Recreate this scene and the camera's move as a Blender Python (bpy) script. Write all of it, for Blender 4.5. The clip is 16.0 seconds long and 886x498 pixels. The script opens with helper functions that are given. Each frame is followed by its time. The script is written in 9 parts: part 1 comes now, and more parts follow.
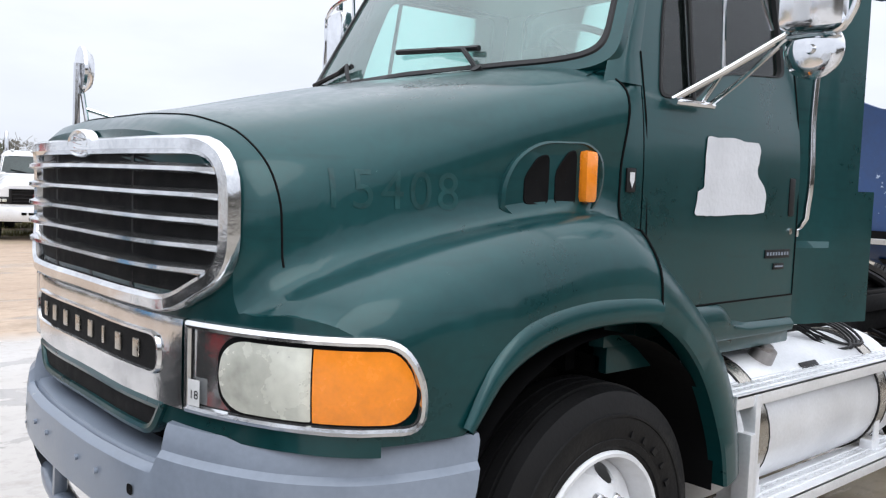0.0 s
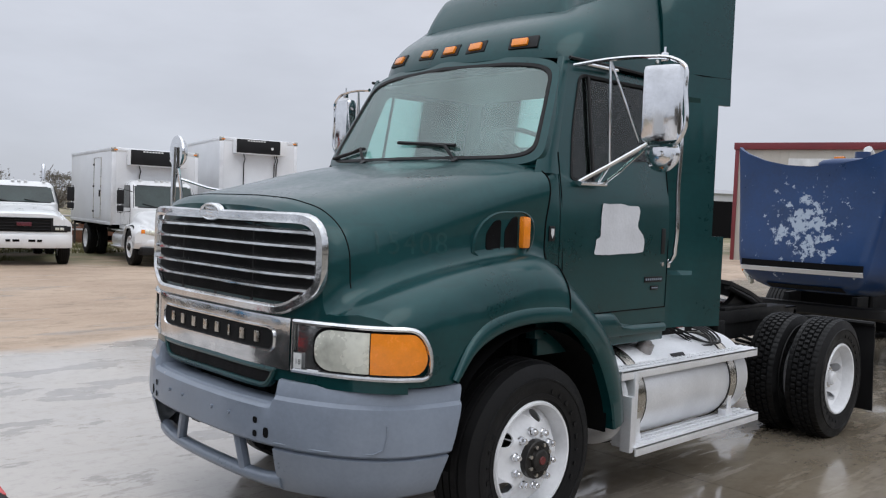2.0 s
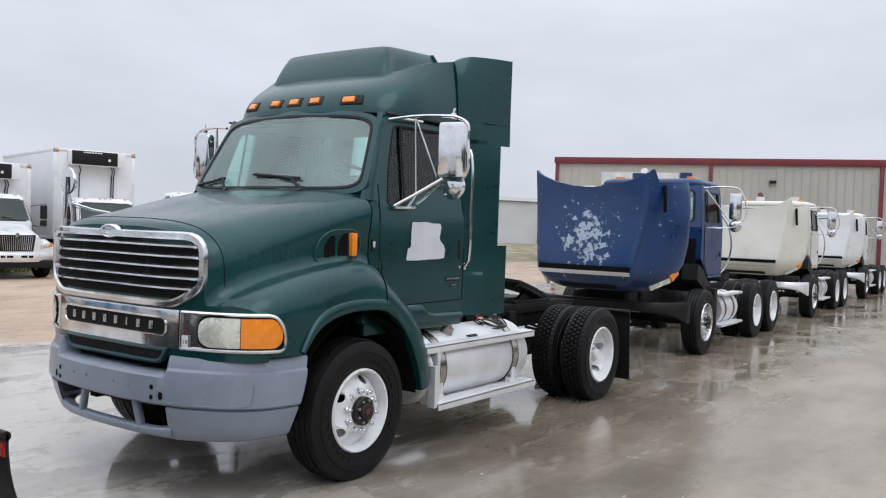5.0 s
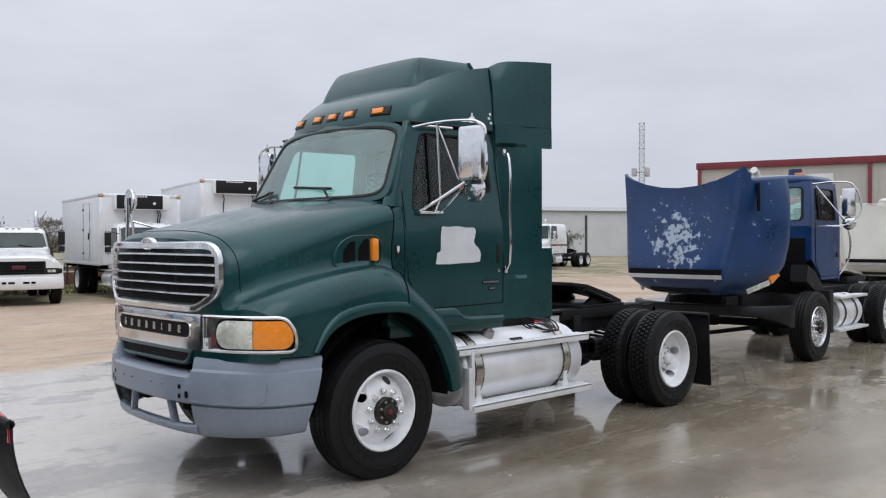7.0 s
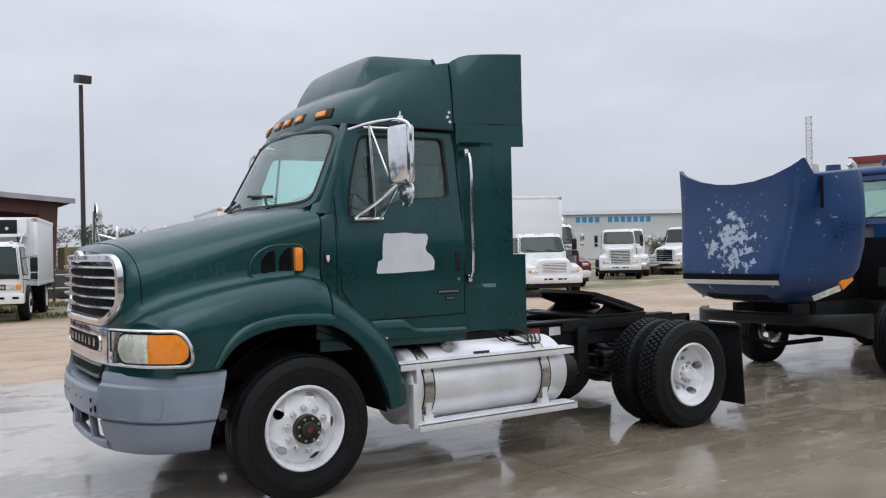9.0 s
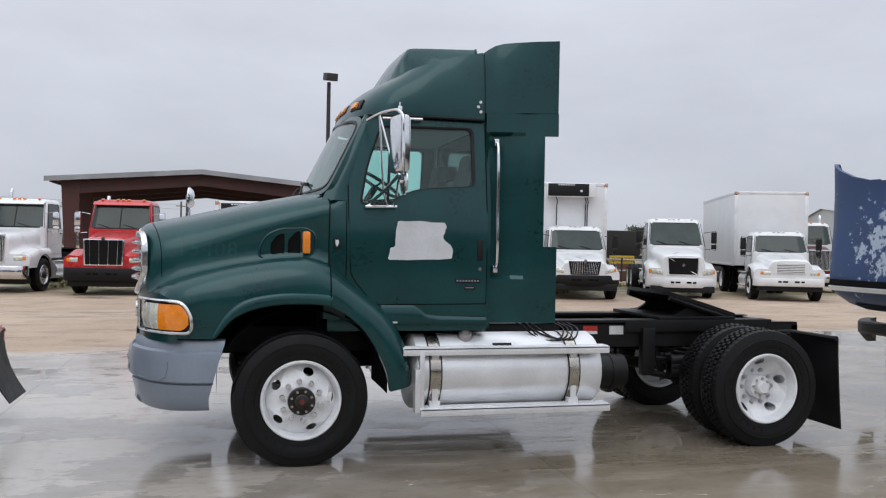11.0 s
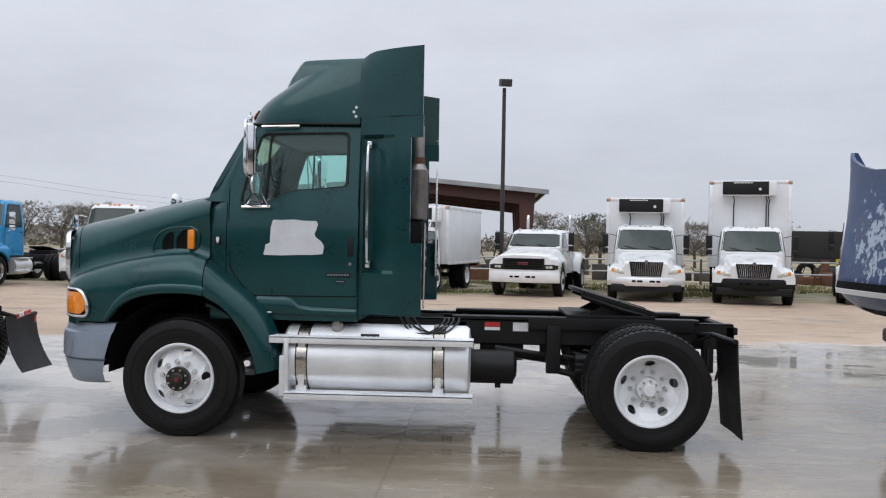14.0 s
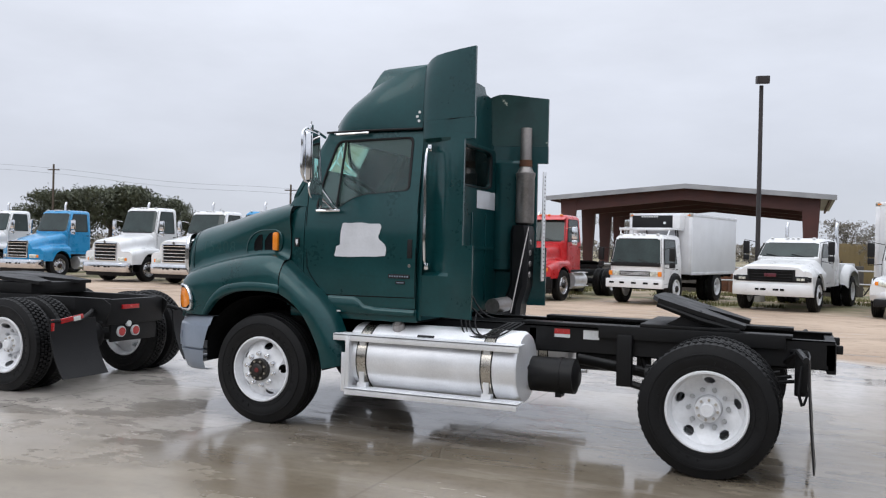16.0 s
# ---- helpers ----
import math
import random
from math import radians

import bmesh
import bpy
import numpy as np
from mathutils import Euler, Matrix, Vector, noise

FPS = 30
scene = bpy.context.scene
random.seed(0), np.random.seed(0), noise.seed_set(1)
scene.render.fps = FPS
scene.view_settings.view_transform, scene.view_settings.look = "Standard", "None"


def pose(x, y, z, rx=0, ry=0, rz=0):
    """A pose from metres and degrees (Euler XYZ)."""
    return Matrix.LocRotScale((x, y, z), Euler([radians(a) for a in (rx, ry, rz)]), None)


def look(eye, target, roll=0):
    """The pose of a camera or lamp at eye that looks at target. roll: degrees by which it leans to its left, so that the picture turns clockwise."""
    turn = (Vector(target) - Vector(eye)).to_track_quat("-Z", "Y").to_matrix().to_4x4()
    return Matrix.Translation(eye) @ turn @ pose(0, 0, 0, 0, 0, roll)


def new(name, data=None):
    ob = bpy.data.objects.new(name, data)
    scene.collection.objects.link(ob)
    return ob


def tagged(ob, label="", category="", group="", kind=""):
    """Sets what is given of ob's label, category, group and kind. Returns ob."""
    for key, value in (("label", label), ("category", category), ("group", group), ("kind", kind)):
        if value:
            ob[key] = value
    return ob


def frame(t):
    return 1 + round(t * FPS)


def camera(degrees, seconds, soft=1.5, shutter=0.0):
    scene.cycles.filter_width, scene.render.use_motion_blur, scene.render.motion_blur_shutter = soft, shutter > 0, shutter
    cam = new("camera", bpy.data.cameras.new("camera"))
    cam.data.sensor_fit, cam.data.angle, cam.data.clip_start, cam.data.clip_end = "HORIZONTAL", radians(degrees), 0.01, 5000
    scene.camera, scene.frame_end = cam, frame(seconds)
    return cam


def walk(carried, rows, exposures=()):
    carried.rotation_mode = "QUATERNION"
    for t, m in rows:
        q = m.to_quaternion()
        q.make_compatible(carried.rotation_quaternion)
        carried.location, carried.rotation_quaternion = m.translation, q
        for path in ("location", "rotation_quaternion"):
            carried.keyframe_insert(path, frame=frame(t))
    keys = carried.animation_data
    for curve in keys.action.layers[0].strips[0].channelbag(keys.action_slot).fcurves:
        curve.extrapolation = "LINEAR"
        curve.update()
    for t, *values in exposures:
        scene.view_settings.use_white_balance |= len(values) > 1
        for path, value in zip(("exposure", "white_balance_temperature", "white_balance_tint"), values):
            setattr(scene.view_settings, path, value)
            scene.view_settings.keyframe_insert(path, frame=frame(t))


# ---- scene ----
cam = camera(55.4, 16.0, soft=1.2)
EXPOSURES = [(0.0, 0.60), (0.5, 0.44), (1.0, 0.12), (1.5, 0.02), (2.5, -0.06), (3.0, 0.29), (3.5, 0.33), (6.0, 0.05), (8.0, 0.02), (10.5, 0.02), (11.0, -0.05), (11.5, 0.02), (12.0, 0.08), (13.0, -0.04), (13.5, -0.04), (15.0, 0.14), (16.0, 0.16)]
PATH = [
    (0, (-2.165, -2.788, 1.637), (-0.862, -1.278, 1.492), 2.1),
    (0.5, (-2.446, -3.079, 1.707), (-1.215, -1.512, 1.541), 2.7),
    (1, (-2.801, -3.333, 1.722), (-1.567, -1.767, 1.563), 2.5),
    (1.5, (-3.1, -3.679, 1.744), (-1.815, -2.152, 1.621), 1.7),
    (2, (-3.446, -3.946, 1.78), (-2.06, -2.507, 1.694), 2.3),
    (2.5, (-3.73, -4.185, 1.791), (-2.269, -2.829, 1.625), 2.4),
    (3, (-3.942, -4.458, 1.799), (-2.439, -3.167, 1.527), 3.3),
    (3.5, (-4.206, -4.623, 1.799), (-2.604, -3.436, 1.636), 3.8),
    (3.7, (-4.301, -4.63, 1.799), (-2.654, -3.499, 1.707), 3.2),
    (5.8, (-4.655, -5.371, 1.864), (-3.062, -4.163, 1.825), 0.0),
    (6, (-4.602, -5.43, 1.803), (-3.045, -4.174, 1.777), -1.4),
    (6.5, (-4.308, -5.738, 1.844), (-2.867, -4.351, 1.807), -3.1),
    (7, (-4.029, -5.898, 1.745), (-2.637, -4.462, 1.729), -0.1),
    (7.5, (-3.667, -6.053, 1.775), (-2.306, -4.588, 1.763), 1.3),
    (8, (-3.286, -6.341, 1.755), (-2.007, -4.804, 1.746), -0.1),
    (8.2, (-3.119, -6.398, 1.738), (-1.887, -4.823, 1.734), -0.8),
    (10.3, (-1.256, -7.202, 1.72), (-0.462, -5.367, 1.71), 0.9),
    (10.5, (-1.065, -7.315, 1.7), (-0.363, -5.443, 1.689), 0.9),
    (11, (-0.583, -7.509, 1.705), (-0.08, -5.573, 1.691), 1.1),
    (11.5, (-0.073, -7.682, 1.713), (0.346, -5.726, 1.702), 1.0),
    (12, (0.457, -7.9, 1.711), (0.691, -5.914, 1.702), 0.6),
    (12.5, (1.015, -8.055, 1.69), (1.058, -6.055, 1.679), 1.0),
    (13, (1.491, -8.162, 1.652), (1.482, -6.162, 1.651), 1.1),
    (13.5, (2.085, -8.249, 1.711), (2.019, -6.25, 1.698), 1.1),
    (14, (2.627, -8.194, 1.703), (2.518, -6.197, 1.687), 1.0),
    (14.5, (3.158, -8.174, 1.661), (2.82, -6.202, 1.645), 1.1),
    (15, (3.691, -8.061, 1.649), (3.076, -6.158, 1.628), 1.2),
    (15.5, (4.191, -7.89, 1.677), (3.465, -6.027, 1.66), 1.2),
    (16, (4.622, -7.667, 1.674), (3.834, -5.828, 1.669), 1.3),
]
walk(cam, [(t, look(eye, target, roll)) for t, eye, target, roll in PATH], EXPOSURES)

# ---- sky and sun: heavy overcast ----
world = bpy.data.worlds.new("overcast_sky")
scene.world = world
world.use_nodes = True
wn, wl = world.node_tree.nodes, world.node_tree.links
wn.clear()
w_out = wn.new("ShaderNodeOutputWorld")
w_bg = wn.new("ShaderNodeBackground")
w_tc = wn.new("ShaderNodeTexCoord")
w_sep = wn.new("ShaderNodeSeparateXYZ")
w_ramp = wn.new("ShaderNodeValToRGB")
w_sky = wn.new("ShaderNodeTexSky")
w_sky.sky_type = "NISHITA"
w_sky.sun_disc = False
w_sky.sun_elevation, w_sky.sun_rotation = radians(48), radians(200)
w_map = wn.new("ShaderNodeMapping")
w_map.inputs["Scale"].default_value = (1.6, 1.6, 5.0)
w_noise = wn.new("ShaderNodeTexNoise")
w_noise.inputs["Scale"].default_value, w_noise.inputs["Detail"].default_value = 1.7, 7.0
w_noise.inputs["Roughness"].default_value = 0.55
w_cloud = wn.new("ShaderNodeMapRange")
w_cloud.inputs[1].default_value, w_cloud.inputs[2].default_value = 0.3, 0.7
w_cloud.inputs[3].default_value, w_cloud.inputs[4].default_value = 0.9, 1.08
w_mul = wn.new("ShaderNodeMixRGB")
w_mul.blend_type = "MULTIPLY"
w_mul.inputs[0].default_value = 1.0
w_dim = wn.new("ShaderNodeMixRGB")
w_dim.blend_type = "MULTIPLY"
w_dim.inputs[0].default_value, w_dim.inputs[2].default_value = 1.0, (0.1, 0.1, 0.1, 1)
w_mix = wn.new("ShaderNodeMixRGB")
w_mix.inputs[0].default_value = 0.06
ramp = w_ramp.color_ramp
ramp.elements[0].position, ramp.elements[0].color = 0.0, (0.55, 0.583, 0.66, 1)
ramp.elements[1].position, ramp.elements[1].color = 1.0, (1.75, 1.82, 1.95, 1)
e = ramp.elements.new(0.10)
e.color = (0.625, 0.655, 0.74, 1)
e = ramp.elements.new(0.35)
e.color = (0.775, 0.81, 0.90, 1)
wl.new(w_tc.outputs["Generated"], w_sep.inputs[0])
wl.new(w_sep.outputs["Z"], w_ramp.inputs[0])
wl.new(w_tc.outputs["Generated"], w_map.inputs[0])
wl.new(w_map.outputs[0], w_noise.inputs["Vector"])
wl.new(w_noise.outputs[0], w_cloud.inputs[0])
wl.new(w_ramp.outputs[0], w_mul.inputs[1])
wl.new(w_cloud.outputs[0], w_mul.inputs[2])
wl.new(w_sky.outputs[0], w_dim.inputs[1])
wl.new(w_mul.outputs[0], w_mix.inputs[1])
wl.new(w_dim.outputs[0], w_mix.inputs[2])
wl.new(w_mix.outputs[0], w_bg.inputs[0])
w_bg.inputs[1].default_value = 1.0
wl.new(w_bg.outputs[0], w_out.inputs[0])

sun = new("sun", bpy.data.lights.new("sun", "SUN"))
sun.data.energy, sun.data.angle, sun.data.color = 0.5, radians(40), (1.0, 0.98, 0.96)
sun.matrix_world = look((-20, -50, 55), (0, 0, 0))


# ---- materials ----
def surf(name, colour, rough=0.5, metal=0.0, coat=0.0, var=0.18, scale=2.5, fine=45.0, bump=0.06, wear=None, wear_amount=0.0, wear_scale=5.0, rvar=0.12, rnd=0.0, wear_at=None, spec=0.5):
    """A painted, metal or mineral surface: two scales of variation, fine relief and, where asked, worn spots of another colour."""
    m = bpy.data.materials.new(name)
    m.use_nodes = True
    n, l = m.node_tree.nodes, m.node_tree.links
    b = n["Principled BSDF"]
    tc = n.new("ShaderNodeTexCoord")
    big, small = n.new("ShaderNodeTexNoise"), n.new("ShaderNodeTexNoise")
    big.inputs["Scale"].default_value, big.inputs["Detail"].default_value = scale, 5
    small.inputs["Scale"].default_value, small.inputs["Detail"].default_value = fine, 4
    l.new(tc.outputs["Object"], big.inputs["Vector"])
    l.new(tc.outputs["Object"], small.inputs["Vector"])
    add = n.new("ShaderNodeMath")
    add.operation = "MULTIPLY_ADD"
    l.new(small.outputs[0], add.inputs[0])
    add.inputs[1].default_value = 0.4
    l.new(big.outputs[0], add.inputs[2])
    mr = n.new("ShaderNodeMapRange")
    l.new(add.outputs[0], mr.inputs[0])
    mr.inputs[1].default_value, mr.inputs[2].default_value = 0.45, 0.95
    mr.inputs[3].default_value, mr.inputs[4].default_value = 1 - var, 1 + var
    col = n.new("ShaderNodeMixRGB")
    col.blend_type = "MULTIPLY"
    col.inputs[0].default_value, col.inputs[1].default_value = 1.0, (*colour, 1)
    l.new(mr.outputs[0], col.inputs[2])
    last = col.outputs[0]
    if rnd:
        info = n.new("ShaderNodeObjectInfo")
        r2 = n.new("ShaderNodeMapRange")
        l.new(info.outputs["Random"], r2.inputs[0])
        r2.inputs[3].default_value, r2.inputs[4].default_value = 1 - rnd, 1 + rnd
        c2 = n.new("ShaderNodeMixRGB")
        c2.blend_type = "MULTIPLY"
        c2.inputs[0].default_value = 1.0
        l.new(last, c2.inputs[1])
        l.new(r2.outputs[0], c2.inputs[2])
        last = c2.outputs[0]
    if wear:
        wnz = n.new("ShaderNodeTexNoise")
        wnz.inputs["Scale"].default_value, wnz.inputs["Detail"].default_value = wear_scale, 9
        wnz.inputs["Roughness"].default_value = 0.68
        l.new(tc.outputs["Object"], wnz.inputs["Vector"])
        wr = n.new("ShaderNodeMapRange")
        level = wnz.outputs[0]
        if wear_at:
            dist, fall, both = n.new("ShaderNodeVectorMath"), n.new("ShaderNodeMapRange"), n.new("ShaderNodeMath")
            dist.operation = "DISTANCE"
            l.new(tc.outputs["Object"], dist.inputs[0])
            dist.inputs[1].default_value = wear_at[:3]
            l.new(dist.outputs["Value"], fall.inputs[0])
            fall.inputs[1].default_value, fall.inputs[2].default_value = 0.0, wear_at[3]
            fall.inputs[3].default_value, fall.inputs[4].default_value = wear_at[4], 0.0
            l.new(level, both.inputs[0])
            l.new(fall.outputs[0], both.inputs[1])
            level = both.outputs[0]
        l.new(level, wr.inputs[0])
        wr.inputs[1].default_value, wr.inputs[2].default_value = 0.72 - wear_amount, 0.76 - wear_amount
        mixw = n.new("ShaderNodeMixRGB")
        l.new(wr.outputs[0], mixw.inputs[0])
        l.new(last, mixw.inputs[1])
        mixw.inputs[2].default_value = (*wear, 1)
        last = mixw.outputs[0]
    l.new(last, b.inputs["Base Color"])
    rr = n.new("ShaderNodeMapRange")
    l.new(add.outputs[0], rr.inputs[0])
    rr.inputs[1].default_value, rr.inputs[2].default_value = 0.45, 0.95
    rr.inputs[3].default_value, rr.inputs[4].default_value = max(rough - rvar, 0.02), min(rough + rvar, 1)
    l.new(rr.outputs[0], b.inputs["Roughness"])
    b.inputs["Metallic"].default_value = metal
    b.inputs["Coat Weight"].default_value = coat
    b.inputs["Specular IOR Level"].default_value = spec
    b.inputs["Coat Roughness"].default_value = 0.08
    if bump:
        bp = n.new("ShaderNodeBump")
        bp.inputs["Strength"].default_value, bp.inputs["Distance"].default_value = bump, 0.01
        l.new(small.outputs[0], bp.inputs["Height"])
        l.new(bp.outputs[0], b.inputs["Normal"])
    return m


def glass(name, tint, rough=0.02, gloss=0.055, film=0.0, glare_tint=(0.5, 0.6, 0.6)):
    """A pane: see-through with a sharp reflection and a milky layer that paints in sky glare."""
    m = bpy.data.materials.new(name)
    m.use_nodes = True
    n, l = m.node_tree.nodes, m.node_tree.links
    n.clear()
    out = n.new("ShaderNodeOutputMaterial")
    tr, gl, mx = n.new("ShaderNodeBsdfTransparent"), n.new("ShaderNodeBsdfGlossy"), n.new("ShaderNodeMixShader")
    fr = n.new("ShaderNodeFresnel")
    fr.inputs[0].default_value = 1.5
    ad = n.new("ShaderNodeMath")
    ad.operation = "ADD"
    ad.inputs[1].default_value = gloss
    l.new(fr.outputs[0], ad.inputs[0])
    tr.inputs[0].default_value = (*tint, 1)
    gl.inputs["Roughness"].default_value = rough
    l.new(ad.outputs[0], mx.inputs[0])
    di, fm, nz, mp, tc = n.new("ShaderNodeBsdfDiffuse"), n.new("ShaderNodeMixShader"), n.new("ShaderNodeTexNoise"), n.new("ShaderNodeMapRange"), n.new("ShaderNodeTexCoord")
    di.inputs[0].default_value = (*glare_tint, 1)
    nz.inputs["Scale"].default_value, nz.inputs["Detail"].default_value = 3.0, 8
    l.new(tc.outputs["Object"], nz.inputs["Vector"])
    l.new(nz.outputs[0], mp.inputs[0])
    mp.inputs[1].default_value, mp.inputs[2].default_value = 0.3, 0.7
    mp.inputs[3].default_value, mp.inputs[4].default_value = film * 0.6, film * 1.4
    l.new(mp.outputs[0], fm.inputs[0])
    l.new(tr.outputs[0], fm.inputs[1])
    l.new(di.outputs[0], fm.inputs[2])
    l.new(fm.outputs[0], mx.inputs[1])
    l.new(gl.outputs[0], mx.inputs[2])
    l.new(mx.outputs[0], out.inputs[0])
    return m


GREEN = surf("green_paint", (0.0028, 0.046, 0.049), 0.35, 0.32, 0.45, 0.22, 2.2, 30, 0.02, wear=(0.10, 0.19, 0.18), wear_amount=0.005, wear_scale=48, rvar=0.12, spec=0.3)
# long smears and faint scratches in the green paint
gn, gl_ = GREEN.node_tree.nodes, GREEN.node_tree.links
g_tc, g_map, g_noise, g_rng, g_mul = gn.new("ShaderNodeTexCoord"), gn.new("ShaderNodeMapping"), gn.new("ShaderNodeTexNoise"), gn.new("ShaderNodeMapRange"), gn.new("ShaderNodeMixRGB")
g_map.inputs["Rotation"].default_value, g_map.inputs["Scale"].default_value = (0, radians(38), 0), (1.2, 1.2, 13.0)
g_noise.inputs["Scale"].default_value, g_noise.inputs["Detail"].default_value, g_noise.inputs["Roughness"].default_value = 2.4, 8, 0.62
g_rng.inputs[1].default_value, g_rng.inputs[2].default_value, g_rng.inputs[3].default_value, g_rng.inputs[4].default_value = 0.56, 0.68, 0.0, 0.45
gl_.new(g_tc.outputs["Object"], g_map.inputs[0])
gl_.new(g_map.outputs[0], g_noise.inputs["Vector"])
gl_.new(g_noise.outputs[0], g_rng.inputs[0])
gl_.new(g_rng.outputs[0], g_mul.inputs[0])
g_base = gn["Principled BSDF"].inputs["Base Color"]
gl_.new(g_base.links[0].from_socket, g_mul.inputs[1])
g_mul.inputs[2].default_value = (0.0024, 0.034, 0.036, 1)
gl_.new(g_mul.outputs[0], g_base)
CHIPPED = surf("green_chipped_paint", (0.006, 0.040, 0.038), 0.45, 0.2, 0.15, 0.3, 3, 30, 0.05, wear=(0.42, 0.45, 0.38), wear_amount=0.055, wear_scale=6)
BUMPER = surf("grey_bumper_paint", (0.20, 0.235, 0.29), 0.38, 0.1, 0.25, 0.14, 3, 50, 0.05, wear=(0.36, 0.38, 0.40), wear_amount=0.02, wear_scale=14)
CHROME = surf("chrome", (0.74, 0.75, 0.77), 0.10, 1.0, 0, 0.12, 6, 40, 0.03, rvar=0.06)
OLDCHROME = surf("dulled_chrome", (0.68, 0.69, 0.70), 0.13, 0.95, 0, 0.22, 9, 60, 0.04, wear=(0.34, 0.33, 0.31), wear_amount=0.0, wear_scale=26, rvar=0.08)
ALU = surf("brushed_aluminium", (0.82, 0.83, 0.85), 0.40, 0.55, 0, 0.12, 3, 70, 0.08, rvar=0.1)
STEEL = surf("stainless_strap", (0.50, 0.47, 0.42), 0.28, 1.0, 0, 0.15, 5, 60, 0.04)
BLACK = surf("black_frame_paint", (0.006, 0.006, 0.0065), 0.55, 0, 0.06, 0.3, 4, 50, 0.12, rvar=0.15, spec=0.25)
PLASTIC = surf("black_plastic", (0.008, 0.008, 0.009), 0.5, 0, 0, 0.25, 5, 60, 0.1, spec=0.3)
# black for gaps and gaskets; also puts shade of wells and undersides into colour
DARK = surf("gap_and_shade_black", (0.003, 0.003, 0.0035), 0.85, 0, 0, 0.3, 8, 60, 0.05, spec=0.15)
MESH = surf("grille_screen", (0.0055, 0.0055, 0.006), 0.75, 0, 0, 0.4, 20, 240, 0.4, spec=0.2)
RUBBER = surf("tyre_rubber", (0.0055, 0.0055, 0.006), 0.55, 0, 0, 0.3, 5, 70, 0.15, wear=(0.022, 0.021, 0.019), wear_amount=0.02, wear_scale=7, rvar=0.2, spec=0.24)
RIM = surf("white_wheel_paint", (0.72, 0.73, 0.75), 0.42, 0, 0.1, 0.12, 6, 40, 0.05, wear=(0.36, 0.33, 0.29), wear_amount=0.0, wear_scale=13)
RIMALU = surf("polished_wheel", (0.6, 0.6, 0.62), 0.25, 0.9, 0, 0.15, 5, 40, 0.05)
AMBER = surf("amber_lens", (0.82, 0.24, 0.012), 0.2, 0, 0.6, 0.14, 14, 90, 0.12)
HUBRED = surf("dull_red_hub_cap", (0.13, 0.014, 0.014), 0.4, 0, 0.2, 0.2, 14, 90, 0.1)
REDL = surf("red_lens", (0.45, 0.02, 0.02), 0.2, 0, 0.5, 0.15, 14, 90, 0.1)
LENS = surf("clouded_headlight_lens", (0.60, 0.61, 0.54), 0.25, 0.25, 0.8, 0.28, 9, 34, 0.05)
WHITE = surf("white_truck_paint", (0.74, 0.75, 0.76), 0.33, 0, 0.35, 0.06, 2, 30, 0.03, wear=(0.5, 0.48, 0.44), wear_amount=-0.06, wear_scale=5)
CREAM = surf("cream_truck_paint", (0.70, 0.69, 0.62), 0.35, 0, 0.3, 0.07, 2, 30, 0.03)
MAROON = surf("maroon_paint", (0.09, 0.008, 0.018), 0.3, 0, 0.4, 0.15, 2, 30, 0.03)
RED = surf("red_truck_paint", (0.50, 0.012, 0.016), 0.3, 0, 0.5, 0.14, 2, 30, 0.03)
SKYBLUE = surf("bright_blue_paint", (0.012, 0.24, 0.50), 0.30, 0, 0.4, 0.14, 2, 30, 0.03)
BLUE = surf("worn_blue_paint", (0.0016, 0.032, 0.120), 0.38, 0, 0.2, 0.25, 2.2, 30, 0.05, wear=(0.36, 0.43, 0.53), wear_amount=0.075, wear_scale=9, wear_at=(-2.12, -0.02, 1.78, 0.62, 0.235))
BLUEPLAIN = surf("dark_blue_paint", (0.002, 0.032, 0.120), 0.36, 0, 0.3, 0.22, 2.5, 30, 0.04)
PATCH = surf("brushed_on_white_patch", (0.60, 0.61, 0.64), 0.55, 0, 0, 0.08, 7, 50, 0.2)
LINING = surf("grey_cab_lining", (0.40, 0.42, 0.42), 0.8, 0, 0, 0.08, 2, 20, 0)
SEAT = surf("grey_interior_cloth", (0.12, 0.125, 0.13), 0.8, 0, 0, 0.2, 5, 90, 0.2)
BOXW = surf("white_box_panel", (0.72, 0.73, 0.75), 0.45, 0.05, 0.1, 0.07, 1.5, 30, 0.04, wear=(0.5, 0.5, 0.5), wear_amount=-0.05, wear_scale=4)
PALETXT = surf("pale_marking", (0.65, 0.66, 0.66), 0.5)
GHOST = surf("faded_number", (0.0042, 0.056, 0.058), 0.46, 0.30, 0.30, 0.5, 9, 50, 0.02)
RUST = surf("rust", (0.12, 0.05, 0.025), 0.8, 0, 0, 0.35, 6, 60, 0.3)
EXH = surf("weathered_exhaust_steel", (0.30, 0.28, 0.27), 0.45, 0.8, 0, 0.35, 4, 40, 0.15, wear=(0.10, 0.055, 0.03), wear_amount=0.06, wear_scale=6)
# the windscreen's milky teal layer puts the sky's reflection into its colour
WS_GLASS = glass("tinted_windscreen", (0.70, 0.95, 0.90), gloss=0.07, film=0.21, glare_tint=(0.40, 0.66, 0.62))
SIDE_GLASS = glass("side_glass", (0.80, 0.96, 0.93), gloss=0.0, film=0.012, glare_tint=(0.30, 0.46, 0.44))
DARK_GLASS = glass("dark_vehicle_glass", (0.16, 0.20, 0.19))
MIRROR = surf("mirror_glass", (0.85, 0.86, 0.88), 0.03, 1.0, 0, 0.02, 4, 30, 0, rvar=0.01)


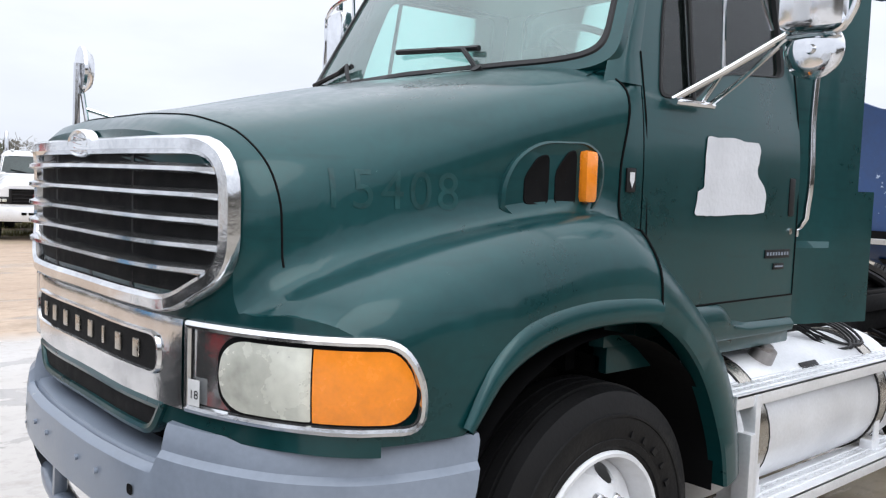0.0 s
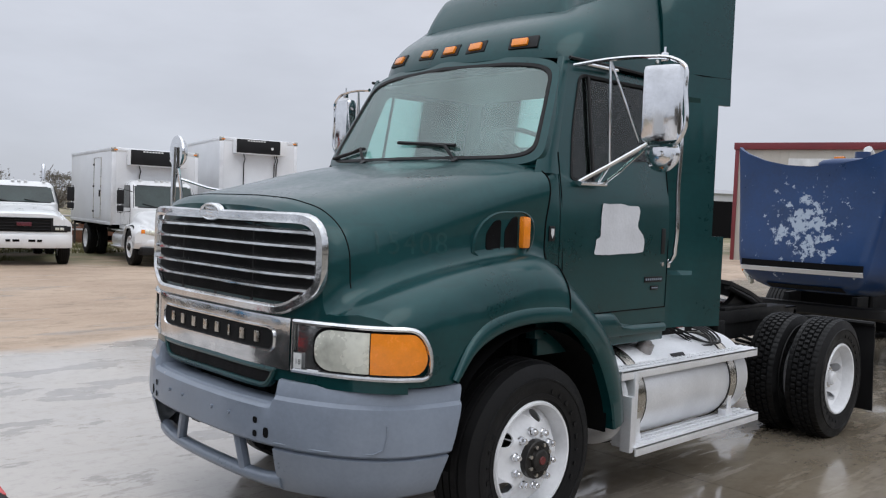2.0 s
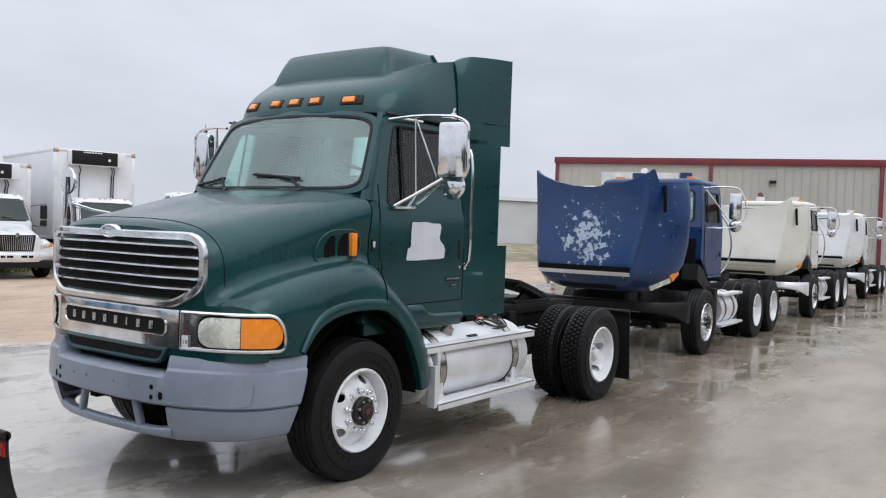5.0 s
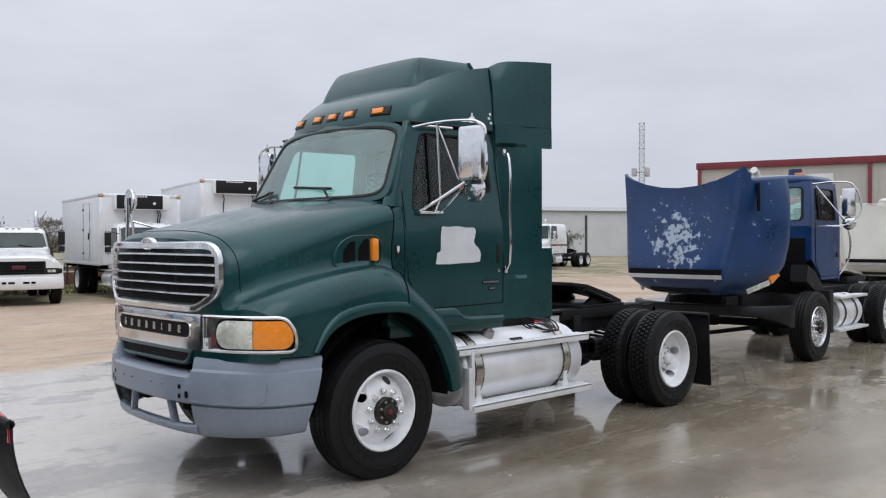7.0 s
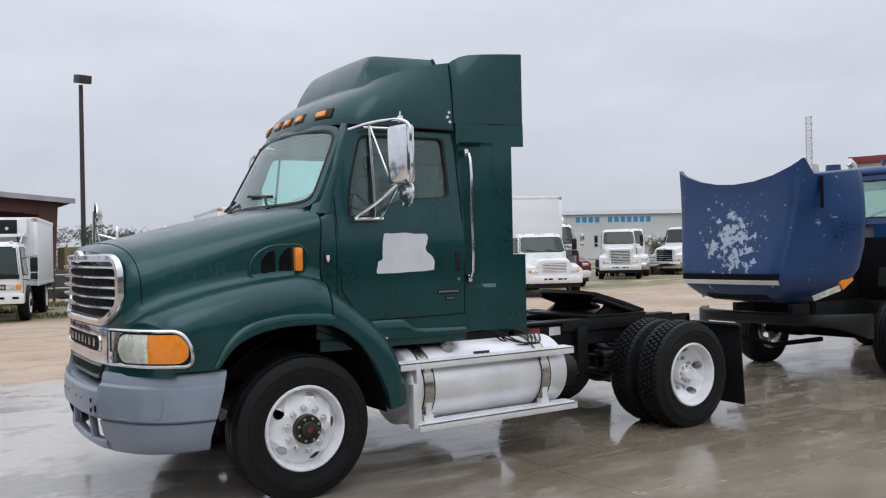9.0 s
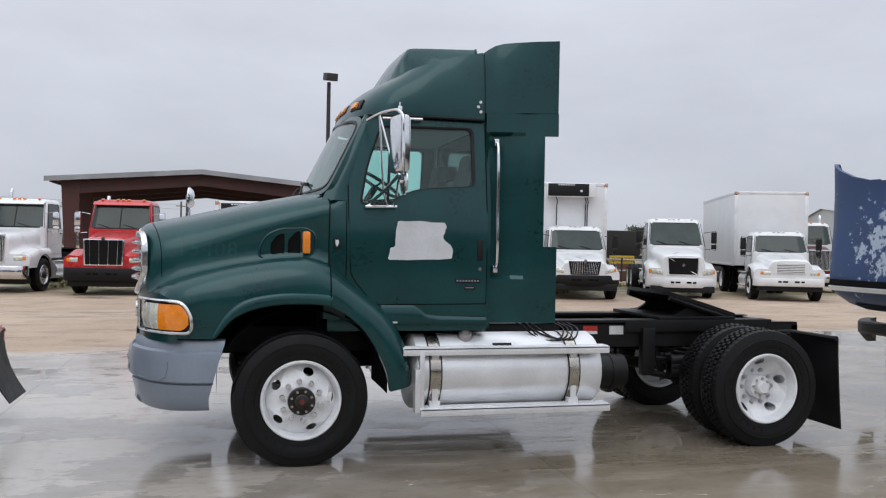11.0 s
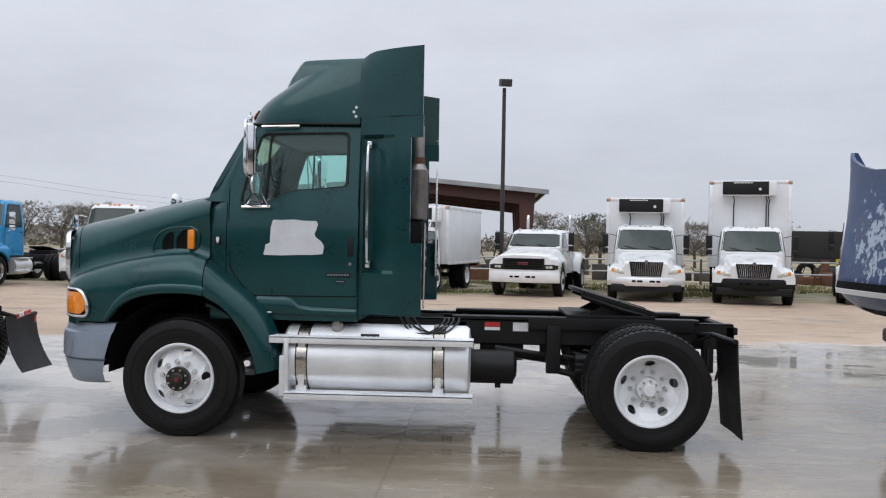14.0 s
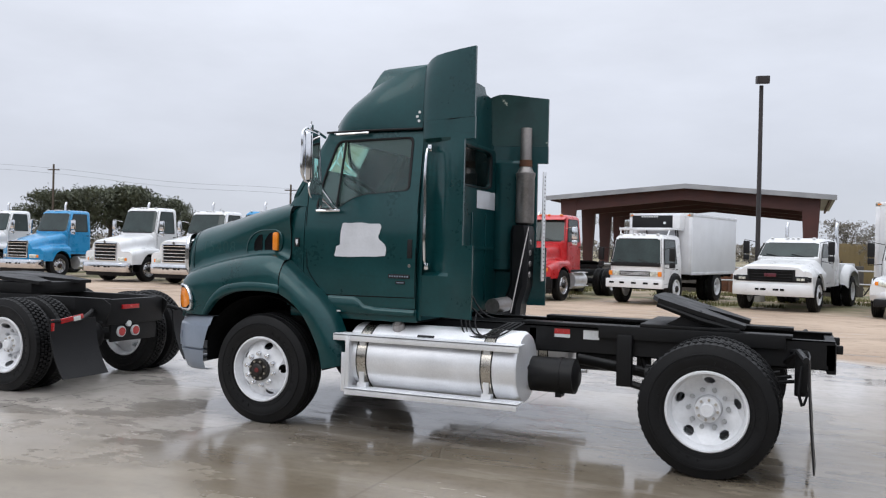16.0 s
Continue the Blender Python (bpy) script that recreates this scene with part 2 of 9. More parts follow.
# ---- mesh helpers ----
def finish(bm, smooth=40.0):
    bmesh.ops.recalc_face_normals(bm, faces=bm.faces[:])
    lim = radians(smooth)
    for f in bm.faces:
        f.smooth = True
    for ed in bm.edges:
        if len(ed.link_faces) == 2:
            ed.smooth = ed.calc_face_angle(0.0) < lim
    return bm


def mesh_of(name, bm, material, smooth=40.0):
    finish(bm, smooth)
    me = bpy.data.meshes.new(name)
    bm.to_mesh(me)
    bm.free()
    me.materials.append(material)
    return me


def part(name, bm, material, parent=None, label="", smooth=40.0):
    """Links a bmesh as one mesh object under a thing or a part."""
    ob = new(name, mesh_of(name, bm, material, smooth))
    if parent:
        ob.parent = parent
    if label:
        tagged(ob, label)
    return ob


def put(name, me, parent, m=None, label=""):
    """One more object on mesh data that is already there."""
    ob = new(name, me)
    ob.parent = parent
    if m is not None:
        ob.matrix_basis = m
    if label:
        tagged(ob, label)
    return ob


def thing(name, label, category, group="", at=(0, 0, 0), turn=0.0, kind=""):
    ob = new(name)
    ob.matrix_basis = pose(*at, 0, 0, turn)
    return tagged(ob, label, category, group, kind)


def box(bm, x0, x1, y0, y1, z0, z1, r=0.0):
    """A block with rounded edges."""
    g = bmesh.ops.create_cube(bm, size=1.0, matrix=Matrix.Translation(((x0 + x1) / 2, (y0 + y1) / 2, (z0 + z1) / 2)) @ Matrix.Diagonal((abs(x1 - x0), abs(y1 - y0), abs(z1 - z0), 1)))
    if r:
        es = list({ed for v in g["verts"] for ed in v.link_edges})
        bmesh.ops.bevel(bm, geom=es, offset=r, segments=2, profile=0.6, affect="EDGES")
    return bm


def obox(bm, m, sx, sy, sz, r=0.0):
    """A rounded block at a pose."""
    g = bmesh.ops.create_cube(bm, size=1.0, matrix=m @ Matrix.Diagonal((sx, sy, sz, 1)))
    if r:
        es = list({ed for v in g["verts"] for ed in v.link_edges})
        bmesh.ops.bevel(bm, geom=es, offset=r, segments=2, profile=0.6, affect="EDGES")
    return bm


def rod(bm, a, b, r, r2=None, seg=12):
    """A round bar from a to b."""
    a, b = Vector(a), Vector(b)
    d = b - a
    m = Matrix.Translation((a + b) / 2) @ d.to_track_quat("Z", "Y").to_matrix().to_4x4()
    bmesh.ops.create_cone(bm, cap_ends=True, segments=seg, radius1=r, radius2=r if r2 is None else r2, depth=d.length, matrix=m)
    return bm


def tube(bm, pts, r, seg=8, closed=False):
    """A bent pipe along points."""
    pts = [Vector(p) for p in pts]
    rings, n = [], len(pts)
    up = None
    for i, p in enumerate(pts):
        a = pts[i - 1] if (i or closed) else p
        b = pts[(i + 1) % n] if (i < n - 1 or closed) else p
        t = (b - a).normalized()
        if up is None:
            up = t.orthogonal().normalized()
        else:
            up = (up - t * up.dot(t)).normalized()
        s = t.cross(up)
        rings.append([bm.verts.new(p + (up * math.cos(q) + s * math.sin(q)) * r) for q in (2 * math.pi * k / seg for k in range(seg))])
    for i in range(n if closed else n - 1):
        A, B = rings[i], rings[(i + 1) % n]
        for k in range(seg):
            bm.faces.new((A[k], A[(k + 1) % seg], B[(k + 1) % seg], B[k]))
    if not closed:
        bm.faces.new(rings[0][::-1])
        bm.faces.new(rings[-1])
    return bm


def loft(bm, rows, closed=False, ends=False):
    """A skin over rows of points, all of one length."""
    vs = [[bm.verts.new(p) for p in row] for row in rows]
    n = len(vs[0])
    for a, b in zip(vs, vs[1:]):
        for k in range(n if closed else n - 1):
            q = (a[k], a[(k + 1) % n], b[(k + 1) % n], b[k])
            if len({v.co.to_tuple(5) for v in q}) > 2:
                bm.faces.new(q)
    if ends:
        bm.faces.new(vs[0][::-1])
        bm.faces.new(vs[-1])
    return bm


def curve(pts, n):
    """n points on a smooth curve through pts."""
    P = np.array(pts, float)
    d = np.r_[0, np.cumsum(np.linalg.norm(np.diff(P, axis=0), axis=1) + 1e-9)]
    T = np.zeros_like(P)
    h = np.diff(d)[:, None]
    sl = np.diff(P, axis=0) / h
    T[1:-1] = (sl[:-1] * h[1:] + sl[1:] * h[:-1]) / (h[:-1] + h[1:])
    T[0], T[-1] = sl[0], sl[-1]
    out = []
    for s in np.linspace(0, d[-1], n):
        i = min(np.searchsorted(d, s, "right") - 1, len(P) - 2)
        hh = d[i + 1] - d[i]
        u = (s - d[i]) / hh
        out.append((2 * u**3 - 3 * u**2 + 1) * P[i] + (u**3 - 2 * u**2 + u) * hh * T[i] + (-2 * u**3 + 3 * u**2) * P[i + 1] + (u**3 - u**2) * hh * T[i + 1])
    return [tuple(float(c) for c in p) for p in out]


def rpoly(pts, r, n=5, fill=4):
    """A closed outline with straight sides and rounded corners."""
    out, m = [], len(pts)
    rr = r if isinstance(r, (list, tuple)) else [r] * m
    for i in range(m):
        a, p, b = (Vector(pts[(i + k) % m]) for k in (-1, 0, 1))
        da, db = (a - p), (b - p)
        d = min(rr[i], da.length * 0.49, db.length * 0.49)
        p0, p1 = p + da.normalized() * d, p + db.normalized() * d
        for k in range(n + 1):
            t = k / n
            q = p0 * (1 - t) ** 2 + p * 2 * t * (1 - t) + p1 * t * t
            out.append((q.x, q.y))
        nxt = Vector(pts[(i + 1) % m])
        d2 = min(rr[(i + 1) % m], db.length * 0.49)
        p2 = nxt - db.normalized() * d2
        for k in range(1, fill):
            q = p1.lerp(p2, k / fill)
            out.append((q.x, q.y))
    return out


def at_smooth(table, x):
    """A value from a table of (x, value), on a smooth curve through its rows."""
    X, Y = np.array([r[0] for r in table], float), np.array([r[1] for r in table], float)
    d = np.diff(Y) / np.diff(X)
    T = np.r_[d[0], (d[:-1] + d[1:]) / 2, d[-1]]
    i = int(min(max(np.searchsorted(X, x, "right") - 1, 0), len(X) - 2))
    h = X[i + 1] - X[i]
    u = min(max((x - X[i]) / h, 0.0), 1.0)
    return float((2 * u**3 - 3 * u**2 + 1) * Y[i] + (u**3 - 2 * u**2 + u) * h * T[i] + (3 * u**2 - 2 * u**3) * Y[i + 1] + (u**3 - u**2) * h * T[i + 1])


def at(table, x):
    """A value from a table of (x, value), straight between its rows."""
    return float(np.interp(x, [r[0] for r in table], [r[1] for r in table]))


def plate(bm, outline, holes, place, thick):
    """A flat sheet with holes, laid by place(u, v) -> point; thick: the vector of its thickness."""
    edges = []
    for loop in (outline, *holes):
        vs = [bm.verts.new((u, v, 0)) for u, v in loop]
        edges += [bm.edges.new((vs[i], vs[(i + 1) % len(vs)])) for i in range(len(vs))]
    g = bmesh.ops.triangle_fill(bm, edges=edges, use_beauty=True, normal=(0, 0, 1))
    faces = [f for f in g["geom"] if isinstance(f, bmesh.types.BMFace)]
    verts = list({v for ed in edges for v in ed.verts})
    for v in verts:
        v.co = Vector(place(v.co.x, v.co.y))
    ext = bmesh.ops.extrude_face_region(bm, geom=faces)
    for v in ext["geom"]:
        if isinstance(v, bmesh.types.BMVert):
            v.co += Vector(thick)
    return bm


def ringpts(cx, cy, a, b, n=16, power=2.0):
    """A closed oval (power 2) or rounded rectangle (more)."""
    out = []
    for k in range(n):
        q = 2 * math.pi * k / n
        c, s = math.cos(q), math.sin(q)
        out.append((cx + a * math.copysign(abs(c) ** (2 / power), c), cy + b * math.copysign(abs(s) ** (2 / power), s)))
    return out


def lathe(bm, profile, seg=48, closed=False):
    """Turns (y, r) points round the Y axis."""
    rows = []
    for k in range(seg + 1):
        q = 2 * math.pi * k / seg
        rows.append([(r * math.sin(q), y, r * math.cos(q)) for y, r in profile])
    loft(bm, rows, closed=closed)
    bmesh.ops.remove_doubles(bm, verts=bm.verts[:], dist=1e-5)
    return bm


# ---- ground ----
def ground_material():
    m = bpy.data.materials.new("wet_concrete_and_dirt")
    m.use_nodes = True
    n, l = m.node_tree.nodes, m.node_tree.links
    b = n["Principled BSDF"]
    geo = n.new("ShaderNodeNewGeometry")
    sep = n.new("ShaderNodeSeparateXYZ")
    l.new(geo.outputs["Position"], sep.inputs[0])

    def noise_of(sc, det=6, rough=0.55, stretch=(1, 1, 1)):
        mp = n.new("ShaderNodeMapping")
        mp.inputs["Scale"].default_value = stretch
        t = n.new("ShaderNodeTexNoise")
        t.inputs["Scale"].default_value, t.inputs["Detail"].default_value, t.inputs["Roughness"].default_value = sc, det, rough
        l.new(geo.outputs["Position"], mp.inputs[0])
        l.new(mp.outputs[0], t.inputs["Vector"])
        return t.outputs[0]

    def rng(v, a, b2, c, d):
        r = n.new("ShaderNodeMapRange")
        l.new(v, r.inputs[0])
        for i, x in enumerate((a, b2, c, d)):
            r.inputs[i + 1].default_value = x
        return r.outputs[0]

    def math2(op, a, b2):
        q = n.new("ShaderNodeMath")
        q.operation = op
        for i, v in enumerate((a, b2)):
            if isinstance(v, (int, float)):
                q.inputs[i].default_value = v
            else:
                l.new(v, q.inputs[i])
        return q.outputs[0]

    def mixc(f, a, b2):
        q = n.new("ShaderNodeMixRGB")
        l.new(f, q.inputs[0])
        for i, v in ((1, a), (2, b2)):
            if isinstance(v, tuple):
                q.inputs[i].default_value = (*v, 1)
            else:
                l.new(v, q.inputs[i])
        return q.outputs[0]

    # the slab ends in a soft, washed-over edge north of the truck
    edge = math2("ADD", math2("SUBTRACT", sep.outputs["Y"], 6.2), math2("MULTIPLY", math2("SUBTRACT", noise_of(0.5, 5), 0.5), 2.2))
    edge = math2("SUBTRACT", edge, math2("MULTIPLY", sep.outputs["X"], 0.12))
    dirt = rng(edge, -0.25, 0.35, 0, 1)
    slab = mixc(rng(noise_of(0.35, 6), 0.35, 0.65, 0, 1), (0.43, 0.395, 0.36), (0.52, 0.48, 0.44))
    # a brown film of silt washed over the south-east of the slab
    film = math2("ADD", math2("SUBTRACT", math2("MULTIPLY", sep.outputs["X"], 0.55), math2("MULTIPLY", sep.outputs["Y"], 0.75)), math2("MULTIPLY", math2("SUBTRACT", noise_of(0.5, 7, 0.6, (1, 1.7, 1)), 0.5), 5.0))
    silt = mixc(rng(noise_of(0.8, 7, 0.65, (0.6, 1.4, 1)), 0.38, 0.62, 0, 1), (0.20, 0.163, 0.118), (0.31, 0.265, 0.205))
    slab = mixc(rng(film, -0.6, 2.0, 0, 1), slab, silt)
    slab = mixc(rng(noise_of(9, 8, 0.7), 0.5, 0.75, 0, 0.35), slab, (0.12, 0.10, 0.08))
    soil = mixc(rng(noise_of(0.22, 6), 0.35, 0.65, 0, 1), (0.345, 0.245, 0.174), (0.475, 0.36, 0.268))
    soil = mixc(rng(noise_of(0.9, 9, 0.72, (0.6, 1.25, 1)), 0.50, 0.64, 0, 0.6), soil, (0.215, 0.155, 0.105))
    soil = mixc(rng(noise_of(14, 8, 0.7), 0.5, 0.75, 0, 0.5), soil, (0.52, 0.45, 0.36))
    soil = mixc(rng(noise_of(2.6, 9, 0.75, (0.7, 1.3, 1)), 0.54, 0.64, 0, 0.55), soil, (0.17, 0.125, 0.085))
    far = rng(math2("ADD", sep.outputs["Y"], math2("MULTIPLY", noise_of(0.3, 4), 5)), 20.5, 23.0, 0, 1)
    grass = mixc(rng(noise_of(0.6, 6), 0.35, 0.65, 0, 1), (0.11, 0.115, 0.04), (0.20, 0.17, 0.085))
    soil = mixc(math2("MULTIPLY", far, rng(noise_of(0.4, 5), 0.38, 0.52, 0, 1)), soil, grass)
    # thin combed lines of washed silt
    comb = rng(noise_of(1.5, 9, 0.72, (0.45, 3.2, 1)), 0.53, 0.57, 0, 1)
    patch = rng(noise_of(0.55, 4), 0.42, 0.58, 0, 1)
    comb = math2("MULTIPLY", comb, patch)
    slab = mixc(math2("MULTIPLY", comb, 0.3), slab, (0.27, 0.24, 0.205))
    base = mixc(dirt, slab, soil)
    # the open slab south of the trucks has drained: rougher, with fewer pools
    drained = rng(math2("SUBTRACT", math2("MULTIPLY", math2("SUBTRACT", noise_of(0.6, 6), 0.5), 3.0), sep.outputs["Y"]), 1.3, 3.0, 0, 1)
    # standing water on the slab, wet ruts in the dirt
    pool = n.new("ShaderNodeMapping")
    pool.inputs["Location"].default_value = (-0.55, 0.62, 0)
    pool.inputs["Scale"].default_value = (0.30, 0.42, 0)
    l.new(geo.outputs["Position"], pool.inputs[0])
    away = n.new("ShaderNodeVectorMath")
    away.operation = "LENGTH"
    l.new(pool.outputs[0], away.inputs[0])
    low_spot = rng(away.outputs["Value"], 0.35, 1.35, 0.14, 0)
    wet = rng(math2("ADD", noise_of(0.55, 11, 0.68, (0.9, 1.7, 1)), low_spot), 0.525, 0.542, 0, 1)
    puddle = math2("MULTIPLY", math2("MULTIPLY", wet, rng(comb, 0, 1, 1, 0.25)), math2("MULTIPLY", rng(dirt, 0, 1, 1, 0), rng(drained, 0, 1, 1, 0.2)))
    rut = math2("MULTIPLY", rng(noise_of(0.7, 8, 0.65, (0.45, 1.5, 1)), 0.57, 0.62, 0, 1), dirt)
    water = math2("MAXIMUM", puddle, math2("MULTIPLY", rut, 0.7))
    dark = n.new("ShaderNodeMixRGB")
    dark.blend_type = "MULTIPLY"
    l.new(math2("MULTIPLY", water, 0.62), dark.inputs[0])
    l.new(base, dark.inputs[1])
    dark.inputs[2].default_value = (0.5, 0.5, 0.5, 1)
    joint = n.new("ShaderNodeMath")
    joint.operation = "PINGPONG"
    l.new(math2("ADD", sep.outputs["X"], 2.6), joint.inputs[0])
    joint.inputs[1].default_value = 2.25
    seam = math2("MULTIPLY", rng(joint.outputs[0], 0.0, 0.02, 1, 0), rng(dirt, 0, 1, 0.28, 0))
    l.new(mixc(seam, dark.outputs[0], (0.045, 0.04, 0.035)), b.inputs["Base Color"])
    damp = mixc(rng(noise_of(1.6, 6), 0.35, 0.65, 0, 1), (0.10, 0.10, 0.10), (0.27, 0.27, 0.27))
    damp = mixc(math2("MULTIPLY", drained, 0.75), damp, (0.42, 0.42, 0.42))
    rough = mixc(dirt, damp, (0.8, 0.8, 0.8))
    l.new(mixc(water, rough, (0.07, 0.07, 0.07)), b.inputs["Roughness"])
    b.inputs["Specular IOR Level"].default_value = 0.7
    bp = n.new("ShaderNodeBump")
    bp.inputs["Strength"].default_value, bp.inputs["Distance"].default_value = 0.5, 0.03
    hgt = math2("MULTIPLY", noise_of(3.0, 9, 0.7), rng(dirt, 0, 1, 0.05, 1))
    l.new(math2("MULTIPLY", hgt, rng(water, 0, 1, 1, 0.12)), bp.inputs["Height"])
    l.new(bp.outputs[0], b.inputs["Normal"])
    return m


bm = bmesh.new()
xs = [-1500, -300, -80, -30, -10, 0, 10, 30, 80, 300, 1500]
loft(bm, [[(x, y, 0.0) for x in xs] for y in xs])
ground = part("ground", bm, ground_material())
tagged(ground, "wet concrete yard giving way to rutted tan dirt", "ground", kind="structure")


# ---- wheels ----
def tyre_mesh(name, width, radius, rim, drive):
    """A truck tyre round the Y axis, outer face towards -Y: ribs for a steer axle, lugs for a drive axle."""
    bm = bmesh.new()
    h = width / 2
    side = [(h - 0.045, rim - 0.012), (h - 0.02, rim + 0.012), (h - 0.016, rim + 0.026), (h - 0.009, rim + 0.028), (h - 0.007, rim + 0.05), (h - 0.010, rim + 0.052), (h - 0.003, rim + 0.085), (h, rim + 0.11), (h - 0.001, radius - 0.098), (h + 0.003, radius - 0.096), (h + 0.003, radius - 0.088), (h - 0.004, radius - 0.085), (h - 0.014, radius - 0.045), (h - 0.024, radius - 0.018)]
    ribs = []
    n = 5
    tw = 2 * (h - 0.024)
    for k in range(n):
        a, b = -tw / 2 + tw * k / n, -tw / 2 + tw * (k + 1) / n
        g = 0.006 if drive else 0.005
        top = radius - (0.006 if k in (0, n - 1) else 0.0)
        ribs += [(a + g * (k > 0), top - 0.012 * (k == 0), k), (b - g * (k < n - 1), top - 0.012 * (k == n - 1), k)]
        if k < n - 1:
            ribs += [(b - g + 0.001, radius - 0.018, -1), (b + g - 0.001, radius - 0.018, -1)]
    prof = [(-y, r, -2) for y, r in side] + ribs + [(y, r, -2) for y, r in side[::-1]]
    seg = 240 if drive else 72
    rows = []
    for s in range(seg + 1):
        q = 2 * math.pi * s / seg
        row = []
        for y, r, k in prof:
            rr = r
            if drive and k >= 0 and (s % seg + 2 * k) % 4 == 0:
                rr = radius - 0.016
            row.append((rr * math.sin(q), y, rr * math.cos(q)))
        rows.append(row)
    loft(bm, rows)
    bmesh.ops.remove_doubles(bm, verts=bm.verts[:], dist=1e-5)
    for k in range(30):
        if k % 15 < 9:
            q = 2 * math.pi * k / 30
            for sy in (-1, 1):
                obox(bm, pose(0, 0, 0, 0, math.degrees(q)) @ pose(0, sy * (h - 0.003), rim + 0.072), 0.014 + 0.006 * (k % 3), 0.006, 0.022)
    return mesh_of(name, bm, RUBBER, 30)


def disc_wheel_mesh(name, rim, dish, hub_r, holes, material, hole_r=0.17):
    """A pressed wheel: flange, barrel and a dished disc with hand holes. dish: how far the disc stands behind (+) the flange at its hub."""
    bm = bmesh.new()
    lathe(bm, [(0.0, rim + 0.012), (-0.012, rim + 0.004), (-0.010, rim - 0.008), (0.012, rim - 0.016), (0.06, rim - 0.03), (0.10, rim - 0.034), (0.25, rim - 0.03), (0.25, rim + 0.008)], 48)
    outer = [(u, v) for u, v in ringpts(0, 0, rim - 0.032, rim - 0.032, 48)]
    inner = [(u, v) for u, v in ringpts(0, 0, hub_r * 0.62, hub_r * 0.62, 32)]
    mid = hub_r + 0.012
    gaps = []
    for k in range(holes):
        q = 2 * math.pi * (k + 0.25) / holes + 0.1
        c, s = math.cos(q), math.sin(q)
        gaps.append([(c * (hole_r + a) - s * t, s * (hole_r + a) + c * t) for a, t in ringpts(0, 0, 0.029, 0.041, 14)])
    R = rim - 0.032

    def place(u, v):
        r = math.hypot(u, v)
        w = min(max((R - r) / (R - mid), 0), 1)
        w = w * w * (3 - 2 * w)
        return (u, 0.07 + (dish - 0.07) * w, v)

    b2 = bmesh.new()
    # rings in between carry the dish
    plate(b2, outer, [inner, *gaps], place, (0, 0.012, 0))
    me = bpy.data.meshes.new("tmp")
    b2.to_mesh(me)
    b2.free()
    bm.from_mesh(me)
    bpy.data.meshes.remove(me)
    return mesh_of(name, bm, material, 35)


def hub_mesh(name, r, depth, material, y0):
    bm = bmesh.new()
    lathe(bm, [(y0 + 0.03, r), (y0 - depth * 0.55, r * 0.97), (y0 - depth * 0.62, r * 0.92), (y0 - depth * 0.62, r * 0.58), (y0 - depth * 0.9, r * 0.54), (y0 - depth, r * 0.44), (y0 - depth, 0.0)], 28)
    return mesh_of(name, bm, material, 30)


def nut_mesh(name, material):
    bm = bmesh.new()
    rod(bm, (0, 0.008, 0), (0, -0.006, 0), 0.024, 0.022, 12)
    rod(bm, (0, -0.006, 0), (0, -0.030, 0), 0.0185, seg=6)
    rod(bm, (0, -0.030, 0), (0, -0.038, 0), 0.0115, seg=8)
    return mesh_of(name, bm, material, 20)


TYRE_R, RIM_R = 0.515, 0.292
M_STEER = tyre_mesh("steer_tyre", 0.285, TYRE_R, RIM_R, False)
M_DRIVE = tyre_mesh("drive_tyre", 0.275, TYRE_R, RIM_R, True)
M_FRONT_DISC = disc_wheel_mesh("front_wheel", RIM_R, -0.004, 0.165, 5, RIM, 0.219)
M_REAR_DISC = disc_wheel_mesh("rear_wheel", RIM_R, 0.165, 0.165, 5, RIM, 0.219)
M_ALU_FRONT = disc_wheel_mesh("polished_front_wheel", RIM_R, -0.004, 0.165, 10, RIMALU, 0.225)
M_HUB_F = hub_mesh("hub", 0.106, 0.06, surf("greasy_hub_iron", (0.035, 0.033, 0.031), 0.42, 0.6, 0, 0.5, 14, 70, 0.25, wear=(0.16, 0.15, 0.14), wear_amount=0.06, wear_scale=22), -0.004)
M_HUB_R = hub_mesh("hub", 0.100, 0.13, RIM, 0.165)
M_NUT = nut_mesh("lug_nut", CHROME)
M_NUT_W = nut_mesh("lug_nut", surf("dull_nut_steel", (0.42, 0.43, 0.44), 0.4, 0.5, 0, 0.2, 9, 60, 0.05))
bm = bmesh.new()
rod(bm, (0, 0.002, 0), (0, -0.016, 0), 0.0105, seg=6)
M_BOLT = mesh_of("hub_bolt", bm, STEEL, 20)
bm = bmesh.new()
rod(bm, (0, -0.060, 0), (0, -0.070, 0), 0.024, 0.020, 20)
M_CAP = mesh_of("hub_cap", bm, HUBRED)


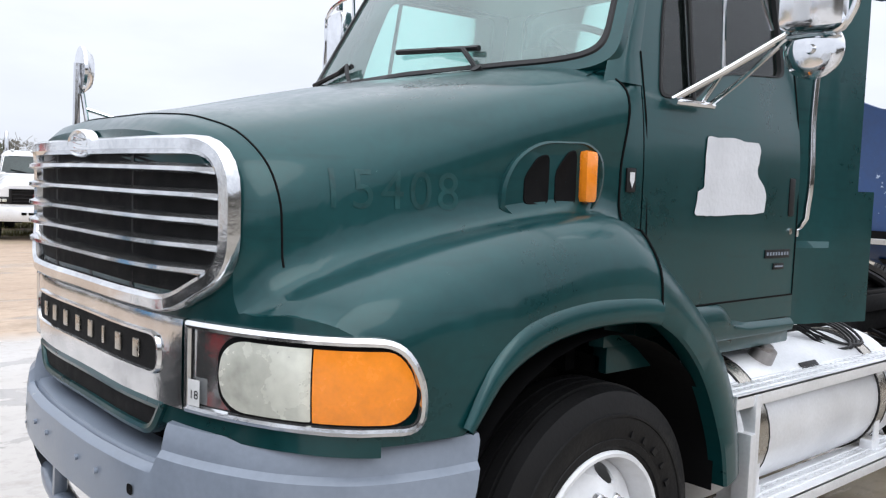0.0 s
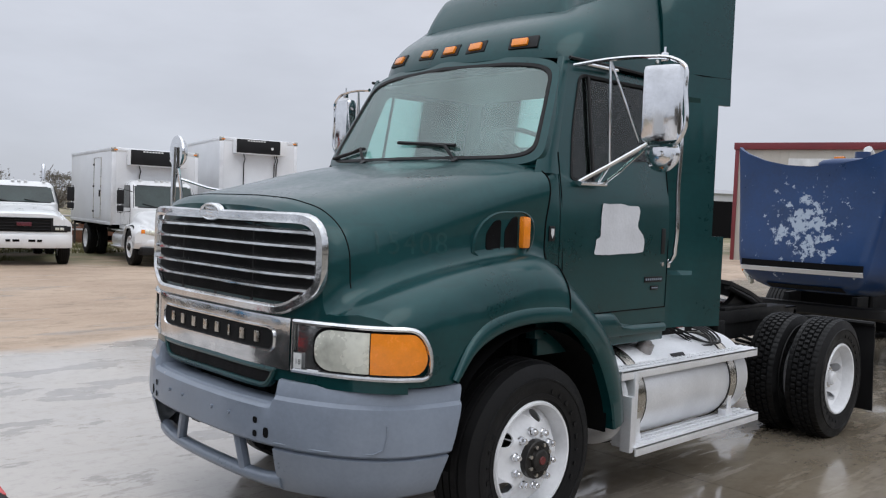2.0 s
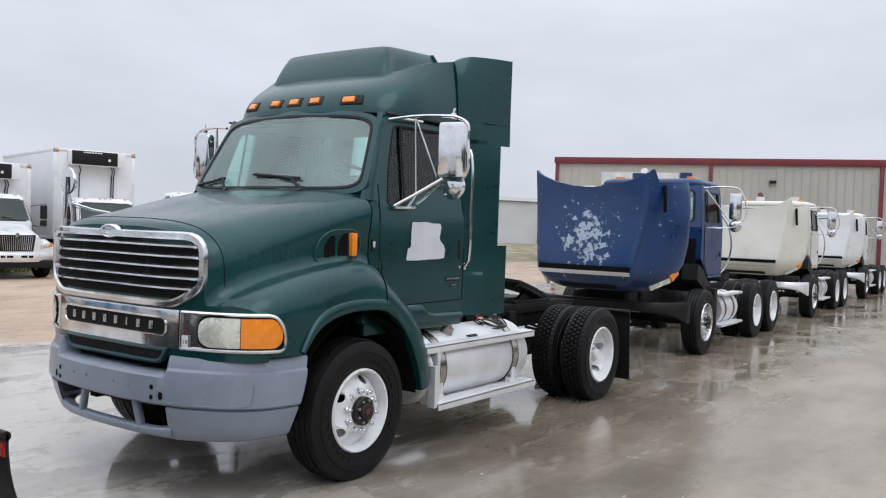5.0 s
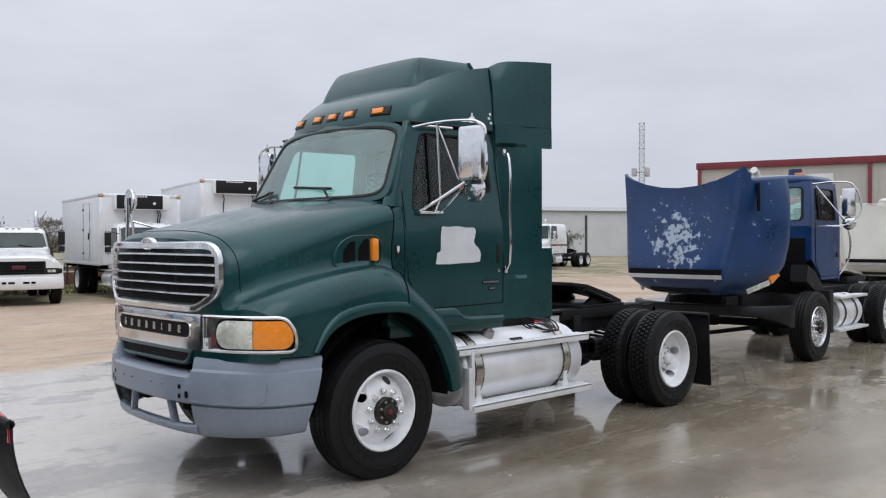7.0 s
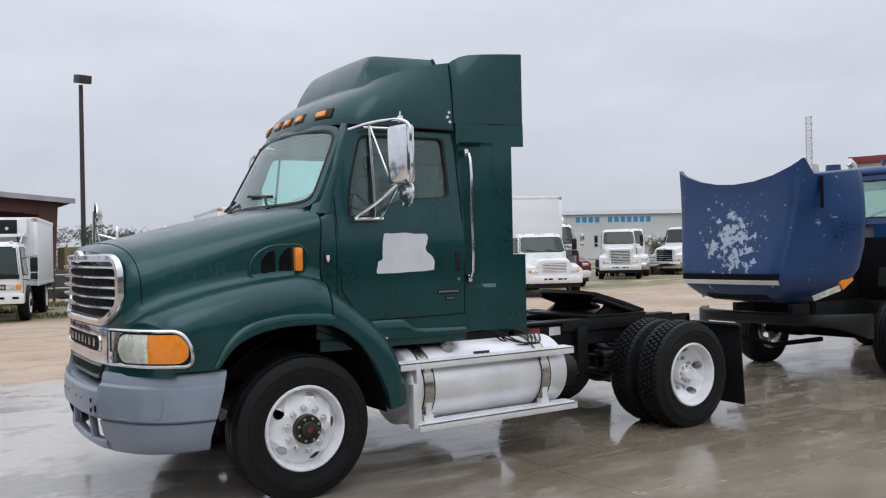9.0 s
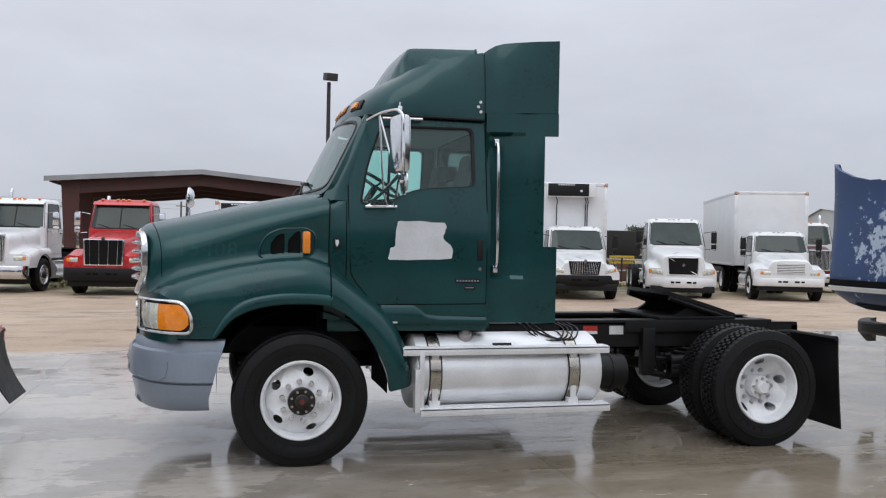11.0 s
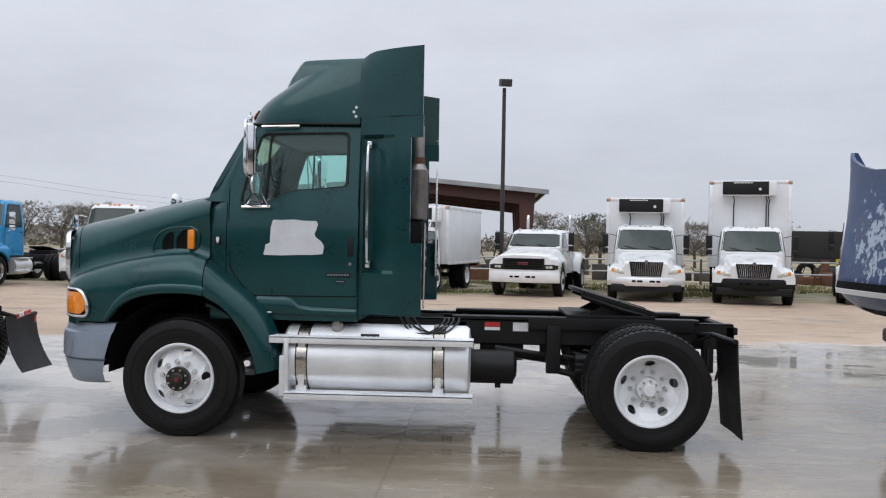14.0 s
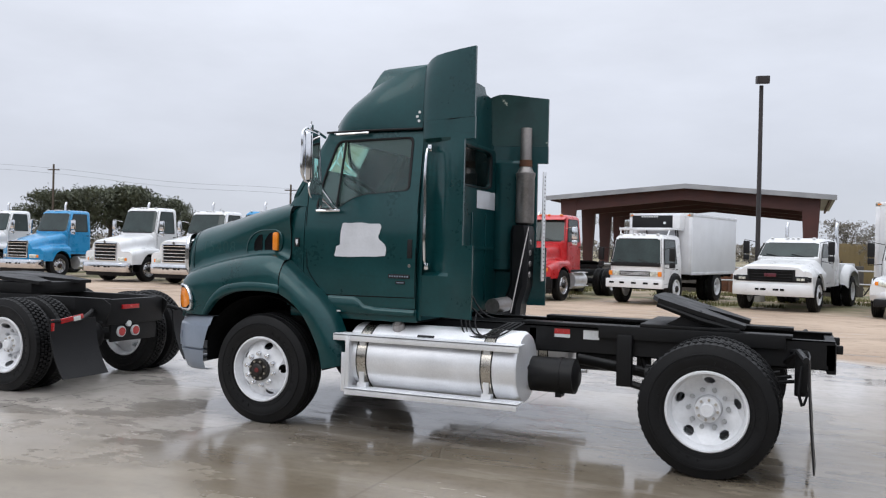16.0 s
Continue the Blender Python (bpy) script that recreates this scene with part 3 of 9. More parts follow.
def wheel(parent, x, y, side, kind="front", nuts=True, spin=0.0, alu=False, z=TYRE_R - 0.015):
    """A wheel of a truck, centred on its tyre; side -1: its face looks to -Y."""
    face = -0.125 if kind == "front" else -0.12
    disc = (M_ALU_FRONT if alu else M_FRONT_DISC) if kind == "front" else M_REAR_DISC
    turn = pose(x, y, z, 0, spin, 0 if side < 0 else 180)
    w = put("wheel", disc, parent, turn @ pose(0, face, 0))
    put("tyre", M_STEER if kind == "front" else M_DRIVE, w, pose(0, -face, 0))
    put("hub", M_HUB_F if kind == "front" else M_HUB_R, w)
    if kind == "front":
        put("hub_cap", M_CAP, w)
    if nuts:
        dy = 0.0 if kind == "front" else 0.165
        for k in range(10):
            q = 2 * math.pi * k / 10 + 0.15
            put("lug_nut", M_NUT if kind == "front" else M_NUT_W, w, pose(0.146 * math.cos(q), dy, 0.146 * math.sin(q), 0, 17 * k))
        for k in range(8):
            q = 2 * math.pi * k / 8
            r, dy = (0.08, -0.041) if kind == "front" else (0.075, 0.084)
            put("hub_bolt", M_BOLT, w, pose(r * math.cos(q), dy, r * math.sin(q)))
    return w


def duals(parent, x, y, side, nuts=True, spin=0.0):
    """An outer wheel and the tyre of the inner one."""
    wheel(parent, x, y, side, "rear", nuts, spin)
    inner = put("inner_wheel", M_FRONT_DISC, parent, pose(x, y - side * 0.335 , TYRE_R - 0.015, 0, spin + 17, 0 if side > 0 else 180) @ pose(0, -0.12, 0))
    put("tyre", M_DRIVE, inner, pose(0, 0.12, 0))


# ---- the green day-cab tractor; it faces -X, its front axle over the origin ----
green = thing("tractor_truck", "dark green day-cab tractor truck with grey bumper, parked on wet concrete", "truck")
green.matrix_basis = pose(0, 0.06, 0) @ Matrix.Diagonal((1, 1.05, 1, 1))

PLAN = [(-1.235, 0.0), (-1.23, 0.4), (-1.205, 0.6), (-1.15, 0.78), (-1.065, 0.95), (-0.985, 1.05), (-0.90, 1.11), (-0.80, 1.14), (-0.65, 1.158), (-0.5, 1.165)]
fine_plan = np.array(curve(PLAN, 160))
fine_s = np.r_[0, np.cumsum(np.hypot(*np.diff(fine_plan, axis=0).T))]


def front(s, z, off=0.0):
    """A point on the nose: s metres round from the middle, off metres out of it."""
    a = abs(s)
    x, y = np.interp(a, fine_s, fine_plan[:, 0]), np.interp(a, fine_s, fine_plan[:, 1])
    x2, y2 = np.interp(a + 0.01, fine_s, fine_plan[:, 0]), np.interp(a + 0.01, fine_s, fine_plan[:, 1])
    tx, ty = x2 - x, y2 - y
    k = math.hypot(tx, ty) or 1
    return Vector((x - off * ty / k, math.copysign(1, s) * (y + off * tx / k), z))


def nose_x(y):
    return float(np.interp(abs(y), fine_plan[:, 1], fine_plan[:, 0]))


def arch(x):
    """The lower edge of the bonnet: straight at the front, then the wheel arch."""
    return at_smooth(T_ARCH, x) if x > -0.64 else 0.972


T_ARCH = [(-0.64, 0.972), (-0.59, 1.035), (-0.53, 1.105), (-0.393, 1.181), (-0.204, 1.224), (-0.015, 1.233), (0.12, 1.227), (0.203, 1.212), (0.3, 1.165)]
T_TOP = [(0, 1.80), (0.05, 1.825), (0.3, 1.90), (0.6, 1.995), (1, 2.10)]
T_SIDE = [(0, 0.80), (0.03, 0.825), (0.08, 0.845), (0.3, 0.88), (0.6, 0.93), (1, 0.975)]
T_CREASE = [(0, 1.298), (0.04, 1.345), (0.1, 1.386), (0.27, 1.458), (0.55, 1.533), (0.8, 1.567), (0.9, 1.562), (1, 1.52)]
T_OUT = [(0, 1.12), (0.15, 1.15), (0.3, 1.16), (0.6, 1.165), (1, 1.165)]


def hood_section(u):
    zt, ys, zc, yf = at_smooth(T_TOP, u), at_smooth(T_SIDE, u), at_smooth(T_CREASE, u), at_smooth(T_OUT, u)
    xe = nose_x(yf) * (1 - u) + 0.20 * u
    zl = arch(xe)
    mid = (zt - 0.22 + zc) / 2
    sq = 0.35 + 0.65 * (1 - u)
    full = 0.5 + 0.5 * min(1.0, u / 0.3)
    keys = [(0, zt), (0.4 * ys, zt - 0.005), (0.66 * ys, zt - 0.026 * sq), (0.84 * ys, zt - 0.075 * sq), (0.945 * ys, zt - 0.16 * sq), (ys - 0.008, zt - 0.26 * sq), (ys, mid), (ys + 0.006, zc + 0.045), (ys + 0.025, zc + 0.004),
            (ys + 0.5 * (yf - ys), zc - 0.006 * full), (yf - 0.06, zc - 0.046 * full), (yf - 0.015, zc - 0.125 * full), (yf, max(zl + 0.05, zc - 0.24) if zl < zc - 0.3 else zl + 0.03), (yf, zl)]
    return curve(keys, 64)


def hood_point(u, y, z):
    xr = 0.06 + 0.14 * min((abs(y) / 0.97) ** 2, 1)
    return (nose_x(y) * (1 - u) + xr * u, y, z)


US = [0, 0.012, 0.03, 0.045, 0.06, 0.08, 0.1, 0.125, 0.175, 0.225, 0.275, 0.325, 0.375, 0.425, 0.475, 0.525, 0.575, 0.625, 0.675, 0.725, 0.775, 0.825, 0.875, 0.925, 0.975, 0.15, 0.2, 0.25, 0.3, 0.35, 0.4, 0.45, 0.5, 0.55, 0.6, 0.65, 0.7, 0.75, 0.8, 0.85, 0.9, 0.95, 1.0]
bm = bmesh.new()
rows = []
for u in sorted(US):
    sec = hood_section(u)
    if u < 0.03:
        k = (0.03 - u) / 0.03
        sec = [(y * (1 - 0.012 * k), z - 0.02 * k * (z > 1.3)) for y, z in sec]
    half = [hood_point(u, y, z) for y, z in sec]
    half.append((half[-1][0], half[-1][1] - 0.055, half[-1][2] - 0.004))
    rows.append([(x, -y, z) for x, y, z in half[::-1]] + half[1:])
loft(bm, rows)
hood = part("hood", bm, GREEN, green, "dark green sloping hood with flared fenders, dull scuffs", 50)

# nose panel between the bonnet's front edge and the bumper
bm = bmesh.new()
rows = []
top0 = [(y * 0.988, z - 0.02 * (z > 1.3)) for y, z in hood_section(0)]
for y, z in [(-y, z) for y, z in top0[::-1]] + top0[1:]:
    rows.append([(nose_x(y), y, z + (0.945 - z) * k / 8) for k in range(9)])
loft(bm, rows)
part("nose_panel", bm, GREEN, green)

# raised lip round the front wheel arches
for sd in (-1, 1):
    path = [(x, arch(x)) for x in np.linspace(-0.635, 0.20, 26)]
    bm = bmesh.new()
    rows = []
    for i, (x, z) in enumerate(path):
        a, b = Vector(path[max(i - 1, 0)]), Vector(path[min(i + 1, len(path) - 1)])
        t = (b - a).normalized()
        n = Vector((-t.y, t.x))
        w = 0.085 * min(1.0, 0.35 + i / 10)
        y0 = 1.158
        rows.append([(x + n.x * o, sd * (y0 + h), z + n.y * o) for o, h in ((-0.006, -0.03), (-0.006, 0.008), (0.004, 0.015), (0.3 * w, 0.017), (0.7 * w, 0.014), (0.9 * w, 0.007), (w, -0.004))])
    loft(bm, rows)
    part("fender_flare", bm, GREEN, green, "", 60)

# dark gap between the hood's rear edge and the cowl, and down across the fender
for sd in (-1, 1):
    line = [hood_point(1.0, y, z) for y, z in hood_section(1.0)[6:]]
    part("hood_gap", tube(bmesh.new(), [(x + 0.005, sd * (y + 0.0015), z + 0.001) for x, y, z in line], 0.0045, 6), DARK, green)

# shut line round the nose collar
bm = bmesh.new()
sec = hood_section(0.07)
line = [hood_point(0.07, y, z) for y, z in sec[:41]]
pts = [(x, -y, z) for x, y, z in line[::-1]] + line[1:]
tube(bm, pts, 0.0032, 6)
part("collar_seam", bm, DARK, green)


def ring_on_nose(loop, inset, offs, material, name, parent, label=""):
    """A raised frame round a loop of (s, z) points on the nose. offs: (share of the inset, height) from the outer to the inner edge."""
    cs, cz = sum(p[0] for p in loop) / len(loop), sum(p[1] for p in loop) / len(loop)
    n = len(loop)
    inner = []
    for i, (s, z) in enumerate(loop):
        a, b = loop[i - 1], loop[(i + 1) % n]
        t = Vector((b[0] - a[0], b[1] - a[1])).normalized()
        nrm = Vector((-t.y, t.x))
        if nrm.dot(Vector((cs - s, cz - z))) < 0:
            nrm = -nrm
        inner.append((s + nrm.x * inset, z + nrm.y * inset))
    b = bmesh.new()
    loft(b, [[front(s + (si - s) * k, z + (zi - z) * k, h) for (s, z), (si, zi) in zip(loop, inner)] for k, h in offs], closed=True)
    return part(name, b, material, parent, label), inner


# grille: half outline from top middle to bottom middle, mirrored
LOOP = rpoly([(-0.60, 1.262), (0.60, 1.262), (0.825, 1.385), (0.822, 1.755), (-0.822, 1.755), (-0.825, 1.385)], [0.07, 0.07, 0.10, 0.16, 0.16, 0.10], 6, 10)
surround, inner = ring_on_nose(LOOP, 0.055, [(0, 0.0), (0.04, 0.024), (0.2, 0.038), (0.7, 0.040), (0.95, 0.028), (1.0, 0.003)], OLDCHROME, "grille_surround", green, "chrome grille surround with small pits")
rights = sorted([p for p in inner if p[0] > 0.02], key=lambda p: p[1])
bm = bmesh.new()
loft(bm, [[front(s * k / 6, z, 0.003) for k in range(-6, 7)] for s, z in [(at([(q[1], q[0]) for q in rights], zz), zz) for zz in np.linspace(1.325, 1.70, 16)]])
screen = part("grille_screen", bm, MESH, green, "black grille screen behind the bars")


def grille_half(z):
    """Half width of the grille's opening at a height."""
    return at([(q[1], q[0]) for q in rights if q[0] > 0.45], z)


for k in range(5):
    z = 1.664 - 0.0675 * k
    w = grille_half(z) + 0.006
    bm = bmesh.new()
    rows = []
    for j in range(25):
        s = w * (2 * j / 24 - 1)
        bulge = 0.066 - 0.040 * abs(2 * j / 24 - 1) ** 5
        zz = z + 0.004 * math.cos(s * 2)
        rows.append([front(s, zz + a, o) for a, o in ((-0.012, 0.004), (-0.015, bulge * 0.75), (-0.008, bulge), (0.003, bulge * 0.98), (0.013, bulge * 0.55), (0.013, 0.004))])
    loft(bm, rows, closed=True, ends=True)
    part("grille_bar", bm, OLDCHROME, green)
for s in (-0.34, 0.0, 0.34):
    bm = bmesh.new()
    box(bm, -1.236, -1.20, s - 0.012, s + 0.012, 1.31, 1.71)
    part("grille_post", bm, PLASTIC, green)

# oval emblem on the surround
bm = bmesh.new()
loft(bm, [[(-1.262 - h, 0.02 + u * k, 1.738 + v * k) for u, v in ringpts(0, 0, 0.095, 0.042, 28)] for k, h in ((1.12, -0.02), (1.1, 0.006), (0.97, 0.013), (0.82, 0.009), (0.80, 0.003), (0.02, 0.003))], closed=True)
emblem = part("emblem", bm, OLDCHROME, green, "oval chrome emblem")
bm = bmesh.new()
for dz, w in ((0.017, 0.042), (0.0, 0.050), (-0.017, 0.042)):
    obox(bm, pose(-1.27, 0.02, 1.738 + dz, 8), 0.010, w * 1.6, 0.007, 0.002)
part("emblem_mark", bm, OLDCHROME, emblem)

# chrome band with the name plate and the lower intake
def strip(bm, top, bottom, w, off, n=14):
    """A band on the nose between two heights."""
    loft(bm, [[front(w * k / n, z, off) for k in range(-n, n + 1)] for z in np.linspace(bottom, top, 6)])


bm = bmesh.new()
loft(bm, [[front(0.638 * k / 16, z, o) for k in range(-16, 17)] for z, o in ((1.004, 0.0), (1.005, 0.012), (1.05, 0.016), (1.15, 0.016), (1.232, 0.016), (1.253, 0.012), (1.257, 0.0))])
part("chrome_band", bm, OLDCHROME, green, "polished metal band below the grille")
PLATE = rpoly([(-0.55, 1.078), (0.55, 1.078), (0.55, 1.206), (-0.55, 1.206)], 0.055, 6, 12)
ring_on_nose(PLATE, 0.016, [(0, 0.016), (0.3, 0.027), (0.7, 0.027), (1, 0.017)], OLDCHROME, "plate_frame", green)
bm = bmesh.new()
strip(bm, 1.196, 1.088, 0.538, 0.0185)
name_plate = part("name_plate", bm, MESH, green, "dark name plate with pale marks")
for k in range(8):
    s = 0.41 - 0.1186 * k
    bm = bmesh.new()
    p, p2 = front(s, 1.143, 0.022), front(s + 0.01, 1.143, 0.022)
    lean_z = math.degrees(math.atan2(-(p2.x - p.x), p2.y - p.y))
    obox(bm, Matrix.Translation(p) @ pose(0, 0, 0, 0, 0, lean_z), 0.008, 0.016 if k == 5 else 0.036, 0.054, 0.003)
    part("letter_bar", bm, STEEL, name_plate)
LIP = rpoly([(-0.50, 0.892), (0.50, 0.892), (0.57, 1.012), (-0.57, 1.012)], [0.06, 0.06, 0.03, 0.03], 5, 12)
ring_on_nose(LIP, 0.034, [(0, -0.02), (0.1, 0.012), (0.5, 0.018), (0.85, 0.014), (1, -0.01)], GREEN, "intake_frame", green)
bm = bmesh.new()
strip(bm, 0.985, 0.918, 0.50, 0.004)
part("intake_screen", bm, MESH, green)

# headlamps
for sd in (-1, 1):
    loop = rpoly([(0.645, 1.002), (1.335, 1.002), (1.335, 1.14), (1.26, 1.257), (0.645, 1.257)], [0.012, 0.10, 0.06, 0.10, 0.012], 6, 8)
    loop = [(s * sd, z) for s, z in loop]
    bezel, lens = ring_on_nose(loop, 0.026, [(0, 0.0), (0.06, 0.016), (0.5, 0.024), (0.85, 0.022), (1, 0.012)], OLDCHROME, "headlight", green, "headlight in a chrome bezel, clouded lens")
    def lamp_span(s, grow=0.0):
        """Lower and upper edge of the lamp glass, round at both ends."""
        far = max(s - 1.215, 0) / 0.085
        a, b = 1.034 + 0.045 * far ** 3, 1.222 - 0.085 * far ** 2.2
        near = min(max(s - 0.778 + grow, 0.0), 0.085)
        cut = 0.085 - math.sqrt(0.085 ** 2 - (0.085 - near) ** 2)
        return a + cut * 0.85 - grow, b - cut * 0.85 + grow
    bm = bmesh.new()
    loft(bm, [[front((0.655 + 0.225 * j / 10) * sd, 1.02 + 0.219 * k / 6, 0.006) for k in range(7)] for j in range(11)])
    part("inner_bezel", bm, OLDCHROME, bezel)
    for nm, s0, s1, mt in (("lens", 0.778, 1.040, LENS), ("turn_signal", 1.044, 1.300, AMBER)):
        bm = bmesh.new()
        rows = []
        for j in range(25):
            s = s0 + (s1 - s0) * (j / 24) ** 1.5
            a, b = lamp_span(s)
            end = 0.006 if j in (0, 24) else 0.0
            rows.append([front(s * sd, a + (b - a) * k / 6, 0.016 - end + 0.007 * math.sin(math.pi * k / 6)) for k in range(7)])
        loft(bm, rows)
        part(nm, bm, mt, bezel, "amber turn signal lens" if mt is AMBER else "")
    bm = bmesh.new()
    rows = []
    for j in range(33):
        s = 0.767 + 0.543 * (j / 32) ** 1.5
        a, b = lamp_span(s, 0.011)
        rows.append([front(s * sd, a + (b - a) * k / 4, 0.0105) for k in range(5)])
    loft(bm, rows)
    part("lamp_gasket", bm, DARK, bezel)
bm = bmesh.new()
loft(bm, [[front(-0.662 - 0.05 * j, 1.026 + 0.072 * k, 0.0195) for k in range(2)] for j in range(2)])
sticker = part("inspection_sticker", bm, PALETXT, green, "small white inspection sticker")
mark = bpy.data.curves.new("sticker_text", "FONT")
mark.body, mark.size = "18", 0.034
text_ob = bpy.data.objects.new("tmp", mark)
me = bpy.data.meshes.new_from_object(text_ob)
bpy.data.objects.remove(text_ob)
me.materials.append(PLASTIC)
for v in me.vertices:
    v.co = front(-0.675 - v.co.x, 1.046 + v.co.y, 0.0215)
put("sticker_number", me, sticker)

# bumper
BPLAN = np.array(curve([(-1.325, 0.0), (-1.315, 0.3), (-1.28, 0.55), (-1.20, 0.78), (-1.085, 0.96), (-0.94, 1.08), (-0.75, 1.14), (-0.565, 1.16)], 120))
bs = np.r_[0, np.cumsum(np.hypot(*np.diff(BPLAN, axis=0).T))]
B_END = bs[-1]


def bumper_point(s, z, off=0.0):
    """A point on the bumper; its ends slant forward towards the ground and its foot leans back."""
    a = min(abs(s), B_END)
    cut_back = min(max((0.945 - z) * 0.27, 0.0), 0.11)
    if a > 0.6:
        a = 0.6 + (a - 0.6) * (B_END - 0.6 - cut_back) / (B_END - 0.6)
    off -= 0.3 * max(0.0, 0.63 - z) ** 1.1
    i = min(np.searchsorted(bs, a), len(bs) - 2)
    x, y = np.interp(a, bs, BPLAN[:, 0]), np.interp(a, bs, BPLAN[:, 1])
    t = BPLAN[i + 1] - BPLAN[i]
    t = t / np.hypot(*t)
    return Vector((x - off * t[1], math.copysign(1, s) * (y + off * t[0]), z))


bm = bmesh.new()
ss = sorted(set([round(v, 4) for v in np.linspace(-B_END, B_END, 61)] + [-0.60, -0.50, 0.50, 0.60]))
rows = []
for s in ss:
    hi = 0.958 if abs(s) >= 0.60 else 0.845
    prof = [(hi, -0.16), (hi + 0.004, -0.07), (hi - 0.002, -0.045), (hi - 0.02, -0.036), (0.885 if hi > 0.9 else 0.838, -0.026), (0.868 if hi > 0.9 else 0.830, -0.008), (0.82, 0.0), (0.72, 0.004), (0.655, 0.0), (0.640, -0.016), (0.634, -0.05), (0.634, -0.14)]
    rows.append([bumper_point(s, z, o) for z, o in prof])
loft(bm, rows)
bumper = part("bumper", bm, BUMPER, green, "grey-blue painted bumper with scuffs", 35)
for sd in (-1, 1):
    bm = bmesh.new()
    rows = []
    for s in np.linspace(0.60, B_END, 24):
        k = (s - 0.60) / (B_END - 0.60)
        rows.append([bumper_point(s * sd, z, o) for z, o in ((0.638, -0.12), (0.637, -0.03), (0.628, -0.010), (0.53, -0.012), (0.455 - 0.028 * (1 - k), -0.024), (0.435 - 0.028 * (1 - k), -0.045), (0.43, -0.13))])
    loft(bm, rows, ends=False)
    part("bumper_valance", bm, BUMPER, bumper)
    bm = bmesh.new()
    obox(bm, pose(-1.235, sd * 0.30, 0.545, 17 * sd, 0, -12 * sd), 0.05, 0.048, 0.24, 0.018)
    part("bumper_strut", bm, BUMPER, bumper)
    # slots and bolts
    for s, z, w, h in ((0.50, 0.755, 0.030, 0.032), (0.50, 0.69, 0.028, 0.032), (0.57, 0.705, 0.034, 0.05)):
        bm = bmesh.new()
        loft(bm, [[bumper_point(s * sd + u, z + v, 0.006) for u, v in ringpts(0, 0, w / 2 * k, h / 2 * k, 14, 3)] for k in (1.0, 0.02)], closed=True)
        part("bumper_slot", bm, DARK, bumper)
    for s in (0.15, 0.3):
        bm = bmesh.new()
        p = bumper_point(s * sd, 0.755, 0.0)
        rod(bm, p, p + Vector((-0.012, 0, 0)), 0.009, seg=10)
        part("bolt", bm, BUMPER, bumper)
    bm = bmesh.new()
    tube(bm, [bumper_point(s * sd, z, 0.0035) for s, z in [(0.62, 0.665), (0.9, 0.664), (1.15, 0.668), (1.195, 0.69), (1.2, 0.75), (1.19, 0.80)]], 0.004, 6)
    part("bumper_crease", bm, BUMPER, bumper)
bm = bmesh.new()
rows = []
for s in np.linspace(-0.62, 0.62, 31):
    lift = 0.030 * (s / 0.62) ** 6
    rows.append([bumper_point(s, 0.444 + (0.036 + 0.4 * lift) * math.sin(q) + 0.5 * lift, -0.052 + 0.046 * math.cos(q)) for q in [2 * math.pi * k / 14 for k in range(14)]])
loft(bm, rows, closed=True, ends=True)
part("bumper_lower_bar", bm, BUMPER, bumper)
# near-black, so the shade behind the bumper is in the colour
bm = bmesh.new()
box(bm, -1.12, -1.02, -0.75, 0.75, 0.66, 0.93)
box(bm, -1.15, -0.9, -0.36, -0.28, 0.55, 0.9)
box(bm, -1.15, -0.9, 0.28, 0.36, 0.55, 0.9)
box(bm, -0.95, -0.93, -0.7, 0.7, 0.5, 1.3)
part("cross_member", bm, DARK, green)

# hood side: twin vents in a raised frame, amber marker, ghost of a number
for sd in (-1, 1):
    def side_pt(x, z, off, sd=sd):
        u = (x + 1.05) / 1.25
        y = at(T_SIDE, u) + off + (0.0 if z < 1.75 else -(z - 1.75) * 0.10)
        return (x, sd * y, z)
    bm = bmesh.new()
    out = curve([(-0.335, 1.58), (-0.325, 1.66), (-0.28, 1.735), (-0.20, 1.785), (-0.05, 1.805), (0.05, 1.80), (0.085, 1.78), (0.085, 1.60), (0.06, 1.575), (-0.15, 1.565), (-0.31, 1.56), (-0.335, 1.58)], 50)[:-1]
    cx, cz = -0.1, 1.675
    loft(bm, [[side_pt(cx + (x - cx) * k, cz + (z - cz) * k, o) for x, z in out] for k, o in ((1.0, -0.004), (0.985, 0.014), (0.93, 0.018), (0.9, 0.008), (0.02, 0.008))], closed=True)
    vent = part("side_vent", bm, GREEN, green, "green moulded vent frame with two dark openings")
    for x0, x1, zt in ((-0.235, -0.135, 1.755), (-0.105, -0.015, 1.775)):
        bm = bmesh.new()
        loop = rpoly([(x0, 1.595), (x1, 1.595), (x1, zt), (x0 + 0.05, zt - 0.012), (x0, zt - 0.075)], 0.022, 4, 3)
        mx, mz = (x0 + x1) / 2, 1.67
        loft(bm, [[side_pt(mx + (x - mx) * k, mz + (z - mz) * k, o) for x, z in loop] for k, o in ((1.05, 0.0085), (1.0, 0.0115), (0.94, 0.0095), (0.02, 0.0095))], closed=True)
        part("vent_screen", bm, DARK, vent)
    bm = bmesh.new()
    x, y, z = side_pt(0.033, 1.69, 0.0)
    obox(bm, pose(x, y + sd * 0.012, z), 0.062, 0.05, 0.175, 0.02)
    part("side_marker", bm, AMBER, vent, "amber side marker lamp")
number = bpy.data.curves.new("number", "FONT")
number.body, number.size, number.extrude = "15408", 0.165, 0.0
number.space_character = 1.15
text_ob = bpy.data.objects.new("tmp", number)
me = bpy.data.meshes.new_from_object(text_ob)
bpy.data.objects.remove(text_ob)
me.materials.append(GHOST)
bm = bmesh.new()
bm.from_mesh(me)
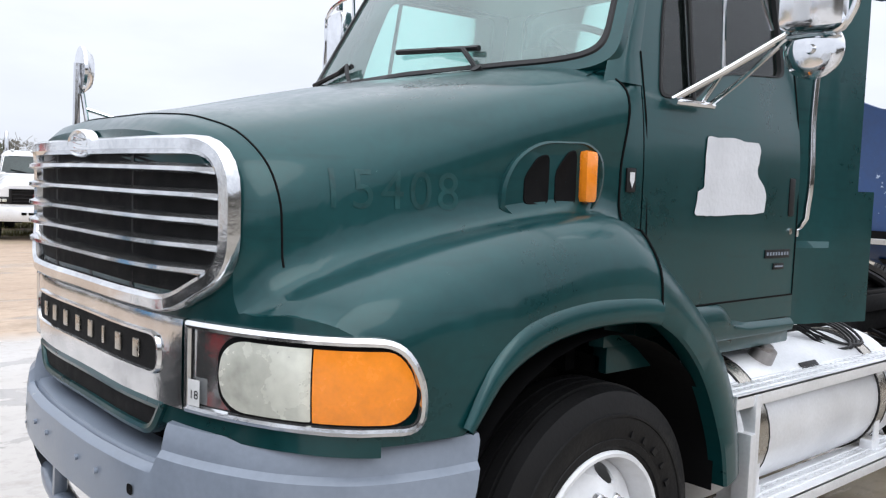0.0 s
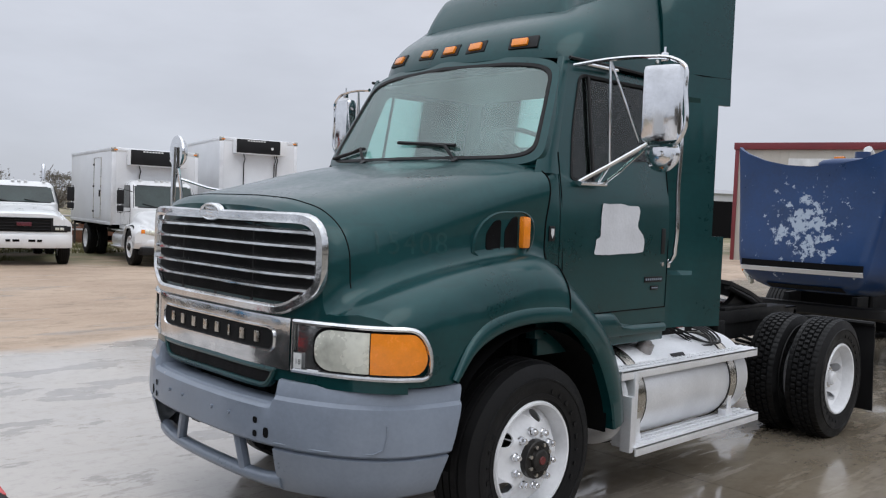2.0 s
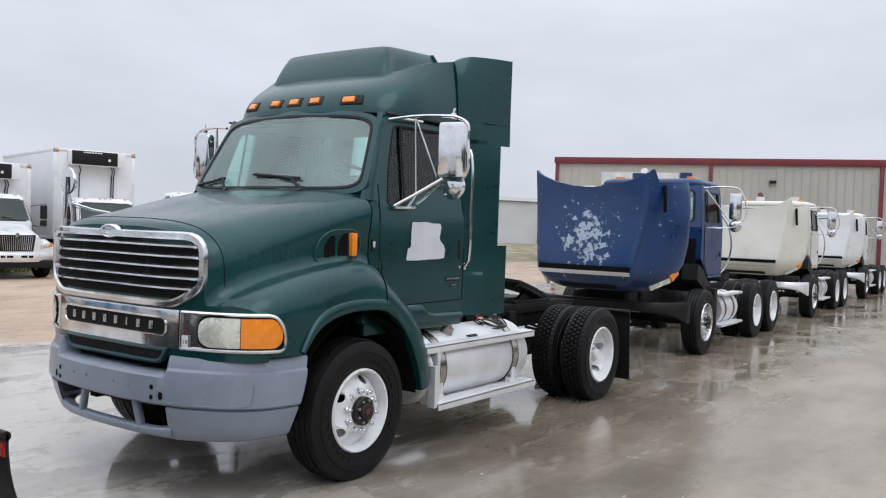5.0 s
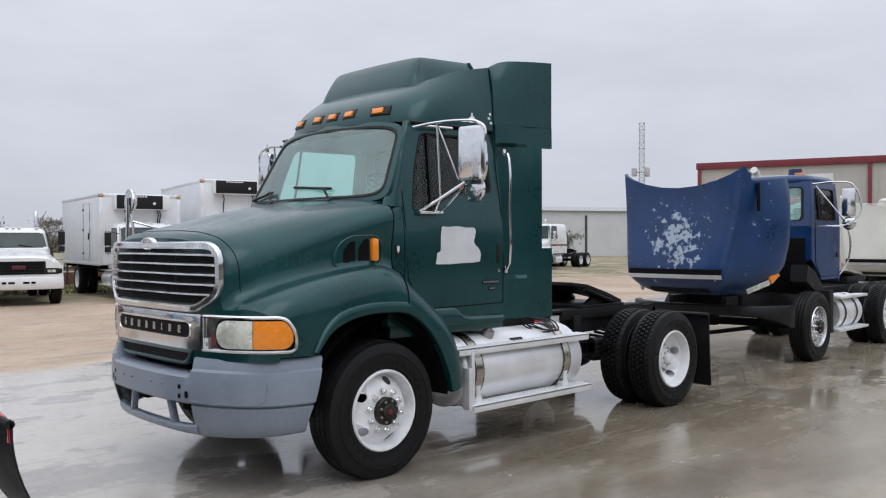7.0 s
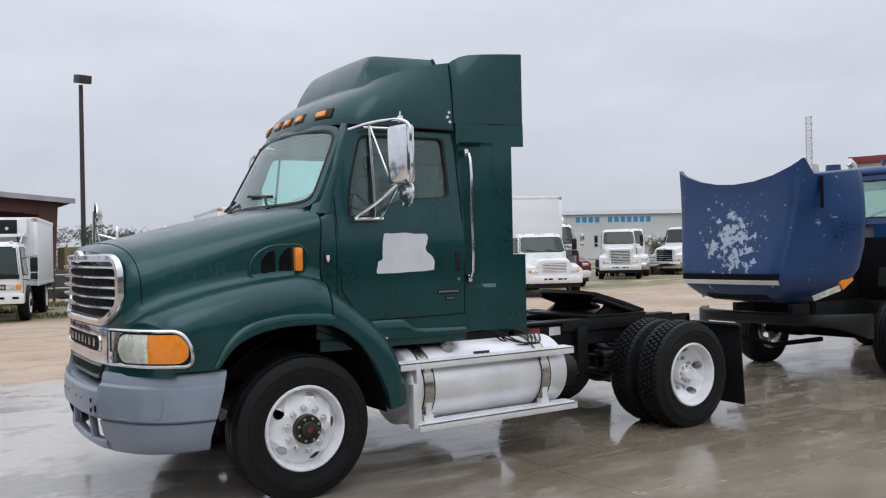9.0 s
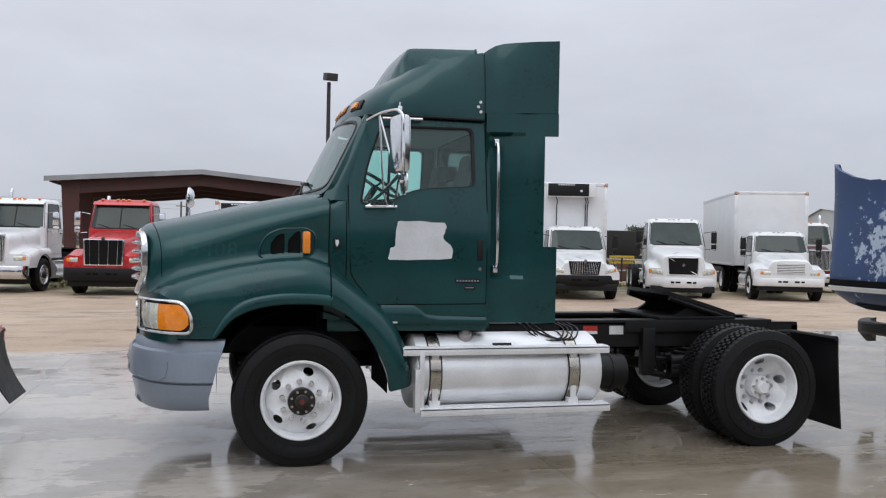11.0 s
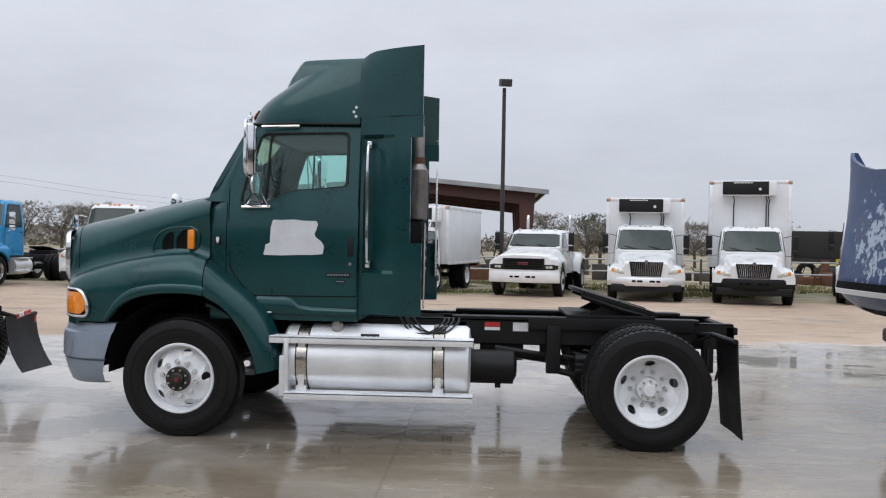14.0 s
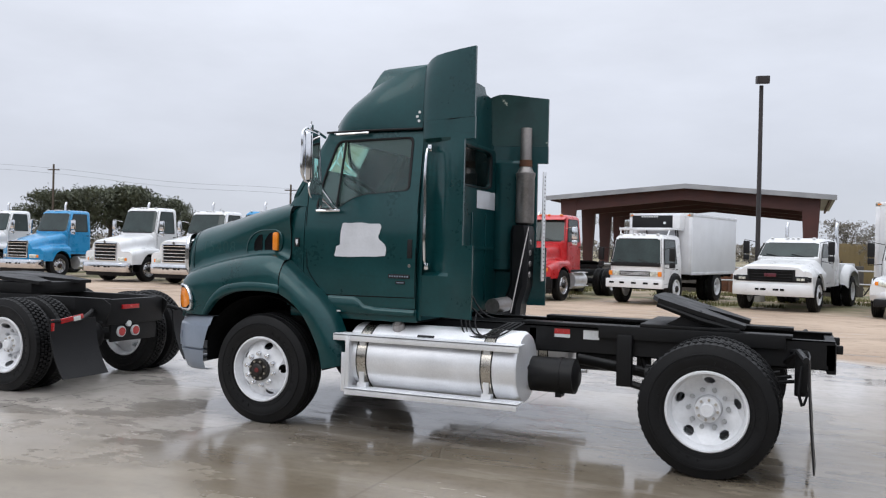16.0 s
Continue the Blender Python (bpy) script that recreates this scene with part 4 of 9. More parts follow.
bmesh.ops.triangulate(bm, faces=bm.faces[:])
for k in range(3):
    bmesh.ops.subdivide_edges(bm, edges=[q for q in bm.edges if q.calc_length() > 0.02], cuts=1)
    bmesh.ops.triangulate(bm, faces=bm.faces[:])
bm.to_mesh(me)
bm.free()
for v in me.vertices:
    x, z = -0.93 + v.co.x * 0.98, 1.572 + v.co.y * 0.96
    yy = 0.86
    for k in range(4):
        xr = 0.06 + 0.14 * min((yy / 0.97) ** 2, 1)
        u = (x - nose_x(yy)) / (xr - nose_x(yy))
        sec = [q for q in hood_section(min(max(u, 0), 1)) if q[1] > 1.4]
        yy = float(np.interp(-z, [-q[1] for q in sec], [q[0] for q in sec]))
    v.co = (x, -yy - 0.0016, z)
ghost = put("faded_number", me, green, None, "faint ghost of a removed fleet number")

# fender tails behind the front wheels
for sd in (-1, 1):
    ins = curve([(0.205, 1.212), (0.32, 1.15), (0.423, 1.065), (0.52, 0.945), (0.59, 0.82), (0.645, 0.69), (0.672, 0.558)], 20)
    outs = curve([(0.205, 1.52), (0.281, 1.455), (0.45, 1.325), (0.639, 1.17), (0.755, 1.02), (0.82, 0.87), (0.858, 0.70), (0.866, 0.60)], 20)
    bm = bmesh.new()
    rows = []
    for (xi, zi), (xo, zo) in zip(ins, outs):
        r = []
        for k, y in ((0, 1.10), (0, 1.158), (0.05, 1.167), (0.35, 1.166), (0.62, 1.15), (0.82, 1.115), (0.95, 1.05), (1.0, 0.972)):
            r.append((xi + (xo - xi) * k, sd * y, zi + (zo - zi) * k))
        rows.append(r)
    loft(bm, rows)
    part("fender_tail", bm, GREEN, green)
    # wheel well liner, its shade painted in as near-black
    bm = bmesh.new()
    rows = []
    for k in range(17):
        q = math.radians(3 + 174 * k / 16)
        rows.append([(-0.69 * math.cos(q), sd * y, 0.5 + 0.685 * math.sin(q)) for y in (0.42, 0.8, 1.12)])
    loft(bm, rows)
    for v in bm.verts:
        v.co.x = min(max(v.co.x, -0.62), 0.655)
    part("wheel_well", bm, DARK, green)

# cab
DOOR_Y = 0.972


def side_y(z):
    if z < 1.70:
        return DOOR_Y
    if z < 1.98:
        return DOOR_Y - 0.15 * (z - 1.70) ** 2 / 0.56
    return DOOR_Y - 0.021 - 0.15 * (z - 1.98)


for sd in (-1, 1):
    def place(u, v, sd=sd):
        return (u, sd * side_y(v), v)
    thick = (0, -sd * 0.035, 0)
    bm = bmesh.new()
    loft(bm, [[(x, sd * (side_y(z) - q), z) for x, q in ((0.338, 0.035), (0.338, 0.0), (0.24 + max(0, z - 1.94) * 0.5, 0.0), (0.17 + max(0, z - 1.94) * 0.9, 0.004 + max(0, z - 1.94) * 0.2), (0.15 + max(0, z - 1.94) * 0.9, 0.05 + max(0, z - 1.94) * 0.2))] for z in (1.10, 1.4, 1.7, 1.76, 1.82, 1.88, 1.94, 1.98, 2.02, 2.05)])
    part("cowl_side", bm, GREEN, green)
    bm = bmesh.new()
    rows = [[(x, sd * side_y(z), z) for x in (0.345, 0.6, 0.9, 1.2, 1.494)] for z in (1.12, 1.4, 1.7, 1.76, 1.82, 1.88, 1.94, 1.98)]
    rows = [[(x, y + thick[1], z) for x, y, z in rows[0]]] + rows + [[(x, y + thick[1], z) for x, y, z in rows[-1]]]
    loft(bm, rows)
    door = part("door", bm, GREEN, green, "dark green door with a brushed-on white patch")
    bm = bmesh.new()
    win = rpoly([(0.448, 2.0), (0.67, 2.0), (0.79, 2.085), (0.93, 2.135), (1.388, 2.17), (1.388, 2.652), (0.615, 2.636), (0.50, 2.30)], [0.04, 0.06, 0.06, 0.06, 0.05, 0.06, 0.06, 0.1], 4, 3)
    plate(bm, [(0.345, 1.98), (1.494, 1.98), (1.494, 2.705), (0.52, 2.705), (0.345, 2.14)], [win], place, thick)
    part("window_frame", bm, GREEN, door)
    bm = bmesh.new()
    cx, cz = sum(p[0] for p in win) / len(win), sum(p[1] for p in win) / len(win)
    loft(bm, [[(cx + (x - cx) * k, sd * (side_y(z) + o), cz + (z - cz) * k) for x, z in win] for k, o in ((1.015, 0.0), (1.01, 0.006), (0.97, 0.004), (0.965, -0.015))], closed=True)
    rod(bm, (0.665, sd * (side_y(2.0) + 0.002), 2.0), (0.70, sd * (side_y(2.63) + 0.002), 2.63), 0.011, seg=8)
    part("window_gasket", bm, PLASTIC, door)
    bm = bmesh.new()
    plate(bm, win, [], lambda u, v, sd=sd: (u, sd * (side_y(v) - 0.014), v), (0, -sd * 0.005, 0))
    pane = part("window_pane", bm, SIDE_GLASS, door)
    pane.visible_shadow = False
    bm = bmesh.new()
    box(bm, 1.405, 1.455, sd * (DOOR_Y - 0.01), sd * (DOOR_Y + 0.006), 1.565, 1.735, 0.012)
    part("door_handle", bm, PLASTIC, door, "recessed black door handle")
    bm = bmesh.new()
    rod(bm, (1.43, sd * DOOR_Y, 1.50), (1.43, sd * (DOOR_Y + 0.006), 1.50), 0.014)
    part("lock", bm, CHROME, door)
    bm = bmesh.new()
    box(bm, 1.225, 1.435, sd * DOOR_Y, sd * (DOOR_Y + 0.005), 1.385, 1.422, 0.002)
    badge = part("badge", bm, PLASTIC, door, "small dark badge with pale bars")
    for k in range(8):
        part("letter_bar", box(bmesh.new(), 1.236 + 0.0245 * k, 1.250 + 0.0245 * k, sd * (DOOR_Y + 0.004), sd * (DOOR_Y + 0.0065), 1.397, 1.411), BUMPER, badge)
    small = part("small_badge", box(bmesh.new(), 1.30, 1.39, sd * DOOR_Y, sd * (DOOR_Y + 0.005), 1.335, 1.362, 0.002), PLASTIC, door)
    part("letter_bar", box(bmesh.new(), 1.31, 1.38, sd * (DOOR_Y + 0.004), sd * (DOOR_Y + 0.0065), 1.345, 1.352), BUMPER, small)
    seam = [(0.352, 2.15), (0.357, 1.905), (0.379, 1.458), (0.42, 1.385), (0.555, 1.225), (0.60, 1.212), (1.485, 1.218), (1.489, 1.6), (1.489, 2.0), (1.489, 2.69)]
    part("door_gap", tube(bmesh.new(), [(x, sd * (side_y(z) + 0.0005), z) for x, z in seam], 0.0042, 6), DARK, door)
    bm = bmesh.new()
    box(bm, 0.20, 1.50, sd * 0.90, sd * 0.962, 1.00, 1.115, 0.012)
    rows = []
    for x, zt in ((0.62, 1.20), (0.88, 1.198), (0.93, 1.175), (0.985, 1.125), (1.10, 1.108), (1.488, 1.10)):
        rows.append([(x, sd * y, z) for y, z in ((0.972, zt + 0.012), (0.983, zt), (0.990, zt - 0.012), (0.992, 1.085), (0.984, 1.06), (0.94, 1.055))])
    loft(bm, rows)
    part("rocker_panel", bm, GREEN, green)
    bm = bmesh.new()
    box(bm, 0.24, 0.292, sd * DOOR_Y, sd * (DOOR_Y + 0.007), 1.645, 1.73, 0.006)
    cowl_badge = part("cowl_badge", bm, PLASTIC, green, "dark cowl badge with a silver shield")
    bm = bmesh.new()
    plate(bm, [(0.254, 1.715), (0.280, 1.715), (0.280, 1.685), (0.267, 1.66), (0.254, 1.685)], [], lambda u, v, sd=sd: (u, sd * (DOOR_Y + 0.0075), v), (0, sd * 0.002, 0))
    part("badge_shield", bm, ALU, cowl_badge)
    bm = bmesh.new()
    box(bm, 0.70, 0.755, sd * 0.985, sd * 0.99, 1.065, 1.125, 0.003)
    part("data_sticker", bm, PALETXT, green)
bm = bmesh.new()
patch = rpoly([(0.672, 1.572), (0.69, 1.66), (0.726, 1.672), (0.732, 1.80), (0.75, 1.872), (0.95, 1.878), (1.02, 1.868), (1.133, 1.868), (1.145, 1.83), (1.118, 1.76), (1.125, 1.73), (1.19, 1.68), (1.20, 1.63), (1.19, 1.58), (1.05, 1.572), (0.80, 1.565), (0.69, 1.566)], 0.014, 3, 3)
patch = [(x + 0.006 * noise.noise((x * 30, z * 30, 0)), z + 0.006 * noise.noise((x * 30, z * 30, 9))) for x, z in patch]
plate(bm, patch, [], lambda u, v: (u, -side_y(v) - 0.004, v), (0, -0.0015, 0))
part("painted_patch", bm, PATCH, green, "rough white painted-over patch on the door")

# windscreen, its gasket and the green frame round it


def screen_pt(a, b, off=0.0):
    hw = 0.925 + (0.805 - 0.925) * b
    x = 0.05 + 0.31 * b + (0.135 - 0.02 * b) * a * a
    z = 2.095 + 0.585 * b + 0.035 * (1 - a * a) * b
    return Vector((x - off * 0.85, a * hw, z + off * 0.5))


def rrect(k, n=64, power=9.0):
    return [((u * k), 0.5 + v * k) for u, v in ringpts(0, 0, 1.0, 0.5, n, power)]


bm = bmesh.new()
loft(bm, [[screen_pt(a, 0.5 + (b - 0.5) * kb, o) for a, b in rrect(ka)] for ka, kb, o in ((1.03, 1.10, -0.03), (1.03, 1.10, 0.004), (0.985, 1.03, 0.006), (0.975, 1.0, -0.006))], closed=True)
part("windscreen_frame", bm, GREEN, green)
bm = bmesh.new()
loft(bm, [[screen_pt(a, 0.5 + (b - 0.5) * kb, o) for a, b in rrect(ka)] for ka, kb, o in ((0.985, 1.03, 0.004), (0.98, 1.02, 0.012), (0.962, 0.978, 0.010), (0.955, 0.965, -0.004))], closed=True)
part("windscreen_gasket", bm, PLASTIC, green)
bm = bmesh.new()
loft(bm, [[screen_pt(-0.965 + 1.93 * i / 16, -0.0 + 1.0 * j / 8, 0.0) for i in range(17)] for j in range(9)])
pane = part("windscreen", bm, WS_GLASS, green, "large tinted one-piece windscreen")
pane.visible_shadow = False
bm = bmesh.new()
rows = []
for i in range(17):
    a = -1 + 2 * i / 16
    p = screen_pt(a * 0.955, -0.06)
    rows.append([(p.x - 0.05, p.y, p.z - 0.085), (p.x - 0.045, p.y, p.z - 0.02), (p.x - 0.01, p.y, p.z - 0.004), (p.x + 0.04, p.y, p.z + 0.012)])
loft(bm, rows)
part("cowl", bm, GREEN, green)
for sd in (-1, 1):
    bm = bmesh.new()
    rows = []
    for k in range(13):
        b = -0.12 + 1.20 * k / 12
        p = screen_pt(0.99 * sd, b, 0.0)
        z = p.z
        xd = 0.35 + max(0.0, (z - 2.14) / 0.565) * 0.18
        q = Vector((xd, sd * side_y(z), z))
        m1, m2 = p.lerp(q, 0.35) + Vector((-0.012, sd * 0.016, 0)), p.lerp(q, 0.75) + Vector((-0.006, sd * 0.012, 0))
        rows.append([p, m1, m2, q, q + Vector((0, -sd * 0.04, 0))])
    loft(bm, rows)
    part("pillar", bm, GREEN, green)
# filler panel between the hood's rear edge and the foot of the windscreen
bm = bmesh.new()
rear = [q for q in hood_section(1.0) if q[1] > 1.86]
rows = []
for i in range(33):
    a = -1 + 2 * i / 32
    y = 0.95 * abs(a)
    z = float(np.interp(y, [q[0] for q in rear], [q[1] for q in rear]))
    q = Vector(hood_point(1.0, math.copysign(y, a), z - 0.012))
    p = screen_pt(a * 0.99, -0.07, 0.0)
    rows.append([q + Vector((-0.02, 0, -0.004)), q.lerp(p, 0.35) + Vector((0, 0, -0.006)), q.lerp(p, 0.7), p, p + Vector((0.05, 0, 0.02))])
loft(bm, rows)
part("cowl_filler", bm, GREEN, green)
for a0, a1, b1 in ((-0.42, -0.84 + 0.9, 0.23), (0.40, 0.86, 0.14)):
    bm = bmesh.new()
    base = screen_pt(a0 - 0.06 if a0 < 0 else a0 - 0.02, -0.06, 0.03)
    if a0 < 0:
        tip0, tip1 = screen_pt(-0.18, 0.145, 0.03), screen_pt(0.12, 0.175, 0.022)
        mid = screen_pt(-0.36, 0.10, 0.045)
        low = screen_pt(-0.42, 0.125, 0.022)
    else:
        tip0, tip1 = screen_pt(0.62, 0.10, 0.03), screen_pt(0.92, 0.04, 0.025)
        mid = screen_pt(0.52, 0.12, 0.045)
        low = screen_pt(0.50, 0.13, 0.025)
    tube(bm, [base, (base + mid) / 2 + Vector((-0.01, 0, 0.01)), mid], 0.010, 6)
    tube(bm, [mid, tip0], 0.008, 6)
    tube(bm, [low, (low + tip1) / 2, tip1], 0.012, 6)
    rod(bm, base + Vector((0.02, 0, -0.03)), base + Vector((-0.02, 0, 0.02)), 0.02, seg=10)
    part("wiper", bm, PLASTIC, green)

# cab shell: roof, back wall with window, floor
bm = bmesh.new()
plate(bm, [(-0.93, 1.02), (0.93, 1.02), (0.93, 1.98), (0.83, 2.71), (-0.83, 2.71), (-0.93, 1.98)], [ringpts(0, 2.49, 0.68, 0.185, 32, 8)], lambda u, v: (1.50, u, v), (0.03, 0, 0))
part("cab_back", bm, GREEN, green)
bm = bmesh.new()
plate(bm, ringpts(0, 2.49, 0.69, 0.195, 32, 8), [], lambda u, v: (1.512, u, v), (0.005, 0, 0))
rear_pane = part("rear_window", bm, SIDE_GLASS, green)
rear_pane.visible_shadow = False
bm = bmesh.new()
loft(bm, [[(1.531 + h, y * k, 2.49 + (z - 2.49) * k) for y, z in ringpts(0, 2.49, 0.69, 0.195, 40, 8)] for k, h in ((1.05, 0.0), (1.04, 0.014), (0.99, 0.012), (0.98, -0.01))], closed=True)
part("rear_gasket", bm, PLASTIC, green)
part("primer_patch", box(bmesh.new(), 1.530, 1.5335, 0.32, 0.86, 2.08, 2.265, 0.001), PATCH, green, "pale primer patch on the cab's back wall")
for y in (-0.55, -0.18, 0.20, 0.58):
    part("back_rib", box(bmesh.new(), 1.529, 1.542, y - 0.02, y + 0.02, 1.12, 2.03, 0.005), GREEN, green)
part("back_rib", box(bmesh.new(), 1.529, 1.544, -0.80, 0.80, 1.655, 1.685, 0.005), GREEN, green)
bm = bmesh.new()
box(bm, 0.62, 1.53, -0.80, 0.80, 2.69, 2.735, 0.015)
part("cab_roof", bm, GREEN, green)
# floor and firewall carry the cab's inner shade as near-black colour
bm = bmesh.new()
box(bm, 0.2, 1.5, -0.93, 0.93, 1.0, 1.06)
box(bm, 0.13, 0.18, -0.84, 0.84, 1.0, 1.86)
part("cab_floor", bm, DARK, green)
bm = bmesh.new()
plate(bm, [(-0.90, 1.06), (0.90, 1.06), (0.90, 1.98), (0.81, 2.68), (-0.81, 2.68), (-0.90, 1.98)], [ringpts(0, 2.49, 0.70, 0.20, 32, 8)], lambda u, v: (1.485, u, v), (0.01, 0, 0))
part("back_lining", bm, LINING, green)
part("headliner", box(bmesh.new(), 0.55, 1.48, -0.79, 0.79, 2.665, 2.685, 0.004), LINING, green)
# inside: dashboard, seats, steering wheel
bm = bmesh.new()
box(bm, 0.16, 0.56, -0.88, 0.88, 1.5, 2.03, 0.05)
part("dashboard", bm, SEAT, green)
for y in (-0.5, 0.5):
    bm = bmesh.new()
    box(bm, 0.95, 1.42, y - 0.24, y + 0.24, 1.4, 1.62, 0.05)
    obox(bm, pose(1.40, y, 1.95, 0, 10), 0.13, 0.46, 0.72, 0.05)
    obox(bm, pose(1.45, y, 2.36, 0, 10), 0.10, 0.28, 0.2, 0.04)
    part("seat", bm, SEAT, green)
bm = bmesh.new()
hubw = Vector((0.67, -0.46, 2.20))
pts = [hubw + Euler((0, radians(31), 0)).to_matrix() @ Vector((0.215 * math.cos(q), 0.215 * math.sin(q), 0)) for q in (2 * math.pi * k / 32 for k in range(32))]
tube(bm, pts, 0.015, 8, closed=True)
for k in (3, 13, 24):
    tube(bm, [pts[k], hubw + Vector((-0.02, 0, -0.03))], 0.011, 6)
rod(bm, hubw + Vector((-0.01, 0, -0.02)), (0.50, -0.46, 1.92), 0.03)
part("steering_wheel", bm, PLASTIC, green)

# roof fairing: a skirt round front and sides, a deck, and a raised block with a slanted face
SKIRT_B = curve([(0.375, 0.0, 2.735), (0.39, 0.3, 2.735), (0.43, 0.52, 2.733), (0.50, 0.70, 2.73), (0.62, 0.815, 2.728), (0.82, 0.858, 2.727), (1.15, 0.866, 2.727), (1.475, 0.868, 2.727)], 34)
SKIRT_T = curve([(0.742, 0.0, 3.088), (0.745, 0.26, 3.086), (0.757, 0.46, 3.082), (0.785, 0.60, 3.085), (0.86, 0.70, 3.118), (0.99, 0.755, 3.168), (1.22, 0.79, 3.238), (1.475, 0.81, 3.292)], 34)


def skirt(i, v):
    """A point of the skirt: i runs from the middle of its front to its rear end, v from its foot to its crest."""
    a, b = Vector(SKIRT_B[i]), Vector(SKIRT_T[i])
    j = min(i + 1, 33)
    t = Vector(SKIRT_B[j]) - Vector(SKIRT_B[j - 1])
    out = Vector((-abs(t.y), abs(t.x), 0.0)).normalized()
    return a.lerp(b, v) + out * (0.075 * math.sin(math.pi * v) ** 0.9 * (b - a).to_2d().length / 0.37) + Vector((0, 0, 0.02 * math.sin(math.pi * v)))


bm = bmesh.new()
rows = []
for k in range(15):
    half = [skirt(i, k / 14) for i in range(34)]
    rows.append([(p.x, -p.y, p.z) for p in half[::-1]] + [tuple(p) for p in half[1:]])
loft(bm, rows)
fairing = part("roof_fairing", bm, GREEN, green, "dark green roof wind fairing", 45)
bm = bmesh.new()
loft(bm, [[(x, y * (-1 + k / 4), z + 0.012 * (1 - (1 - k / 4) ** 2)) for k in range(9)] for x, y, z in SKIRT_T[1:]])
part("fairing_deck", bm, GREEN, fairing)
bm = bmesh.new()
rows = []
for x, z, w in ((0.755, 3.075, 0.60), (0.772, 3.125, 0.60), (0.81, 3.20, 0.595), (0.852, 3.27, 0.585), (0.893, 3.33, 0.572), (0.915, 3.350, 0.565), (0.95, 3.360, 0.56), (1.1, 3.368, 0.565), (1.3, 3.374, 0.58), (1.478, 3.378, 0.60)):
    base = at([(q[0], q[2]) for q in SKIRT_T], x) - 0.03
    low = max(z - 0.04, base)
    sec = [(0, z), (0.3 * w, z), (0.6 * w, z - 0.001), (0.88 * w, z - 0.003), (0.955 * w, max(z - 0.010, base)), (w, low), (w + 0.025, (low + base) / 2), (w + 0.05, base)]
    row = [(x - 0.03 * (1 - (y / 0.66) ** 2) * (x < 0.94), y, max(c, base - 0.02)) for y, c in sec]
    rows.append([(a, -b, c) for a, b, c in row[::-1]] + row[1:])
loft(bm, rows)
part("fairing_top", bm, GREEN, fairing, "", 28)
bm = bmesh.new()
plate(bm, [(-0.865, 2.72), (0.865, 2.72), (0.855, 3.0), (0.81, 3.285), (0.65, 3.30), (0.60, 3.37), (-0.60, 3.37), (-0.65, 3.30), (-0.81, 3.285), (-0.855, 3.0)], [], lambda u, v: (1.472, u, v), (0.01, 0, 0))
part("fairing_back", bm, GREEN, fairing)
for y in (-0.53, -0.215, 0.0, 0.215, 0.53):
    i = min(range(34), key=lambda q: abs(skirt(q, 0.24).y - abs(y)))
    sg = -1 if y < 0 else 1
    p, up, side = skirt(i, 0.24), skirt(i, 0.40) - skirt(i, 0.10), skirt(i + 1, 0.24) - skirt(max(i - 1, 0), 0.24)
    p.y, up.y, side.y, side.x = y, up.y * sg, abs(side.y), side.x * sg * (i > 0)
    side.z = 0.0
    nrm = side.normalized().cross(up.normalized())
    if nrm.x > 0:
        nrm = -nrm
    side = up.normalized().cross(nrm)
    m = Matrix((nrm, side, up.normalized())).transposed().to_4x4()
    m.translation = p
    wide = abs(y) > 0.3
    lampo = part("cab_light", obox(bmesh.new(), m @ pose(0.006, 0, 0), 0.026, 0.104 if wide else 0.092, 0.052, 0.008), AMBER, fairing, "amber cab marker lamp")
    part("light_base", obox(bmesh.new(), m @ pose(-0.006, -0.02 * sg * wide, 0.004), 0.018, 0.19 if wide else 0.15, 0.088, 0.008), PLASTIC, lampo)
for z in (2.79, 2.83, 2.87):
    for sd in (-1, 1):
        bm = bmesh.new()
        yy = sd * (0.866 if z < 2.8 else 0.86 if z < 2.85 else 0.855)
        rod(bm, (1.445 + (z == 2.83) * -0.02, yy, z), (1.445 + (z == 2.83) * -0.02, yy + sd * 0.012, z), 0.013, seg=10)
        part("fairing_bolt", bm, PALETXT, fairing)
for sd in (-1, 1):
    bm = bmesh.new()
    tube(bm, [(0.50, sd * 0.868, 2.715), (0.9, sd * 0.872, 2.722), (1.48, sd * 0.872, 2.722)], 0.010, 6)
    part("drip_rail", bm, PLASTIC, green)

